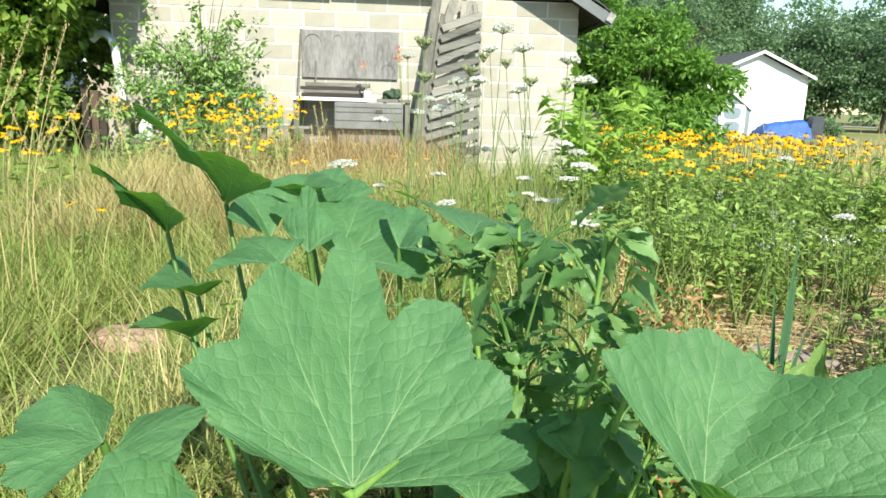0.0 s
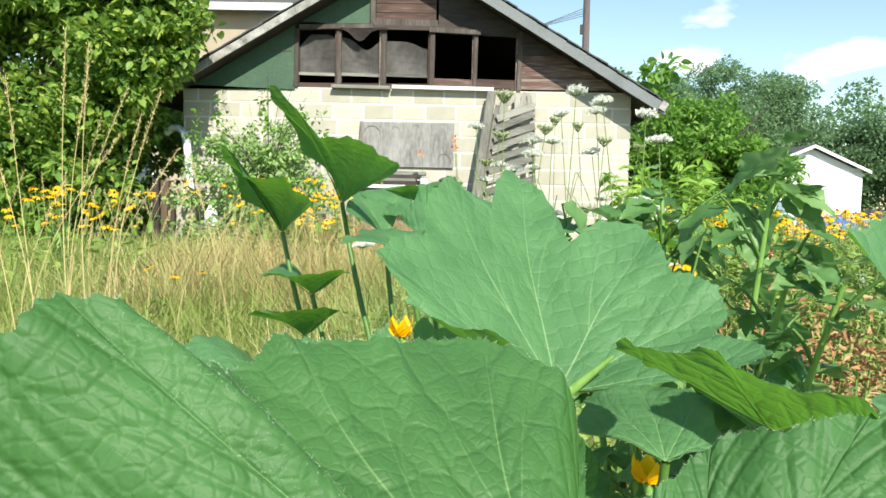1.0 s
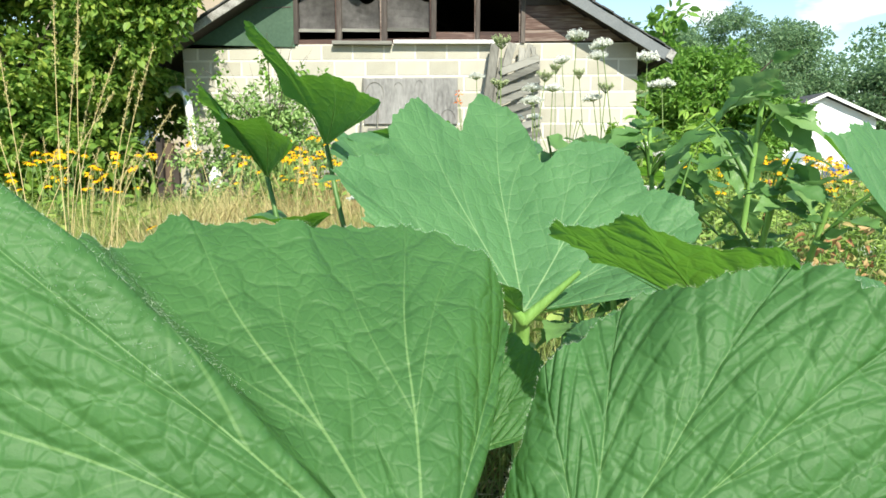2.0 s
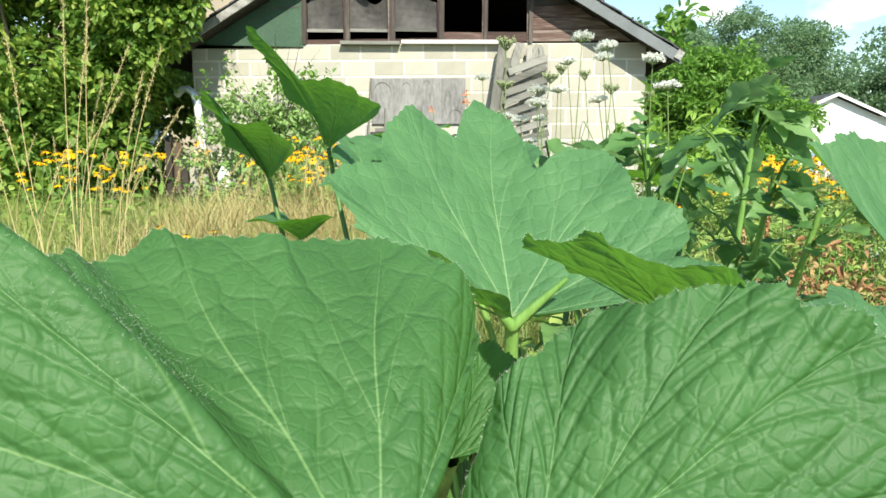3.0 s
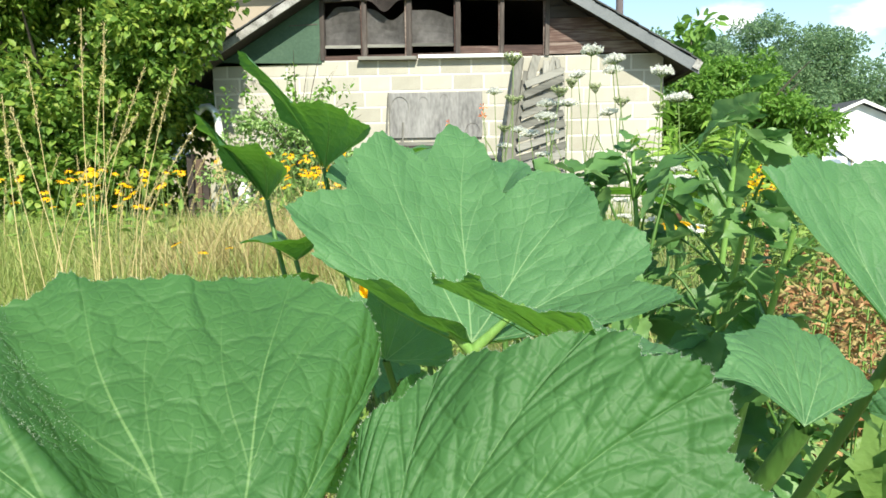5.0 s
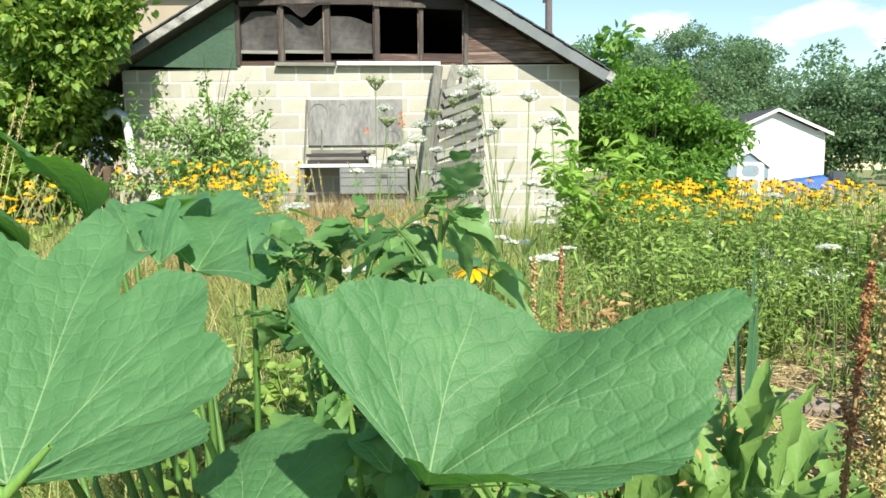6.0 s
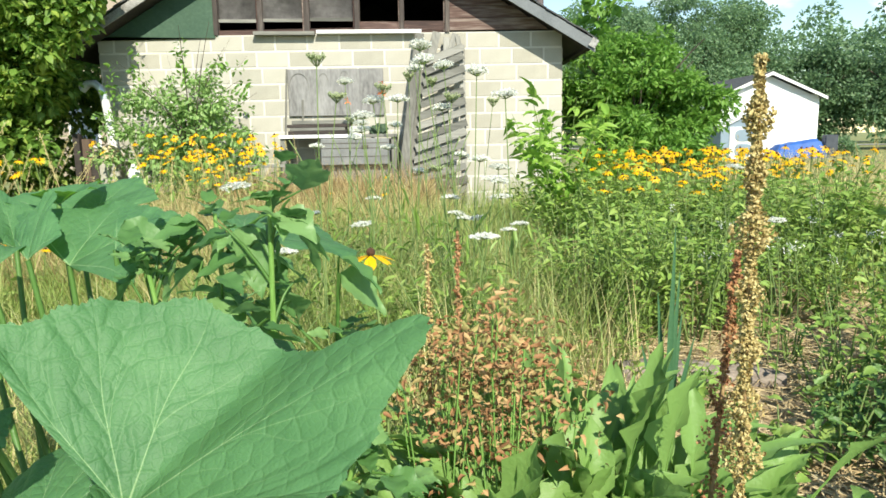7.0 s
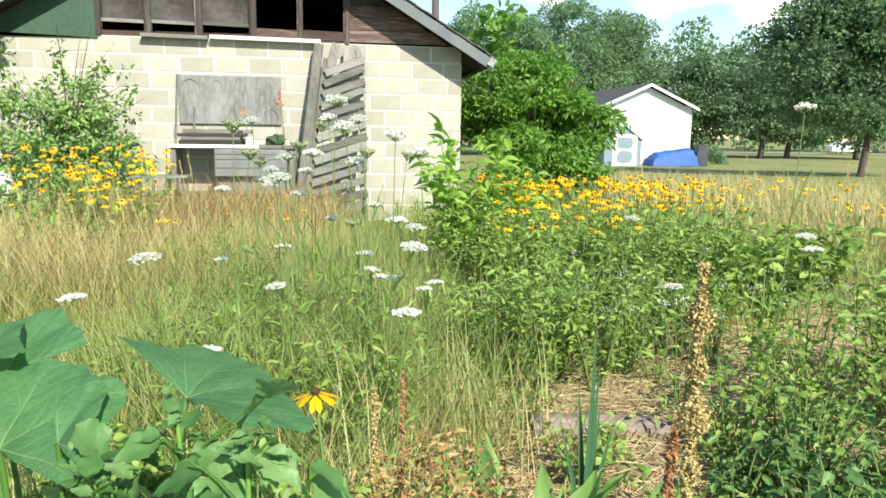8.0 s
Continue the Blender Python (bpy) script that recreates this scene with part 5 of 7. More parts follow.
def make_susan(droop, height, face):
    """Black-eyed daisy: stem with a few leaves, ring of petals, domed cone. Top of the stem at the origin's height."""
    s = thing("coneflower", "yellow daisy flower with a dark brown cone on a thin stem", "flower", "yellow daisies")
    bow = 0.03 * random.uniform(-1, 1)
    tubes("stem", [(arc((bow, 0.02, 0), (0, 0, height), bow, 5, (1, 0.4, 0)), [0.0022] * 5)], M_STEM, s, 5)
    nl = 5
    pos = np.array([(bow * (1 - k / nl), 0.0, height * (0.15 + 0.6 * k / nl)) for k in range(nl)])
    d = rng.normal(size=(nl, 3)) * np.array([1, 1, 0.2]) + np.array([0, 0, 0.4])
    v, f = scatter(LEAF_V * np.array([0.7, 1, 1]), LEAF_T, turned(d, rng.uniform(-0.5, 0.5, nl)), pos, rng.uniform(0.06, 0.10, nl))
    fast("stem_foliage", v, f, M_WEED, s)
    np_ = 12
    a = np.arange(np_) * 2 * math.pi / np_ + rng.normal(0, 0.08, np_)
    d = np.column_stack([np.cos(a), np.sin(a), np.full(np_, -droop) + rng.normal(0, 0.08, np_)])
    v, f = scatter(PETAL_V, PETAL_T, turned(d, rng.normal(0, 0.15, np_)), np.zeros((np_, 3)), 0.034 * rng.uniform(0.9, 1.1, np_))
    tip = np.array(Matrix.Rotation(radians(face), 3, "X"))
    fast("petals", v @ tip.T + np.array([0, 0, height]), f, M_PETAL, s)
    bm = bmesh.new()
    bmesh.ops.create_uvsphere(bm, u_segments=8, v_segments=5, radius=0.0062)
    for q in bm.verts:
        q.co = Vector(tip @ np.array((q.co.x, q.co.y, q.co.z * 1.1 + 0.003))) + Vector((0, 0, height))
    part("cone", bm, M_CONE, s)
    return s


def drift(protos, spots):
    """The far daisies, joined into one patch with stems, foliage, petals and cones."""
    patch_o = thing("daisy_patch", "distant patch of yellow daisies", "flowers")
    tagged(patch_o, "patch of orange-yellow daisies with dark cones", "flowers", kind="stuff")
    bag = {}
    for k, (x, y, h) in enumerate(spots):
        src, base = protos[k % len(protos)]
        w = random.uniform(1.0, 1.3)
        m = pose(x, y, 0, random.uniform(-7, 12), random.uniform(-9, 9), random.uniform(-70, 70)) @ Matrix.Diagonal((w, w, h / base, 1))
        for ch in src.children:
            key = ch.name.split(".")[0]
            a = bag.setdefault(key, [[], [], ch.data.materials[0], 0])
            co = np.empty(len(ch.data.vertices) * 3)
            ch.data.vertices.foreach_get("co", co)
            co = co.reshape(-1, 3) @ np.array(m.to_3x3()).T + np.array(m.translation)
            a[0].append(co)
            a[1] += [tuple(i + a[3] for i in q.vertices) for q in ch.data.polygons]
            a[3] += len(co)
    for key, (vs, fs, mat, _) in bag.items():
        me = bpy.data.meshes.new(key)
        me.from_pydata(np.concatenate(vs).tolist(), [], fs)
        me.materials.append(mat)
        ob = new(key, me)
        ob.parent = patch_o


def plant_out(protos, spots):
    """Copies of the prototypes at (x, y, height): the stem is scaled to the height, its head keeps a natural size."""
    for k, (x, y, h) in enumerate(spots):
        src, base = protos[k % len(protos)]
        g = h / base
        m = pose(x, y, -0.02 + 0.02 * g, random.uniform(-7, 12), random.uniform(-9, 9), random.uniform(-70, 70))
        if k < len(protos):
            src.matrix_basis = m @ Matrix.Diagonal((1, 1, 1, 1))
            ob = src
        else:
            ob = copy_thing(src, m)
        w = random.uniform(1.0, 1.3)
        ob.scale = (w, w, g)


susans = [(make_susan(0.30, 0.62, 8), 0.62), (make_susan(0.10, 0.62, 24), 0.62), (make_susan(0.45, 0.62, 2), 0.62), (make_susan(0.2, 0.62, 14), 0.62), (make_susan(0.25, 0.62, 44), 0.62)]
spots = []
for n_, x0, x1, y0, y1, h0, h1 in ((44, -2.5, -1.5, -5.0, -4.2, 0.56, 0.84), (10, -3.6, -2.2, -5.0, -3.6, 0.55, 0.85), (60, -1.75, -0.35, -2.9, -1.8, 0.76, 1.0), (48, -1.15, -0.30, -3.7, -2.9, 0.58, 0.84), (8, -0.2, 0.9, -4.0, -2.6, 0.45, 0.62),
                               (230, 2.35, 4.1, -4.5, -2.9, 0.62, 0.80), (30, 2.1, 3.0, -5.3, -4.4, 0.56, 0.72), (44, 3.9, 6.2, -4.6, -2.2, 0.55, 0.76), (3, -1.2, -0.2, -6.0, -5.2, 0.30, 0.5)):
    spots += [(random.uniform(x0, x1), random.uniform(y0, y1), random.uniform(h0, h1)) for _ in range(n_)]
spots += [(1.006, -7.962, 0.708)]
spots.sort(key=lambda q: (q[0] - 0.9) ** 2 + (q[1] + 9.0) ** 2)
plant_out(susans, spots[:270])
drift(susans, spots[270:])


def make_umbel(height, r, green=False, cup=0.0):
    """Wild carrot: tall branching stem with a flat white umbel of many small heads."""
    s = thing("wild_carrot", "greenish closing wild carrot umbel on a tall stem" if green else "white lacy wild carrot umbel on a tall stem", "flower", "wild carrots")
    tops = [(arc((0.03, 0.02, 0), (0, 0, height), 0.02, 6, (1, 0.5, 0)), [0.0032, 0.003, 0.0028, 0.0026, 0.0022, 0.002])]
    n_sub = 22
    k = np.arange(n_sub)
    rad = r * np.sqrt((k + 0.5) / n_sub)
    ang = k * 2.39996
    hub = height - r * 0.42
    cz = height + (rad / r) ** 2 * r * cup - (rad / r) ** 2 * r * 0.22 + rng.normal(0, r * 0.05, n_sub)
    cx, cy = rad * np.cos(ang), rad * np.sin(ang)
    rays = [([(0, 0, hub), (cx[i] * 0.6, cy[i] * 0.6, hub + (cz[i] - hub) * 0.45), (cx[i], cy[i], cz[i] - 0.002)], (0.0009, 0.0008, 0.0007)) for i in range(n_sub)]
    for i in range(3):
        a = random.uniform(0, 6.28)
        z = height * random.uniform(0.2, 0.6)
        tops.append((arc((0.02, 0.01, z), (0.12 * math.cos(a), 0.12 * math.sin(a), z + 0.16), 0.02, 5), [0.002] * 5))
    tubes("stem", tops, M_STEM, s, 5)
    tubes("ray_frame", rays, M_STEM, s, 3)
    per = 22
    c = np.repeat(np.column_stack([cx, cy, cz]), per, 0)
    off = rng.normal(0, 1, (n_sub * per, 3)) * np.array([r * 0.085, r * 0.085, r * 0.06])
    q = np.array([(-1, -1, 0), (1, -1, 0), (1, 1, 0), (-1, 1, 0), (0, 0, 0.5)], float)
    qt = np.array([(0, 1, 4), (1, 2, 4), (2, 3, 4), (3, 0, 4)])
    d = rng.normal(0, 0.75, (n_sub * per, 3)) + np.array([1.0, 0, 0])
    v, f = scatter(q, qt, turned(d, rng.uniform(0, 0.5, n_sub * per)), c + off, r * 0.055 * rng.uniform(0.7, 1.3, n_sub * per))
    fast("umbel", v, f, M_UMBEL_G if green else M_UMBEL, s)
    nl = 14
    pos = np.column_stack([rng.normal(0, 0.03, nl), rng.normal(0, 0.03, nl), rng.uniform(0.05, 0.55, nl) * height])
    v, f = scatter(LEAF_V * np.array([0.35, 1, 1]), LEAF_T, turned(rng.normal(size=(nl, 3)) + np.array([0, 0, 0.4]), rng.uniform(-1, 1, nl)), pos, rng.uniform(0.05, 0.10, nl))
    fast("feathery_foliage", v, f, M_WEED, s)
    return s


UMBELS = [make_umbel(0.8, 0.045), make_umbel(0.8, 0.05, False, 0.12), make_umbel(0.8, 0.038, True, 0.5)]


def umbel(x, y, z, size=0.9, kind=0, lean=0.0):
    """One wild carrot whose head stands at (x, y, z); size 1 is a head nine centimetres wide."""
    src = UMBELS[kind]
    fresh = src.get("used") is None
    m = pose(x, y, 0, random.uniform(-3, 6) + lean, random.uniform(-4, 4), random.uniform(0, 360))
    ob = src if fresh else copy_thing(src, m)
    if fresh:
        src["used"] = 1
    ob.matrix_basis = m
    ob.scale = (size * 1.08, size * 1.08, z / 0.8)


umbel(1.33, -6.59, 0.83, 0.80, 0)
umbel(1.33, -6.54, 0.80, 0.75, 0)
umbel(0.94, -6.61, 0.61, 0.75, 0)
umbel(0.90, -6.08, 0.65, 0.70, 0)
umbel(1.21, -6.44, 0.68, 0.70, 0)
umbel(1.25, -6.56, 0.61, 0.65, 0)
umbel(1.18, -6.44, 0.62, 0.70, 0)
umbel(0.98, -5.95, 0.87, 0.75, 0)
umbel(1.25, -6.21, 0.84, 0.70, 0)
umbel(0.98, -5.94, 0.97, 0.70, 0)
umbel(0.92, -6.24, 0.95, 0.80, 0)
umbel(0.72, -5.69, 0.92, 0.80, 0)
umbel(0.79, -5.90, 0.99, 0.80, 2)
umbel(1.17, -6.31, 0.78, 0.70, 2)
umbel(0.69, -5.64, 1.19, 0.80, 0)
umbel(1.34, -6.57, 0.62, 0.60, 0)
umbel(1.47, -6.60, 0.59, 0.70, 0)
umbel(1.44, -6.60, 0.57, 0.60, 0)
umbel(0.62, -5.94, 0.58, 0.60, 0)
umbel(3.02, -6.54, 0.75, 0.80, 0)
umbel(2.91, -6.73, 0.72, 0.80, 0)
umbel(2.42, -6.02, 0.76, 0.80, 0)
umbel(2.26, -6.84, 0.62, 0.70, 0)
umbel(0.42, -7.02, 0.67, 0.80, 0)
umbel(0.85, -7.51, 0.65, 0.70, 0)
umbel(0.87, -6.02, 0.98, 0.70, 0)
umbel(1.05, -6.08, 0.77, 0.60, 0)
umbel(0.64, -5.79, 0.88, 0.70, 0)
umbel(1.506, -6.420, 1.069, 0.95, 1)
umbel(1.301, -6.735, 0.771, 0.95, 0)
umbel(1.440, -6.226, 0.663, 1.00, 0)
umbel(1.297, -7.076, 0.621, 0.90, 0)
umbel(0.588, -6.894, 0.772, 0.90, 0)
umbel(3.182, -6.122, 1.284, 0.95, 0)
umbel(1.04, -6.30, 1.26, 0.80, 1)
umbel(1.22, -6.76, 1.16, 0.75, 0)
umbel(1.27, -6.66, 1.13, 0.75, 1)
umbel(1.22, -6.25, 1.19, 0.80, 0)
umbel(1.17, -6.15, 1.20, 0.75, 0)
umbel(0.81, -6.87, 1.14, 0.75, 2)
umbel(0.91, -6.57, 1.08, 0.75, 2)
umbel(0.98, -6.47, 1.05, 0.80, 0)
umbel(1.07, -6.37, 1.06, 0.80, 0)
umbel(1.18, -6.36, 1.05, 0.80, 2)
umbel(0.75, -6.47, 1.05, 0.80, 2)
umbel(0.89, -6.58, 0.99, 0.80, 0)
umbel(1.27, -6.26, 1.03, 0.80, 0)
umbel(1.34, -6.26, 1.04, 0.60, 2)
umbel(1.08, -6.16, 1.15, 0.60, 2)
umbel(1.26, -6.15, 1.13, 0.60, 2)

# ---------------------------------------------------------------- weeds and garden plants
LEAF2_V, LEAF2_F = [], []
for iy in range(7):
    ty = iy / 6
    wd = 0.34 * math.sin(math.pi * (0.06 + 0.94 * ty) ** 0.75) if ty < 1 else 0.0
    for ix in range(-2, 3):
        LEAF2_V.append((ix / 2 * wd * (1 + 0.06 * math.sin(ty * 19)), ty, 0.10 * abs(ix / 2) * wd / 0.34 + 0.05 * math.sin(ty * 3.1) - 0.22 * ty * ty + (0.02 if (iy + ix) % 2 else 0)))
LEAF2_V = np.array(LEAF2_V)
for iy in range(6):
    for ix in range(4):
        k = iy * 5 + ix
        LEAF2_F += [(k, k + 1, k + 6), (k, k + 6, k + 5)]
LEAF2_F = np.array(LEAF2_F)


LEAF3_V, LEAF3_F = [], []
for iy in range(15):
    ty = iy / 14
    wd = 0.34 * math.sin(math.pi * (0.03 + 0.97 * ty) ** 0.68) ** 0.95 * (1 - 0.25 * ty ** 3) if 0 < ty < 1 else 0.010
    for ix in range(-3, 4):
        e = ix / 3
        wavy = 1 + (0.09 * math.sin(ty * 17 + (0.8 if ix > 0 else 0)) + 0.11 * ((iy + (ix > 0)) % 2)) * abs(e)
        LEAF3_V.append((e * wd * wavy, ty + 0.03 * abs(e) * math.sin(ty * 15), 0.30 * abs(e) ** 1.3 * wd - 0.20 * ty ** 2.0 + 0.035 * abs(e) * math.sin(ty * 15 + 2 * (ix > 0))))
for iy in range(14):
    for ix in range(6):
        k = iy * 7 + ix
        LEAF3_F += [(k, k + 1, k + 8), (k, k + 8, k + 7)]
LEAF3_V, LEAF3_F = np.array(LEAF3_V), np.array(LEAF3_F)


def leafy(name, label, at, stems, leaf_sets, mat, category="plant", group="", stem_mat=M_STEM):
    """A plant of stems [(path, radii)] and leaves [(positions, directions, sizes)]."""
    p = thing(name, label, category, group, at)
    for one in stems:
        tubes("stem", [one], stem_mat, p, 5)
    for nm, pos, d, sizes, spin, tpl in leaf_sets:
        pos, d = np.asarray(pos, float), np.asarray(d, float)
        v, f = scatter(tpl[0], tpl[1], turned(d, np.asarray(spin, float)), pos, np.asarray(sizes, float))
        fast(nm, v, f, mat, p, True)
    return p


def bush_plant(name, label, x, y, h, w, n, size, mat, stems=9, group="", category="plant", tpl=(LEAF2_V, LEAF2_F), lo=0.15):
    st, pos, d = [], [], []
    for k in range(stems):
        a = random.uniform(0, 6.28)
        e = (w * random.uniform(0.3, 1.0) * math.cos(a), w * random.uniform(0.3, 1.0) * math.sin(a), h * random.uniform(0.7, 1.0))
        pa = arc((0.02 * math.cos(a), 0.02 * math.sin(a), 0), e, 0.1 * h, 8)
        st.append((pa, [0.005 - 0.0005 * i for i in range(8)]))
        for q in range(n // stems):
            t = random.uniform(lo, 1.0)
            b = pa[min(7, int(t * 7))].lerp(pa[min(7, int(t * 7) + 1)], (t * 7) % 1)
            pos.append(tuple(b + Vector((random.gauss(0, 0.03), random.gauss(0, 0.03), random.gauss(0, 0.02)))))
            d.append((random.gauss(0, 1) + 0.4 * math.cos(a), random.gauss(0, 1) + 0.4 * math.sin(a), random.gauss(0.1, 0.4)))
    sizes = [size * random.uniform(0.6, 1.25) for _ in pos]
    return leafy(name, label, (x, y, 0), st, [("foliage", pos, d, sizes, [random.uniform(-0.7, 0.7) for _ in pos], tpl)], mat, category, group)


# bushy vegetable bed
for k in range(12):
    bush_plant("weed", "small green weed growing through the straw", random.uniform(1.3, 2.6), random.uniform(-7.2, -6.1), random.uniform(0.10, 0.24), 0.12, 50, 0.04, M_WEED, 6, "low weeds", tpl=(LEAF_V * np.array([0.6, 1, 1]), LEAF_T))
for k in range(9):
    bush_plant("potato_plant", "bushy green vegetable plant with small divided leaves", 1.72 + 0.17 * k + random.uniform(-0.05, 0.05), random.uniform(-6.15, -5.6), random.uniform(0.34, 0.6), 0.32, 360, 0.042, M_WEED, 12, "vegetable bushes", tpl=(LEAF_V * np.array([0.62, 1, 1]), LEAF_T))
for k in range(15):
    bx, by = 2.05 + 0.36 * (k % 5) + random.uniform(-0.1, 0.1), -5.35 + 0.42 * (k // 5) + random.uniform(-0.1, 0.1)
    bush_plant("potato_plant", "bushy green vegetable plant with small divided leaves", bx, by, random.uniform(0.50, 0.80), 0.40, 520, 0.052, M_WEED, 14, "vegetable bushes", tpl=(LEAF_V * np.array([0.72, 1, 1]), LEAF_T))
for k in range(6):
    bx, by = 2.75 + 0.45 * (k % 3) + random.uniform(-0.1, 0.1), -6.9 + 0.5 * (k // 5) + random.uniform(-0.12, 0.12)
    bush_plant("potato_plant", "low dark green vegetable plant with a few white flowers", bx, by, random.uniform(0.30, 0.5), 0.30, 300, 0.038, M_WEED, 9, "vegetable bushes", tpl=(LEAF3_V * np.array([0.8, 1, 1]), LEAF3_F))
for k in range(9):
    bush_plant("weed", "leafy green weed among the grass", random.uniform(3.4, 6.5), random.uniform(-6.2, -3.6), random.uniform(0.4, 0.6), 0.34, 200, 0.085, M_WEED, 9, "leafy weeds")
for k in range(10):
    bush_plant("weed", "low leafy weed beside the log, its green darkened for shade", random.uniform(1.75, 2.7), random.uniform(-7.95, -7.3), random.uniform(0.2, 0.45), 0.17, 130, 0.042, M_SHADE, 9, "low weeds", tpl=(LEAF3_V * np.array([0.75, 1, 1]), LEAF3_F))
for k in range(9):
    bush_plant("weed", "low leafy green weed on the straw", random.uniform(1.75, 3.3), random.uniform(-7.8, -6.9), random.uniform(0.16, 0.42), 0.16, 110, 0.036, M_WEED, 8, "low weeds")
for k in range(10):
    bush_plant("weed", "low leafy green weed beside the squash", random.uniform(0.45, 1.3), random.uniform(-7.9, -7.1), random.uniform(0.25, 0.45), 0.16, 110, 0.05, M_WEED, 8, "low weeds")
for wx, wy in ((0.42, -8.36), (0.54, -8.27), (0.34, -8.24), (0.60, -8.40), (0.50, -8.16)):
    bush_plant("weed", "low leafy weed under the squash leaves, its green darkened for shade", wx, wy, random.uniform(0.30, 0.42), 0.10, 60, 0.07, M_SHADE, 7, "low weeds", tpl=(LEAF3_V, LEAF3_F))
bush_plant("elder_shoot", "bright green elder shoots in front of the wall", 2.02, -4.4, 1.18, 0.46, 520, 0.12, M_ELDER, 16, tpl=(LEAF2_V * np.array([0.58, 1, 1]), LEAF2_F))
bush_plant("elder_shoot", "bright green elder shoots in front of the wall", 2.45, -4.0, 0.9, 0.35, 260, 0.11, M_ELDER, 10, tpl=(LEAF2_V * np.array([0.58, 1, 1]), LEAF2_F))
for k in range(34):
    bush_plant("weed", "fine green weed among the grass", random.uniform(0.25, 1.25), random.uniform(-7.3, -4.4), random.uniform(0.3, 0.55), 0.22, 150, 0.05, M_WEED, 8, "fine weeds", tpl=(LEAF_V * np.array([0.5, 1, 1]), LEAF_T))
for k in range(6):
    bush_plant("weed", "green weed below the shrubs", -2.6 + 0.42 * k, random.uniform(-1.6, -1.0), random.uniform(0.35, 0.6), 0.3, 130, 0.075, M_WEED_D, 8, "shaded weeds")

for bx, by in ((1.78, -6.16), (1.93, -6.34), (2.06, -6.22), (2.22, -6.30), (2.40, -6.16), (1.88, -6.02), (2.16, -6.04)):
    bush_plant("potato_plant", "bushy green vegetable plant with small divided leaves", bx, by, random.uniform(0.46, 0.62), 0.26, 380, 0.044, M_WEED, 12, "vegetable bushes", tpl=(LEAF_V * np.array([0.66, 1, 1]), LEAF_T))

# taller leafy weeds along the straw, low ones in shade-darkened green before them
LANCE = (LEAF3_V * np.array([0.55, 1, 1]), LEAF3_F)
for bx, by, bh in ((2.95, -6.70, 0.62), (3.32, -6.75, 0.64), (3.05, -6.25, 0.58), (3.45, -6.40, 0.68), (3.62, -6.70, 0.62)):
    bush_plant("weed", "tall leafy weed with narrow pointed leaves beside the straw", bx, by, bh, 0.16, 90, 0.066, M_WEED, 6, "leafy weeds", tpl=LANCE)
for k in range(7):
    bush_plant("weed", "low dense weed on the straw, its green darkened for shade", 2.25 + 0.15 * k + random.uniform(-0.05, 0.05), random.uniform(-7.55, -7.05), random.uniform(0.16, 0.32), 0.14, 110, 0.05, M_SHADE, 9, "low weeds", tpl=LANCE)

# small white blossoms over the low bed
for k in range(26):
    q = rng.normal(0, 0.012, (14, 3))
    v, f = scatter(PETAL_V, PETAL_T, turned(rng.normal(size=(14, 3)) + np.array([0, 0, 0.6]), rng.uniform(-1, 1, 14)), q, np.full(14, 0.016))
    bl = thing("white_blossom", "small cluster of white blossoms on a stem", "flower", "white blossoms", (random.uniform(2.1, 3.2), random.uniform(-6.9, -5.7), random.uniform(0.40, 0.56)))
    fast("petals", v, f, M_UMBEL, bl)
    tubes("stem", [(arc((0.02, 0, -bl.location.z), (0, 0, 0), 0.02, 4, (1, 0, 0)), [0.0018] * 4)], M_STEM, bl, 4)


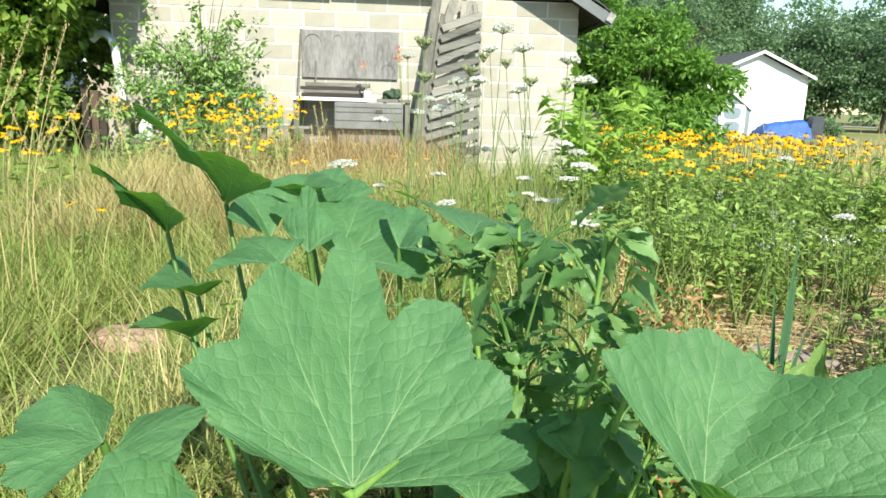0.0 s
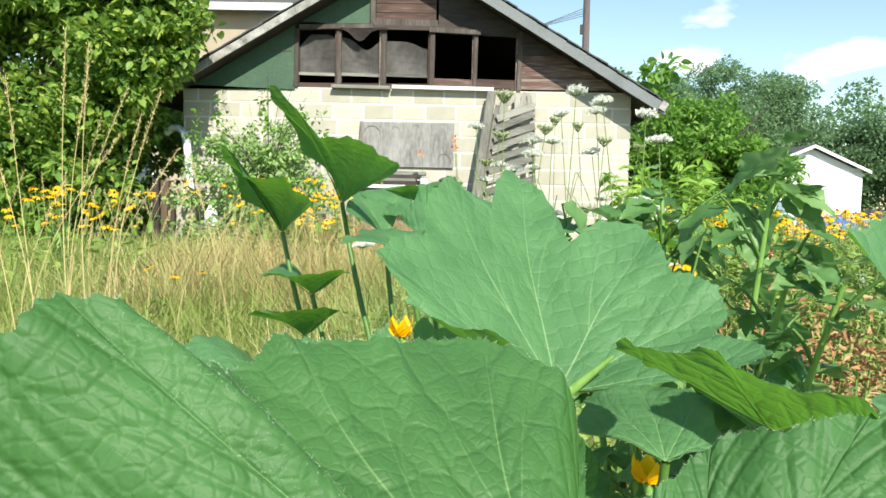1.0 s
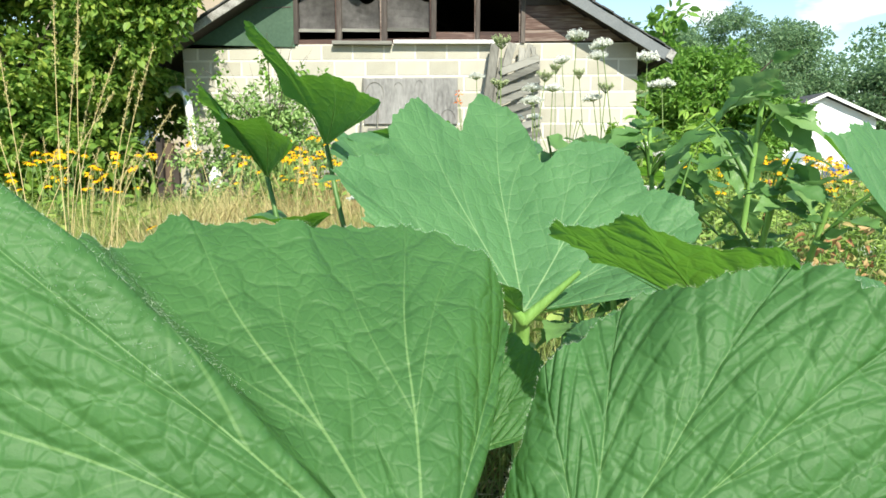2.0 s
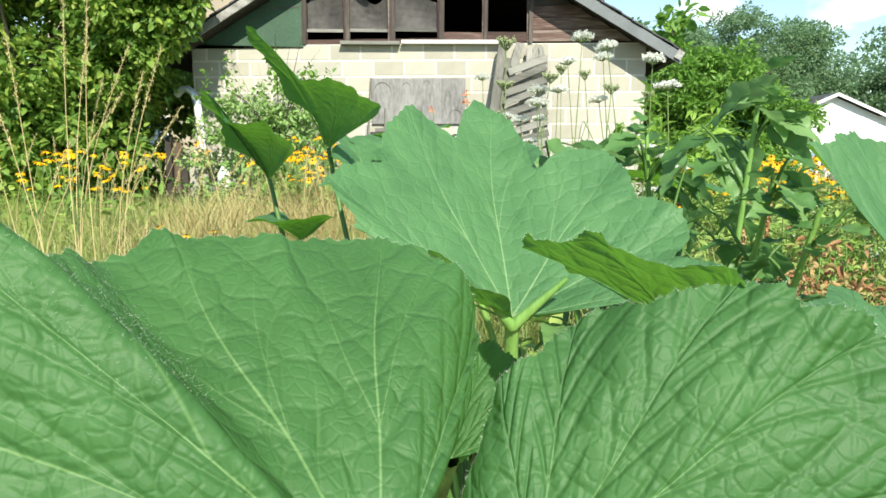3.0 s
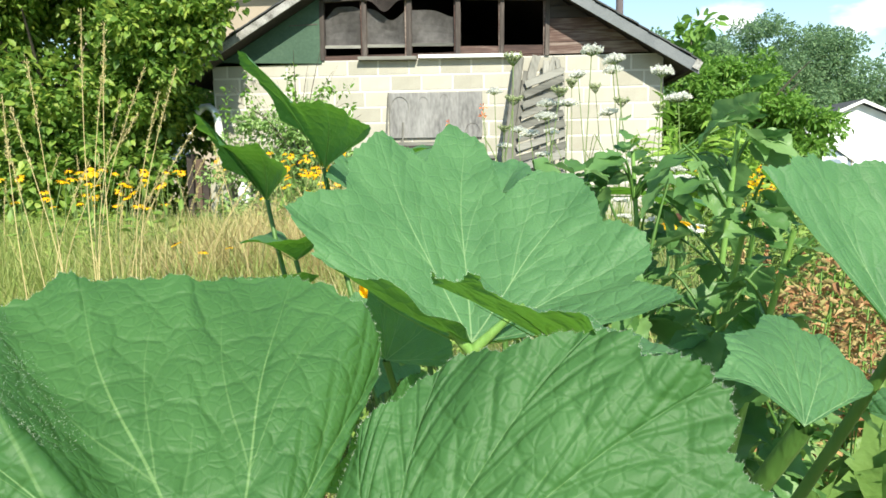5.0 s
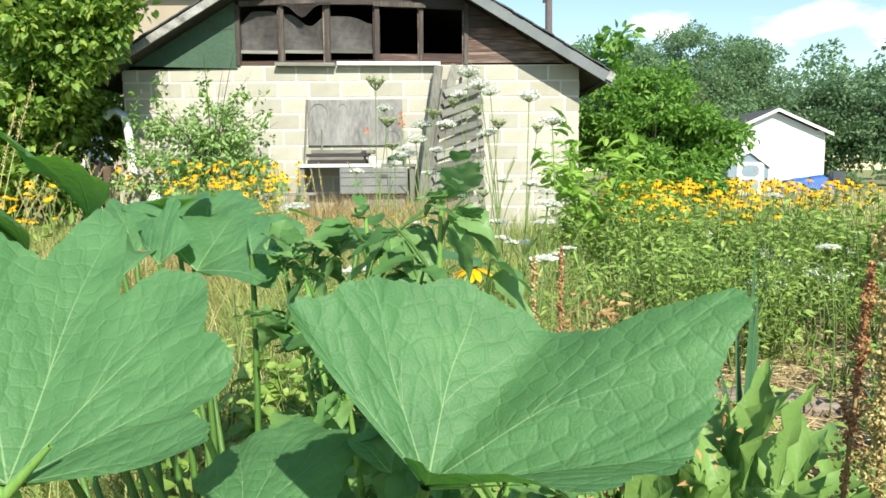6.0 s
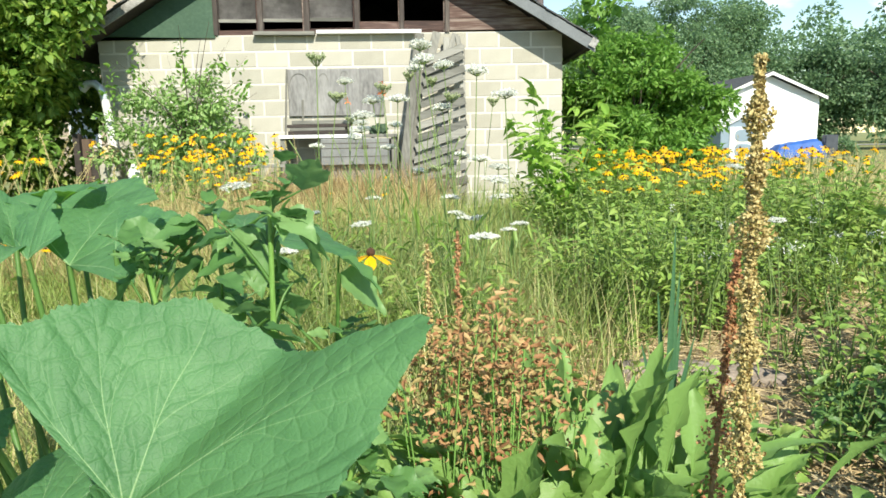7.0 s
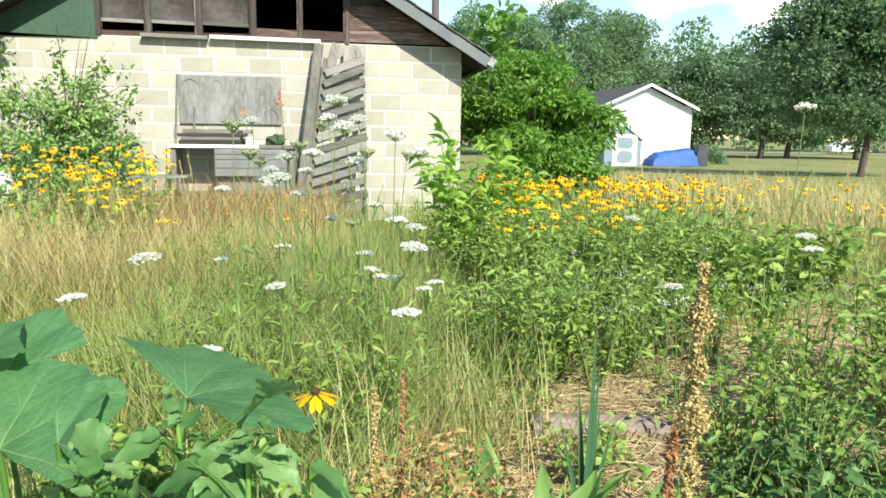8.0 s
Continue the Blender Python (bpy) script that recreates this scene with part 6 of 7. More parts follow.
def centre_plant():
    """Branching plant with pale stems, soft ovate leaves and tight leafy tops between the squashes and the daisies."""
    p = thing("ground_cherry", "branching plant with thick pale stems and soft ovate leaves", "plant", "", (0.94, -8.30, 0))
    tops = [(-0.035, 0.02, 0.815), (0.05, -0.08, 0.84), (0.028, -0.18, 0.765), (0.045, -0.23, 0.745), (-0.10, -0.02, 0.78), (-0.14, 0.07, 0.76), (0.10, 0.02, 0.68), (0.13, -0.09, 0.60), (-0.05, -0.10, 0.70), (0.0, 0.12, 0.70), (0.08, 0.10, 0.58), (0.17, 0.0, 0.50)]
    pos, d, sz = [], [], []
    for tx, ty, tz in tops:
        pa = arc((random.uniform(-0.02, 0.02), random.uniform(-0.02, 0.02), 0), (tx, ty, tz), 0.05, 9)
        tubes("stem", [(pa, [0.0072 * (1 - 0.085 * i) for i in range(9)])], M_STALK, p, 8)
        # forked twigs with leaves that hang on short stalks
        for q in range(8):
            t = 0.50 + 0.062 * q
            i = min(7, int(t * 8))
            b0 = pa[i].lerp(pa[i + 1], t * 8 - i)
            a = q * 2.4 + tx * 30
            reach = random.uniform(0.025, 0.06)
            e = b0 + Vector((reach * math.cos(a), reach * math.sin(a), random.uniform(0.02, 0.07)))
            tubes("twig", [(arc(b0, e, 0.008, 5), [0.0022, 0.002, 0.0017, 0.0014, 0.0011])], M_STALK_D, p, 5)
            for m in range(4):
                c = b0.lerp(e, random.uniform(0.25, 1.0))
                pos.append(tuple(c))
                h = a + random.uniform(-1.3, 1.3)
                d.append((math.cos(h), math.sin(h), random.uniform(-0.9, 0.15)))
                sz.append(random.uniform(0.030, 0.060) if m else random.uniform(0.02, 0.036))
        for q in range(12):
            c = pa[8] + Vector((random.gauss(0, 0.012), random.gauss(0, 0.012), random.gauss(-0.01, 0.014)))
            pos.append(tuple(c))
            h = random.uniform(0, 6.28)
            d.append((math.cos(h), math.sin(h), random.uniform(-0.1, 0.9)))
            sz.append(random.uniform(0.016, 0.036))
    # the largest leaves, hanging from the upper forks
    for lx, ly, lz, dx, dz in ((-0.004, -0.030, 0.799, -0.6, -0.7), (0.023, -0.060, 0.788, 0.3, -0.9), (0.055, 0.000, 0.806, 0.5, -0.8), (-0.018, -0.080, 0.779, -0.7, -0.5), (0.062, 0.020, 0.839, 0.3, 0.5), (-0.049, 0.000, 0.806, -0.9, -0.2), (-0.148, 0.050, 0.806, 0.6, -0.6), (-0.021, 0.000, 0.784, 0.9, -0.1), (0.031, -0.020, 0.805, 0.3, -0.8), (0.104, 0.000, 0.749, 0.8, -0.6), (-0.080, -0.100, 0.764, -0.5, -0.8), (-0.016, -0.050, 0.751, 0.2, -0.9), (0.006, 0.050, 0.766, 0.8, -0.4), (0.019, -0.050, 0.809, 0.2, -0.7), (0.103, 0.000, 0.767, 0.8, -0.4), (0.009, 0.000, 0.720, 0.2, -0.9), (-0.069, 0.000, 0.774, -0.3, -0.8), (0.034, 0.000, 0.817, 0.3, 0.6), (-0.060, -0.050, 0.715, 0.6, -0.6)):
        near = min(tops, key=lambda q: (q[0] - lx) ** 2 + (q[1] - ly) ** 2 + (q[2] - lz) ** 2)
        pos.append((lx, ly, lz))
        d.append((dx, random.uniform(-0.5, 0.2), dz))
        sz.append(random.uniform(0.050, 0.070))
        fork = Vector(near) * 0.93
        if (fork - Vector((lx, ly, lz))).length < 0.2:
            tubes("twig", [(arc(fork, (lx, ly, lz), 0.012, 5), [0.0024, 0.0021, 0.0018, 0.0015, 0.0012])], M_STALK_D, p, 5)
    v, f = scatter(LEAF3_V, LEAF3_F, turned(np.array(d), np.array([random.uniform(-0.5, 0.5) for _ in pos])), np.array(pos), np.array(sz))
    fast("foliage", v, f, M_BROAD, p, True)


M_BROAD = foliage("broad_leaf", [(0.1, (0.072, 0.18, 0.048)), (0.5, (0.14, 0.295, 0.092)), (0.95, (0.27, 0.44, 0.165))], 0.44, 0.45)
centre_plant()


M_DOCK = foliage("dock_leaf", [(0.1, (0.125, 0.255, 0.055)), (0.5, (0.21, 0.37, 0.095)), (0.95, (0.35, 0.50, 0.17))], 0.4, 0.5)


def horseradish(x, y, n, h, seed, spread=0.13, label="clump of long upright light green dock leaves"):
    rr = random.Random(seed)
    p = thing("dock_plant", label, "plant", "dock plants", (x, y, 0))
    for k in range(n):
        a = rr.uniform(0, 6.28)
        ln = h * rr.uniform(0.62, 1.0)
        tilt = rr.uniform(0.05, 0.7)
        foot = Vector((spread * 0.4 * math.cos(a), spread * 0.4 * math.sin(a), 0))
        out = Vector((math.cos(a), math.sin(a), 0))
        b = a + rr.uniform(-0.9, 0.9)
        side = Vector((-math.sin(b), math.cos(b), rr.uniform(-0.35, 0.35)))
        vs, fs = [], []
        ny = 22
        wide = 0.029 * rr.uniform(0.7, 1.25)
        cut = rr.uniform(0.56, 0.72)
        tip = rr.uniform(0.0, 0.07)
        for i in range(ny + 1):
            t = i / ny
            ctr = foot + out * (ln * tilt * t ** 1.6 + tip * max(0.0, (t - cut) / (1 - cut)) ** 2) + Vector((0, 0, 1)) * (ln * t * (1 - 0.35 * tilt * t * t) - 0.8 * tip * max(0.0, (t - cut) / (1 - cut)) ** 3)
            wd = 0.0032 if t < cut else wide * math.sin(math.pi * min(1.0, (t - cut) / (1 - cut)) ** 0.8) ** 1.05 + 0.0015
            for j in range(-3, 4):
                e = j / 3
                wave = 0.46 * wd * math.sin(t * 48 + 1.7 * j + k) * abs(e)
                vs.append(tuple(ctr + side * (wd * e) + (Vector((0, 0, 1)) * 0.3 - out) * (wd * 0.45 * e * e + wave)))
        for i in range(ny):
            for j in range(6):
                q = i * 7 + j
                fs.append((q, q + 1, q + 8, q + 7))
        leaf_o = fast("leaf", np.array(vs), np.array(fs), M_DOCK, p, True)
        mid = [tuple((Vector(vs[i * 7 + 3]) + out * 0.001)) for i in range(0, ny + 1, 2)]
        tubes("rib", [(mid, [0.0026 * (1 - 0.1 * i) for i in range(len(mid))])], M_STALK, leaf_o, 5)
    return p


for row in ((1.33, -8.10, 22, 0.64, 1), (1.42, -8.04, 20, 0.60, 2), (1.46, -8.16, 20, 0.54, 3), (1.38, -8.20, 20, 0.52, 4), (1.26, -8.20, 18, 0.56, 5), (1.16, -8.22, 20, 0.58, 6), (1.07, -8.26, 18, 0.57, 7), (1.56, -8.06, 18, 0.52, 8), (1.44, -7.80, 12, 0.58, 9), (1.66, -7.92, 14, 0.48, 10), (1.24, -8.34, 16, 0.46, 11), (1.90, -8.02, 12, 0.38, 12), (1.10, -8.14, 18, 0.52, 13), (1.30, -8.02, 14, 0.56, 14), (1.52, -8.20, 16, 0.46, 15), (1.21, -8.16, 20, 0.55, 16), (1.36, -7.96, 16, 0.56, 17), (1.48, -7.98, 16, 0.54, 18)):
    horseradish(*row)

M_SEED = foliage("tan_seed", [(0.1, (0.22, 0.14, 0.05)), (0.4, (0.46, 0.36, 0.14)), (0.95, (0.70, 0.60, 0.30))], 0.2, 0.7)
M_SEED_R = foliage("rust_seed", [(0.1, (0.20, 0.08, 0.04)), (0.5, (0.42, 0.20, 0.09)), (0.95, (0.60, 0.36, 0.18))], 0.2, 0.7)
M_STALK_B = surface("dry_stalk", [(0.3, (0.20, 0.12, 0.05)), (0.7, (0.36, 0.24, 0.11))], 0.8, 8, 80, 0.3)


def dock_stalk(x, y, h, start, n, mat, label, width=0.022, lean=(0, 0)):
    p = thing("seed_stalk", label, "plant", "seed stalks", (x, y, 0))
    top = (lean[0], lean[1], h)
    tubes("stalk", [(arc((0, 0, 0), top, 0.0, 8, (1, 0, 0)), [0.005 - 0.0004 * i for i in range(8)])], M_STALK_B, p, 6)
    t = rng.uniform(0, 1, n) ** 0.7
    zc = start + (h - start) * t
    whorl = np.clip(0.52 + 0.32 * np.sin(zc * 36 + 2.2 * np.sin(zc * 13 + x * 9)) + 0.45 * np.sin(zc * 91), 0.22, 1.1)
    r = width * 1.15 * np.sin(np.pi * (0.14 + 0.78 * t)) ** 0.8 * whorl * np.sqrt(rng.uniform(0.02, 1, n))
    a = rng.uniform(0, 6.28, n)
    pos = np.column_stack([lean[0] * zc / h + r * np.cos(a), lean[1] * zc / h + r * np.sin(a), zc])
    disc = np.array([(0, 0, 0), (-0.5, 0.5, 0.2), (0.5, 0.5, -0.2), (0, 1, 0), (0, 0.5, 0.4)])
    dt = np.array([(0, 4, 1), (0, 2, 4), (1, 4, 3), (4, 2, 3)])
    v, f = scatter(disc, dt, turned(rng.normal(size=(n, 3)), rng.uniform(0, 3, n)), pos, rng.uniform(0.0035, 0.0072, n))
    fast("seed_head", v, f, mat, p)
    return p


dock_stalk(1.53, -8.235, 0.975, 0.30, 5200, M_SEED, "tall tan dock stalk thick with dry seeds", 0.022, (-0.022, -0.04))
dock_stalk(1.478, -8.21, 0.75, 0.26, 1100, M_SEED_R, "rust-brown dock stalk with dry seeds", 0.021, (0.045, 0.0))
dock_stalk(1.185, -7.95, 0.745, 0.30, 420, M_SEED_R, "thin red-brown dock stalk", 0.010)
dock_stalk(1.137, -7.98, 0.731, 0.35, 380, M_SEED, "thin tan dock stalk", 0.011)
dock_stalk(1.40, -8.30, 0.40, 0.18, 350, M_SEED_R, "short rust-brown dock stalk", 0.014)


def withered(x, y, h, w, n, seed):
    """Withered plant with curled red and orange leaves."""
    rr = random.Random(seed)
    st, pos, d = [], [], []
    for k in range(8):
        a = rr.uniform(0, 6.28)
        pa = arc((0, 0, 0), (w * rr.uniform(0.2, 1) * math.cos(a), w * rr.uniform(0.2, 1) * math.sin(a), h * rr.uniform(0.82, 1)), 0.04, 6)
        st.append((pa, [0.0013] * 6))
        for q in range(n // 8):
            b = pa[rr.choice((2, 3, 4, 4, 5, 5, 5, 5))]
            pos.append(tuple(b + Vector((rr.gauss(0, 0.026), rr.gauss(0, 0.026), rr.gauss(0, 0.018)))))
            d.append((rr.gauss(0, 1), rr.gauss(0, 1), rr.gauss(-0.2, 0.7)))
    leafy("withered_plant", "withered plant with curled rust-red leaves", (x, y, 0), st, [("foliage", pos, d, [rr.uniform(0.008, 0.021) for _ in pos], [rr.uniform(-2, 2) for _ in pos], (LEAF_V * np.array([0.75, 0.9, 4.0]), LEAF_T))],
          M_WITHER, group="withered plants", stem_mat=M_STALK)


M_WITHER = foliage("withered_leaf", [(0.1, (0.20, 0.10, 0.045)), (0.35, (0.38, 0.19, 0.085)), (0.55, (0.50, 0.33, 0.16)), (0.75, (0.30, 0.29, 0.10)), (0.97, (0.60, 0.24, 0.12))], 0.2, 0.8)
for k, (wx, wy, wh) in enumerate(((1.15, -8.10, 0.64), (1.22, -8.04, 0.66), (1.28, -7.98, 0.60), (1.17, -7.98, 0.60), (1.24, -8.12, 0.60), (1.33, -8.04, 0.57))):
    withered(wx, wy, wh, 0.085, 320, 20 + k)


def leek(x, y):
    p = thing("leek", "dark blue-green leek with long folded leaves", "plant", at=(x, y, 0))
    lk = foliage("leek_leaf", [(0.1, (0.035, 0.10, 0.045)), (0.5, (0.06, 0.15, 0.07)), (0.95, (0.10, 0.21, 0.10))], 0.2, 0.4)
    tubes("shaft", [([(0, 0, 0), (0, 0, 0.22)], (0.016, 0.014))], M_STALK, p, 10)
    for k, (dx, dz) in enumerate(((0.0, 0.70), (0.02, 0.60), (-0.02, 0.55), (0.05, 0.46), (-0.06, 0.44), (0.035, 0.5))):
        pa = arc((0, 0, 0.15), (dx, 0.02 * (k % 3 - 1), dz), 0.02, 9)
        vs, fs = [], []
        for i, c in enumerate(pa):
            w = 0.0095 * (1 - (i / 8) ** 2.2) + 0.001
            for j, off in ((-1, 0.35), (0, 0.0), (1, 0.35)):
                vs.append((c.x + w * j * 0.8, c.y - w * off, c.z))
        for i in range(8):
            for j in range(2):
                q = i * 3 + j
                fs.append((q, q + 1, q + 4, q + 3))
        fast("leaf", np.array(vs), np.array(fs), lk, p, True)


leek(1.66, -7.588)

# ---------------------------------------------------------------- things along the wall
def plywood_panel():
    p = thing("plywood_panel", "weathered grey plywood panel with stains on the wall", "panel")
    boxed("sheet", (-0.672, 0.545, -0.035, -0.012, 1.215, 1.80), M_PLY, p, 0.004)
    ring = []
    for k in range(15):
        a = radians(200 - k * 16)
        ring.append((-0.53 + 0.12 * math.cos(a), -0.042, 1.60 + 0.15 * math.sin(a)))
    tubes("hoop", [(ring, [0.0035] * len(ring))], M_WOOD_GREY, p, 5)
    for k, (x, z, r) in enumerate(((-0.22, 1.66, 0.06), (0.05, 1.70, 0.05), (0.42, 1.26, 0.10))):
        tubes("wire_loop", [([(x + r * math.cos(radians(q * 18)), -0.040, z + 1.4 * r * math.sin(radians(q * 18))) for q in range(11)], [0.0022] * 11)], M_WOOD_GREY, p, 4)


plywood_panel()


def landing_net():
    n = thing("net_handle", "thin weathered handle leaning beside the panel", "handle")
    tubes("handle", [(arc((-0.50, -0.08, 1.00), (-0.49, -0.05, 1.42), 0.004, 4), [0.012] * 4)], M_WOOD_GREY, n, 8)
    m = thing("stake", "thin grey wooden stake leaning on the wall", "stake")
    tubes("shaft", [(arc((-0.76, -0.30, 0.0), (-0.675, -0.05, 1.80), 0.01, 6, (1, 0, 0)), [0.012] * 6)], M_WOOD_GREY, m, 8)


landing_net()


def bench():
    b = thing("potting_bench", "weathered wooden potting bench with a pale top edge", "bench")
    boxed("top", (-0.72, 0.72, -0.50, -0.05, 0.935, 0.965), M_WOOD_GREY_X, b, 0.005)
    boxed("front_edge", (-0.72, 0.30, -0.52, -0.502, 0.93, 0.972), M_WHITE, b, 0.003, label="white-painted front edge")
    boxed("front_edge", (0.302, 0.72, -0.52, -0.502, 0.93, 0.970), M_WOOD_GREY_X, b, 0.003)
    for x, y in ((-0.68, -0.46), (0.68, -0.46), (-0.68, -0.09), (0.68, -0.09)):
        boxed("leg", (x - 0.03, x + 0.03, y - 0.03, y + 0.03, -0.02, 0.935), M_WOOD_GREY, b, 0.004)
    boxed("shelf", (-0.70, 0.70, -0.46, -0.08, 0.36, 0.385), M_WOOD_GREY_X, b, 0.004)


bench()


M_CHEST = surface("grey_chest_paint", [(0.3, (0.13, 0.135, 0.135)), (0.7, (0.24, 0.245, 0.24))], 0.7, 5, 50, 0.3)


def crate():
    c = thing("tool_chest", "grey weathered chest with dark seams under the bench", "chest")
    boxed("body", (-0.20, 0.63, -0.62, -0.53, 0.60, 0.92), M_CHEST, c, 0.01)
    boxed("side", (-0.18, 0.61, -0.53, -0.20, 0.389, 0.90), M_PLY, c, 0.006)
    for z in (0.70, 0.80, 0.86):
        boxed("seam", (-0.19, 0.62, -0.6235, -0.62, z, z + 0.008), M_DARK, c, 0.0)
    boxed("latch", (0.30, 0.38, -0.632, -0.6235, 0.80, 0.84), M_DARK, c, 0.002)


crate()
# stack of dark boards and small things on the bench
for k, (x0, x1, z0, z1) in enumerate(((-0.62, 0.10, 0.967, 1.02), (-0.60, 0.08, 1.022, 1.06), (-0.64, 0.14, 1.062, 1.10), (-0.58, 0.20, 1.102, 1.15))):
    o = boxed("board", (x0, x1, -0.44 + 0.02 * k, -0.12, z0, z1), M_DARK_WOOD if k % 2 == 0 else M_WOOD_GREY_X, None, 0.004)
    tagged(o, "dark weathered board in a stack on the bench", "board", "stacked boards")
cup = thing("paint_can", "small white paint can on the bench", "can", at=(0.18, -0.36, 0.967))
tubes("body", [([(0, 0, 0), (0, 0, 0.105)], (0.05, 0.052))], M_WHITE, cup, 16)
tubes("rim", [([(0.052 * math.cos(k * 0.42), 0.052 * math.sin(k * 0.42), 0.106) for k in range(16)], [0.004] * 16)], M_WOOD_GREY, cup, 5)
bag = bmesh.new()
bmesh.ops.create_icosphere(bag, subdivisions=3, radius=0.11)
for q in bag.verts:
    q.co = Vector((q.co.x * 1.1, q.co.y * 0.8, max(-0.05, q.co.z * 0.7))) * (1 + 0.45 * noise.noise(q.co * 16))
sack = part("garden_glove", bag, surface("dark_green_cloth", [(0.3, (0.03, 0.06, 0.035)), (0.7, (0.07, 0.11, 0.06))], 0.9, 12, 80, 0.5))
sack.location = (0.50, -0.30, 1.02)
tagged(sack, "crumpled dark green cloth bundle on the bench", "cloth")
lowb = boxed("plank", (-1.05, -0.45, -0.95, -0.72, 0.60, 0.63), M_WOOD_GREY_X, None, 0.004)
tagged(lowb, "grey plank on posts before the bench", "plank")
for x in (-1.0, -0.5):
    o = boxed("post", (x - 0.03, x + 0.03, -0.87, -0.80, -0.05, 0.599), M_WOOD_GREY, None, 0.004)
    tagged(o, "short grey post under the plank", "post", "plank posts")

M_ORANGE = foliage("orange_petal", [(0.2, (0.85, 0.16, 0.03)), (0.8, (0.95, 0.28, 0.06))], 0.3, 0.5)
for x, z in ((0.16, 1.36), (0.57, 1.55), (0.565, 1.44)):
    lily = thing("orange_flower", "orange lily flower on a tall stem before the wall", "flower", "orange flowers", (x, -0.62, z))
    v, f = scatter(PETAL_V, PETAL_T, turned(rng.normal(size=(9, 3)) + np.array([0, -0.3, 0.4]), rng.uniform(-1, 1, 9)), np.zeros((9, 3)), np.full(9, 0.06))
    fast("petals", v, f, M_ORANGE, lily)
    tubes("stem", [(arc((0.05, 0.02, -z), (0, 0, 0), 0.03, 6, (1, 0, 0)), [0.004] * 6)], M_STEM, lily, 5)


def slat_gate():
    g = thing("wooden_gate", "weathered grey slatted gate leaning against the wall", "gate")
    def at(x, z, y=0.0):
        return (x, -0.62 + 0.22 * z + y, z)
    beam("post", at(0.73, -0.02), at(1.02, 2.19), 0.10, 0.06, M_WOOD_GREY, g, 0.008)
    beam("post", at(0.80, -0.02, 0.05), at(1.10, 2.02, 0.05), 0.05, 0.05, M_WOOD_GREY, g, 0.006)
    beam("stile", at(1.54, 0.0, 0.04), at(1.55, 2.05, 0.04), 0.06, 0.03, M_WOOD_GREY, g, 0.006)
    beam("stile", at(1.28, 0.05, 0.05), at(1.36, 2.15, 0.05), 0.07, 0.03, M_WOOD_GREY, g, 0.006)
    beam("broken_board", at(1.16, 1.92, 0.05), at(1.24, 2.22, 0.05), 0.10, 0.02, M_WOOD_GREY, g, 0.004)
    beam("broken_board", at(1.40, 1.96, 0.05), at(1.47, 2.20, 0.05), 0.07, 0.02, M_WOOD_GREY, g, 0.004)
    beam("broken_board", at(1.53, 1.90, 0.03), at(1.50, 2.16, 0.03), 0.05, 0.02, M_WOOD_GREY, g, 0.004)
    for k in range(15):
        z = 1.86 - k * 0.132 + random.uniform(-0.012, 0.012)
        xl = 0.86 + (1.10 - 0.84) * (z / 1.9)
        lift = 0.17 + random.uniform(-0.035, 0.035)
        beam("slat", at(xl - 0.02, z - 0.02, -0.02 - 0.012 * (k % 2)), at(1.57 + random.uniform(-0.02, 0.02), z + lift, -0.02 - 0.012 * (k % 2)), 0.085 + random.uniform(-0.012, 0.012), 0.018, M_WOOD_GREY_X, g, 0.004)


slat_gate()


def downpipe():
    m_zinc = surface("galvanised", [(0.3, (0.38, 0.42, 0.46)), (0.7, (0.62, 0.66, 0.70))], 0.35, 8, 60, 0.1, metal=0.5)
    p = thing("downpipe", "bent galvanised stove pipe standing by the corner", "pipe")
    path = [(-3.16, -0.28, 1.57), (-3.08, -0.29, 1.64), (-2.99, -0.30, 1.645), (-2.92, -0.30, 1.58), (-2.885, -0.30, 1.47), (-2.85, -0.30, 1.15), (-2.82, -0.30, 0.86)]
    tubes("bend", [(path[:5], [0.046] * 5)], m_zinc, p, 16)
    tubes("length", [(path[4:], [0.049] * 3)], M_WHITE, p, 16)
    tubes("collar", [([(-2.888, -0.30, 1.49), (-2.882, -0.30, 1.45)], [0.053, 0.053])], m_zinc, p, 16)
    s = thing("stump", "cut pale log end on a grey block", "log")
    bm = bmesh.new()
    bmesh.ops.create_cone(bm, cap_ends=True, segments=18, radius1=0.11, radius2=0.10, depth=0.3, matrix=pose(-2.86, -0.30, 0.77, 78, 0, 15))
    bmesh.ops.bevel(bm, geom=bm.edges[:], offset=0.008, segments=1, affect="EDGES")
    part("log_end", bm, surface("cut_wood", [(0.3, (0.50, 0.36, 0.20)), (0.7, (0.68, 0.54, 0.34))], 0.8, 8, 60, 0.3), s)
    boxed("base", (-2.98, -2.74, -0.42, -0.18, -0.05, 0.66), M_BLOCK, s, 0.012)
    # Added posts stand in for a dark gap and dry brown growth.
    for k, (x, z, w) in enumerate(((-3.2, 0.55, 0.10), (-3.32, 0.62, 0.08), (-3.12, 0.40, 0.1))):
        o = boxed("timber", (x - w / 2, x + w / 2, -0.25, -0.15, -0.05, z + 0.42), surface("brown_timber", [(0.3, (0.06, 0.04, 0.03)), (0.7, (0.14, 0.095, 0.07))], 0.85, 6, 40, 0.4, (1, 1, 0.1)) if k == 0 else M_DARK_WOOD, None, 0.006)
        tagged(o, "dark brown post standing in for a dark gap and dry growth by the corner", "timber", "corner timbers")


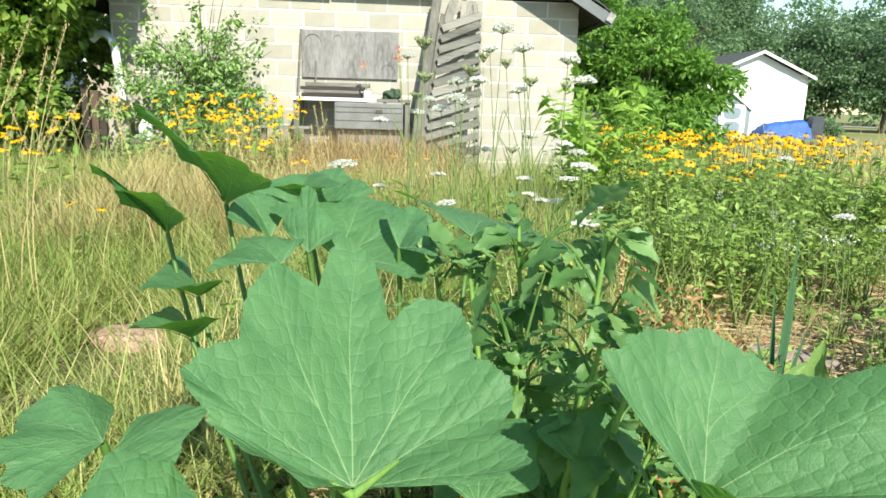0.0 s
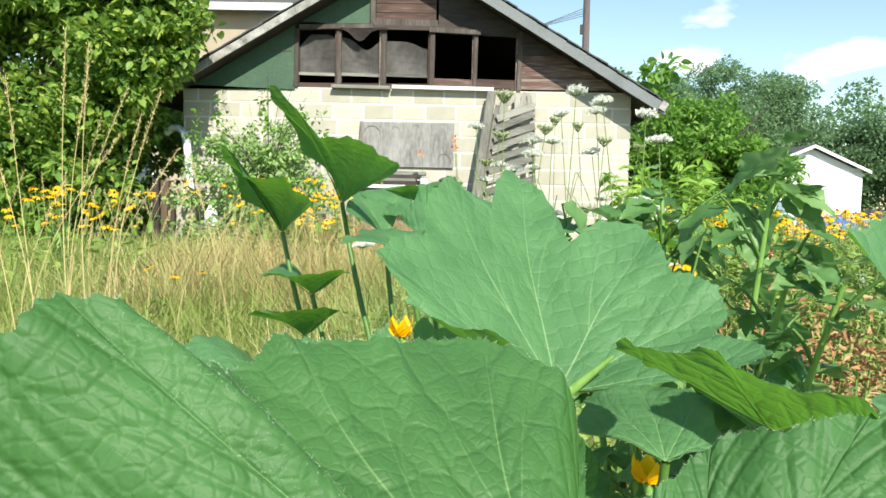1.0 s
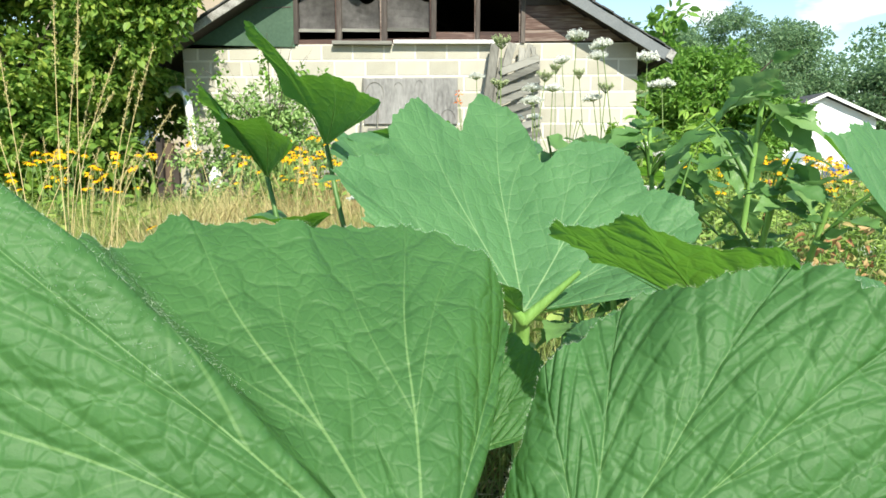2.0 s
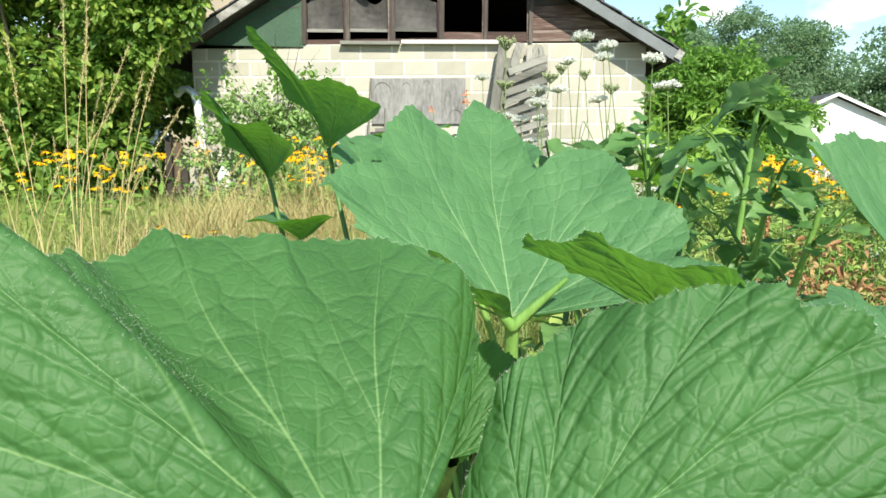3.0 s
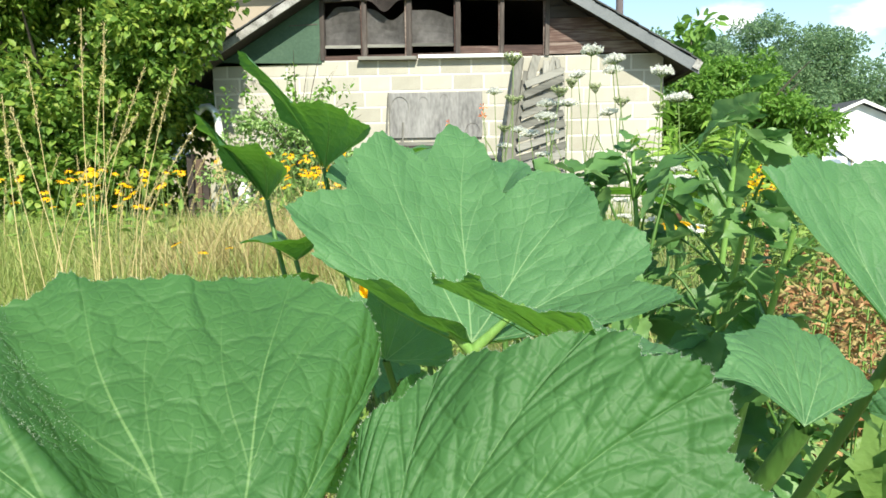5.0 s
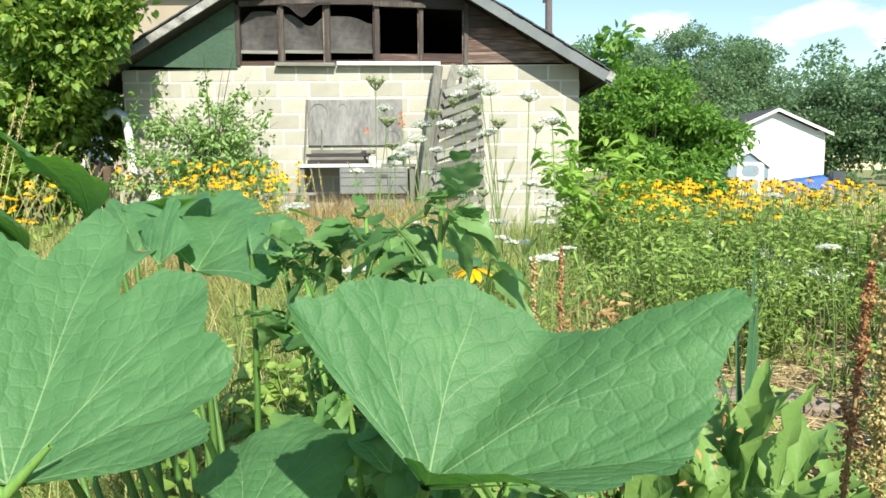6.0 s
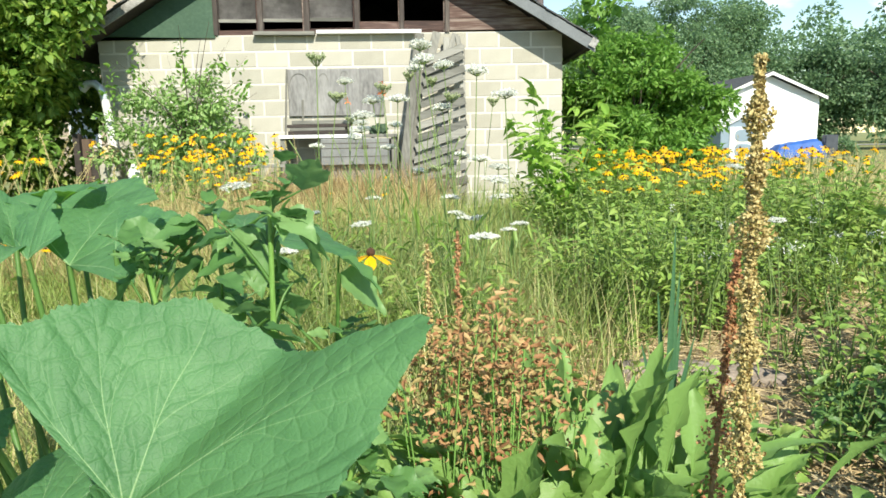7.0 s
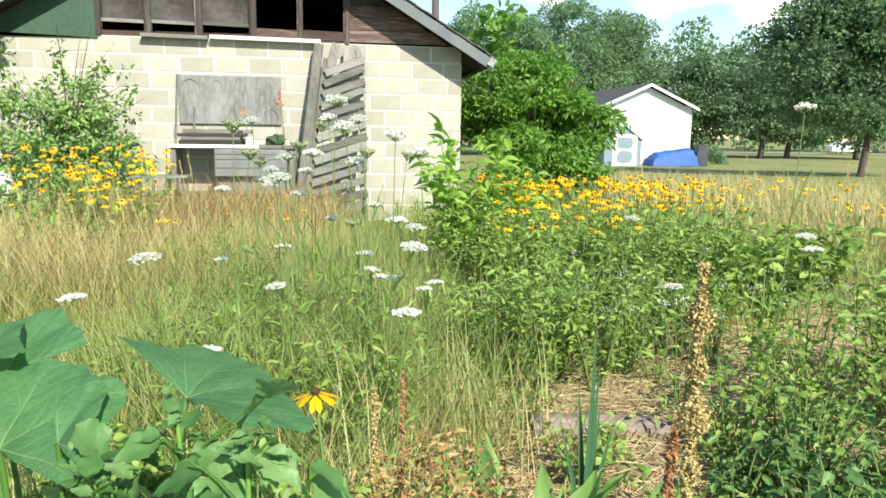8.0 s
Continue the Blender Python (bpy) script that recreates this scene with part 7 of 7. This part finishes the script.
downpipe()
jar = thing("glass_jar", "pale plastic jug in the weeds by the wall", "jug", at=(-2.42, -0.7, 0.42))
tubes("body", [([(0, 0, 0), (0, 0, 0.16), (0, 0, 0.2), (0, 0, 0.25)], (0.08, 0.08, 0.05, 0.03))], M_WHITE, jar, 14)
crate2 = boxed("planter_box", (-2.62, -2.2, -0.9, -0.55, -0.05, 0.42), M_WOOD_GREY_X, None, 0.008)
tagged(crate2, "low grey wooden box in the weeds", "box")

# ---------------------------------------------------------------- ground clutter
M_LOG = surface("log_wood", [(0.25, (0.08, 0.06, 0.05)), (0.5, (0.22, 0.18, 0.15)), (0.75, (0.40, 0.34, 0.29))], 0.9, 22, 90, 1.0, (0.3, 1, 1))
log = thing("log", "short grey weathered log on the straw", "log")
path = arc((1.81, -6.68, 0.045), (2.36, -6.775, 0.036), 0.02, 8, (0, 1, 0))
tubes("wood", [(path, [0.047, 0.056, 0.050, 0.060, 0.052, 0.058, 0.046, 0.034])], M_LOG, log, 14)
bm = bmesh.new()
bmesh.ops.create_circle(bm, cap_ends=True, segments=12, radius=0.05, matrix=pose(1.809, -6.68, 0.05, 0, -90, -10))
part("cut_end", bm, surface("end_grain", [(0.3, (0.16, 0.12, 0.08)), (0.7, (0.30, 0.24, 0.16))], 0.9, 20, 90, 0.3), log)

stone = bmesh.new()
bmesh.ops.create_icosphere(stone, subdivisions=3, radius=0.14)
for q in stone.verts:
    w = 1 + 0.16 * noise.noise(q.co * 9)
    q.co = Vector((q.co.x * 1.1 * w, q.co.y * 0.6 * w, max(-0.25, min(0.45, q.co.z / 0.14)) * 0.085))
st = part("brick_slab", stone, surface("pink_stone", [(0.3, (0.36, 0.20, 0.16)), (0.7, (0.56, 0.38, 0.32))], 0.9, 10, 80, 0.4))
st.location = (-0.31, -6.55, 0.025)
tagged(st, "broken pinkish brick slab lying in the grass", "brick")

M_STRAW = foliage("straw", [(0.1, (0.30, 0.21, 0.10)), (0.5, (0.52, 0.40, 0.22)), (0.95, (0.70, 0.58, 0.36))], 0.1, 0.6)
M_SOIL = surface("straw_litter", [(0.3, (0.16, 0.11, 0.06)), (0.55, (0.34, 0.26, 0.15)), (0.75, (0.52, 0.42, 0.27))], 0.95, 18, 140, 0.8)


def straw_bed(n, x0, x1, y0, y1):
    a = rng.uniform(0, 6.28, n)
    d = np.column_stack([np.cos(a), np.sin(a), rng.normal(0, 0.12, n)])
    pos = np.column_stack([rng.uniform(x0, x1, n) + rng.normal(0, 0.14, n), rng.uniform(y0, y1, n) + rng.normal(0, 0.14, n), rng.uniform(0.022, 0.055, n)])
    s = np.array([(-0.5, 0, 0), (0.5, 0, 0), (0.5, 1, 0), (-0.5, 1, 0), (0, 0.5, 0.7)])
    t = np.array([(0, 1, 4), (1, 2, 4), (2, 3, 4), (3, 0, 4)])
    ln = rng.uniform(0.05, 0.16, n)
    return scatter(s, t, turned(d, rng.uniform(-0.5, 0.5, n)), pos, np.column_stack([np.full(n, 0.004), ln, np.full(n, 0.004)]))


sets = [straw_bed(15000, 1.1, 4.6, -7.7, -4.9), straw_bed(3500, 0.2, 2.2, -8.9, -7.3)]
vv = np.concatenate([s[0] for s in sets])
ff = np.concatenate([sets[0][1], sets[1][1] + len(sets[0][0])])
tagged(fast("straw_mulch", vv, ff, M_STRAW), "loose straw mulch on the garden bed", "straw", kind="stuff")
bed_v, bed_f = [], []
for j in range(25):
    for i in range(37):
        x, y = 0.6 + 4.4 * i / 36, -8.9 + 4.1 * j / 24
        edge = min(1.0, 3 * min(i, 36 - i) / 12, 3 * min(j, 24 - j) / 10)
        bed_v.append((x, y, -0.03 + 0.055 * edge + 0.012 * noise.noise(Vector((x * 3, y * 3, 2)))))
for j in range(24):
    for i in range(36):
        k = j * 37 + i
        bed_f.append((k, k + 1, k + 38, k + 37))
tagged(fast("garden_bed", np.array(bed_v), np.array(bed_f), M_SOIL, None, True), "straw-covered garden bed soil", "ground", kind="structure")


def grass_stalk(x, y, h, lean):
    g = thing("grass_stalk", "tall dry grass stalk with a seed head", "grass", "tall grass stalks", (x, y, 0))
    pa = arc((0, 0, 0), (lean, 0.05, h), -0.04 - 0.25 * lean, 10, (1, 0, 0))
    tubes("stalk", [(pa, [0.0028 - 0.00018 * i for i in range(10)])], M_STRAWSTALK, g, 4)
    n = 90
    t = rng.uniform(0.8, 1.0, n)
    pos = np.array([tuple(pa[7].lerp(pa[9], (q - 0.8) / 0.2)) for q in t]) + rng.normal(0, 0.004, (n, 3))
    v, f = scatter(LEAF_V * np.array([0.4, 1, 1]), LEAF_T, turned(rng.normal(0, 0.4, (n, 3)) + np.array([lean, 0, 1.0]), rng.uniform(0, 3, n)), pos, rng.uniform(0.008, 0.018, n))
    tagged(fast("seed_head", v, f, M_DRY, g), kind="stuff")


M_STRAWSTALK = surface("straw_stalk", [(0.3, (0.42, 0.33, 0.15)), (0.7, (0.60, 0.50, 0.26))], 0.7, 10, 90, 0.2)
for gx, gy, gh, gl in ((-0.80, -6.55, 1.42, -0.04), (-0.76, -6.5, 1.38, -0.02), (-0.95, -6.5, 1.25, -0.16), (-0.70, -6.45, 1.12, 0.10), (-0.66, -6.5, 1.20, 0.16), (-1.05, -6.6, 1.1, -0.10), (-0.55, -6.2, 0.85, 0.30), (-0.83, -6.5, 1.30, 0.05), (-0.90, -6.4, 1.22, 0.22), (-0.98, -6.55, 1.02, 0.34), (-1.02, -6.5, 0.9, -0.2), (-0.86, -6.6, 1.05, -0.26), (-0.78, -6.4, 0.98, 0.3), (-1.1, -6.4, 0.85, 0.16), (-0.92, -6.35, 1.1, 0.1)):
    grass_stalk(gx, gy, gh, gl)
for k in range(64):
    grass_stalk(random.uniform(-3.0, 0.6), random.uniform(-6.0, -2.6), random.uniform(0.55, 0.95), random.uniform(-0.25, 0.25))
for k in range(24):
    grass_stalk(random.uniform(4.2, 7.5), random.uniform(-4.0, 0.0), random.uniform(0.6, 0.95), random.uniform(-0.25, 0.1))


def squash_flower(x, y, z, lean):
    s = thing("squash_blossom", "deep yellow squash blossom on a short stalk", "flower", "squash blossoms", (x, y, z))
    v, f = scatter(LEAF2_V * np.array([1.1, 1, 1]), LEAF2_F, turned(np.array([(math.cos(k * 1.2566), math.sin(k * 1.2566), 1.1) for k in range(5)]), np.full(5, 3.14)), np.zeros((5, 3)), np.full(5, 0.027))
    fast("petals", v, f, M_PETAL, s)
    tubes("stalk", [(arc((lean, 0.05, -z * 0.6), (0, 0, 0), 0.02, 6, (1, 0, 0)), [0.004] * 6)], M_STALK, s, 6)


squash_flower(0.60, -8.30, 0.645, 0.1)
squash_flower(0.70, -8.33, 0.665, 0.08)
squash_flower(0.84, -8.50, 0.56, 0.02)

# ---------------------------------------------------------------- blocks of the front wall
BLK_L, BLK_H, JOINT = 0.4064, 0.2032, 0.019


def block_mesh(length, seed):
    bm = bmesh.new()
    box(bm, 0, length, 0.0, 0.12, 0, BLK_H - JOINT, 0.006)
    rr = random.Random(seed)
    for q in bm.verts:
        q.co += Vector((rr.uniform(-1, 1), rr.uniform(-1.2, 0.4), rr.uniform(-1, 1))) * 0.0018
    me = bpy.data.meshes.new("block")
    bm.to_mesh(me)
    bm.free()
    me.materials.append(M_BLOCK)
    return me


full_blocks = [block_mesh(BLK_L - JOINT, s) for s in range(4)]
starts = (-0.815, -0.65, 2.254, 2.064)
for course in range(11):
    z = WALL_H - BLK_H * (course + 1) + JOINT / 2
    s0 = starts[course] if course < 4 else starts[2 + course % 2]
    x = s0 - BLK_L * math.ceil((s0 - WALL_L) / BLK_L)
    while x < WALL_R - 0.02:
        a, b = max(x + JOINT / 2, WALL_L), min(x + BLK_L - JOINT / 2, WALL_R)
        if b - a > 0.03:
            whole = b - a > BLK_L - JOINT - 0.003
            ob = new("block", full_blocks[(course * 7 + int(x * 10)) % 4] if whole else block_mesh(b - a, course))
            ob.location = (a, random.uniform(-0.0015, 0.0015), z)
            ob.parent = front_wall
        x += BLK_L
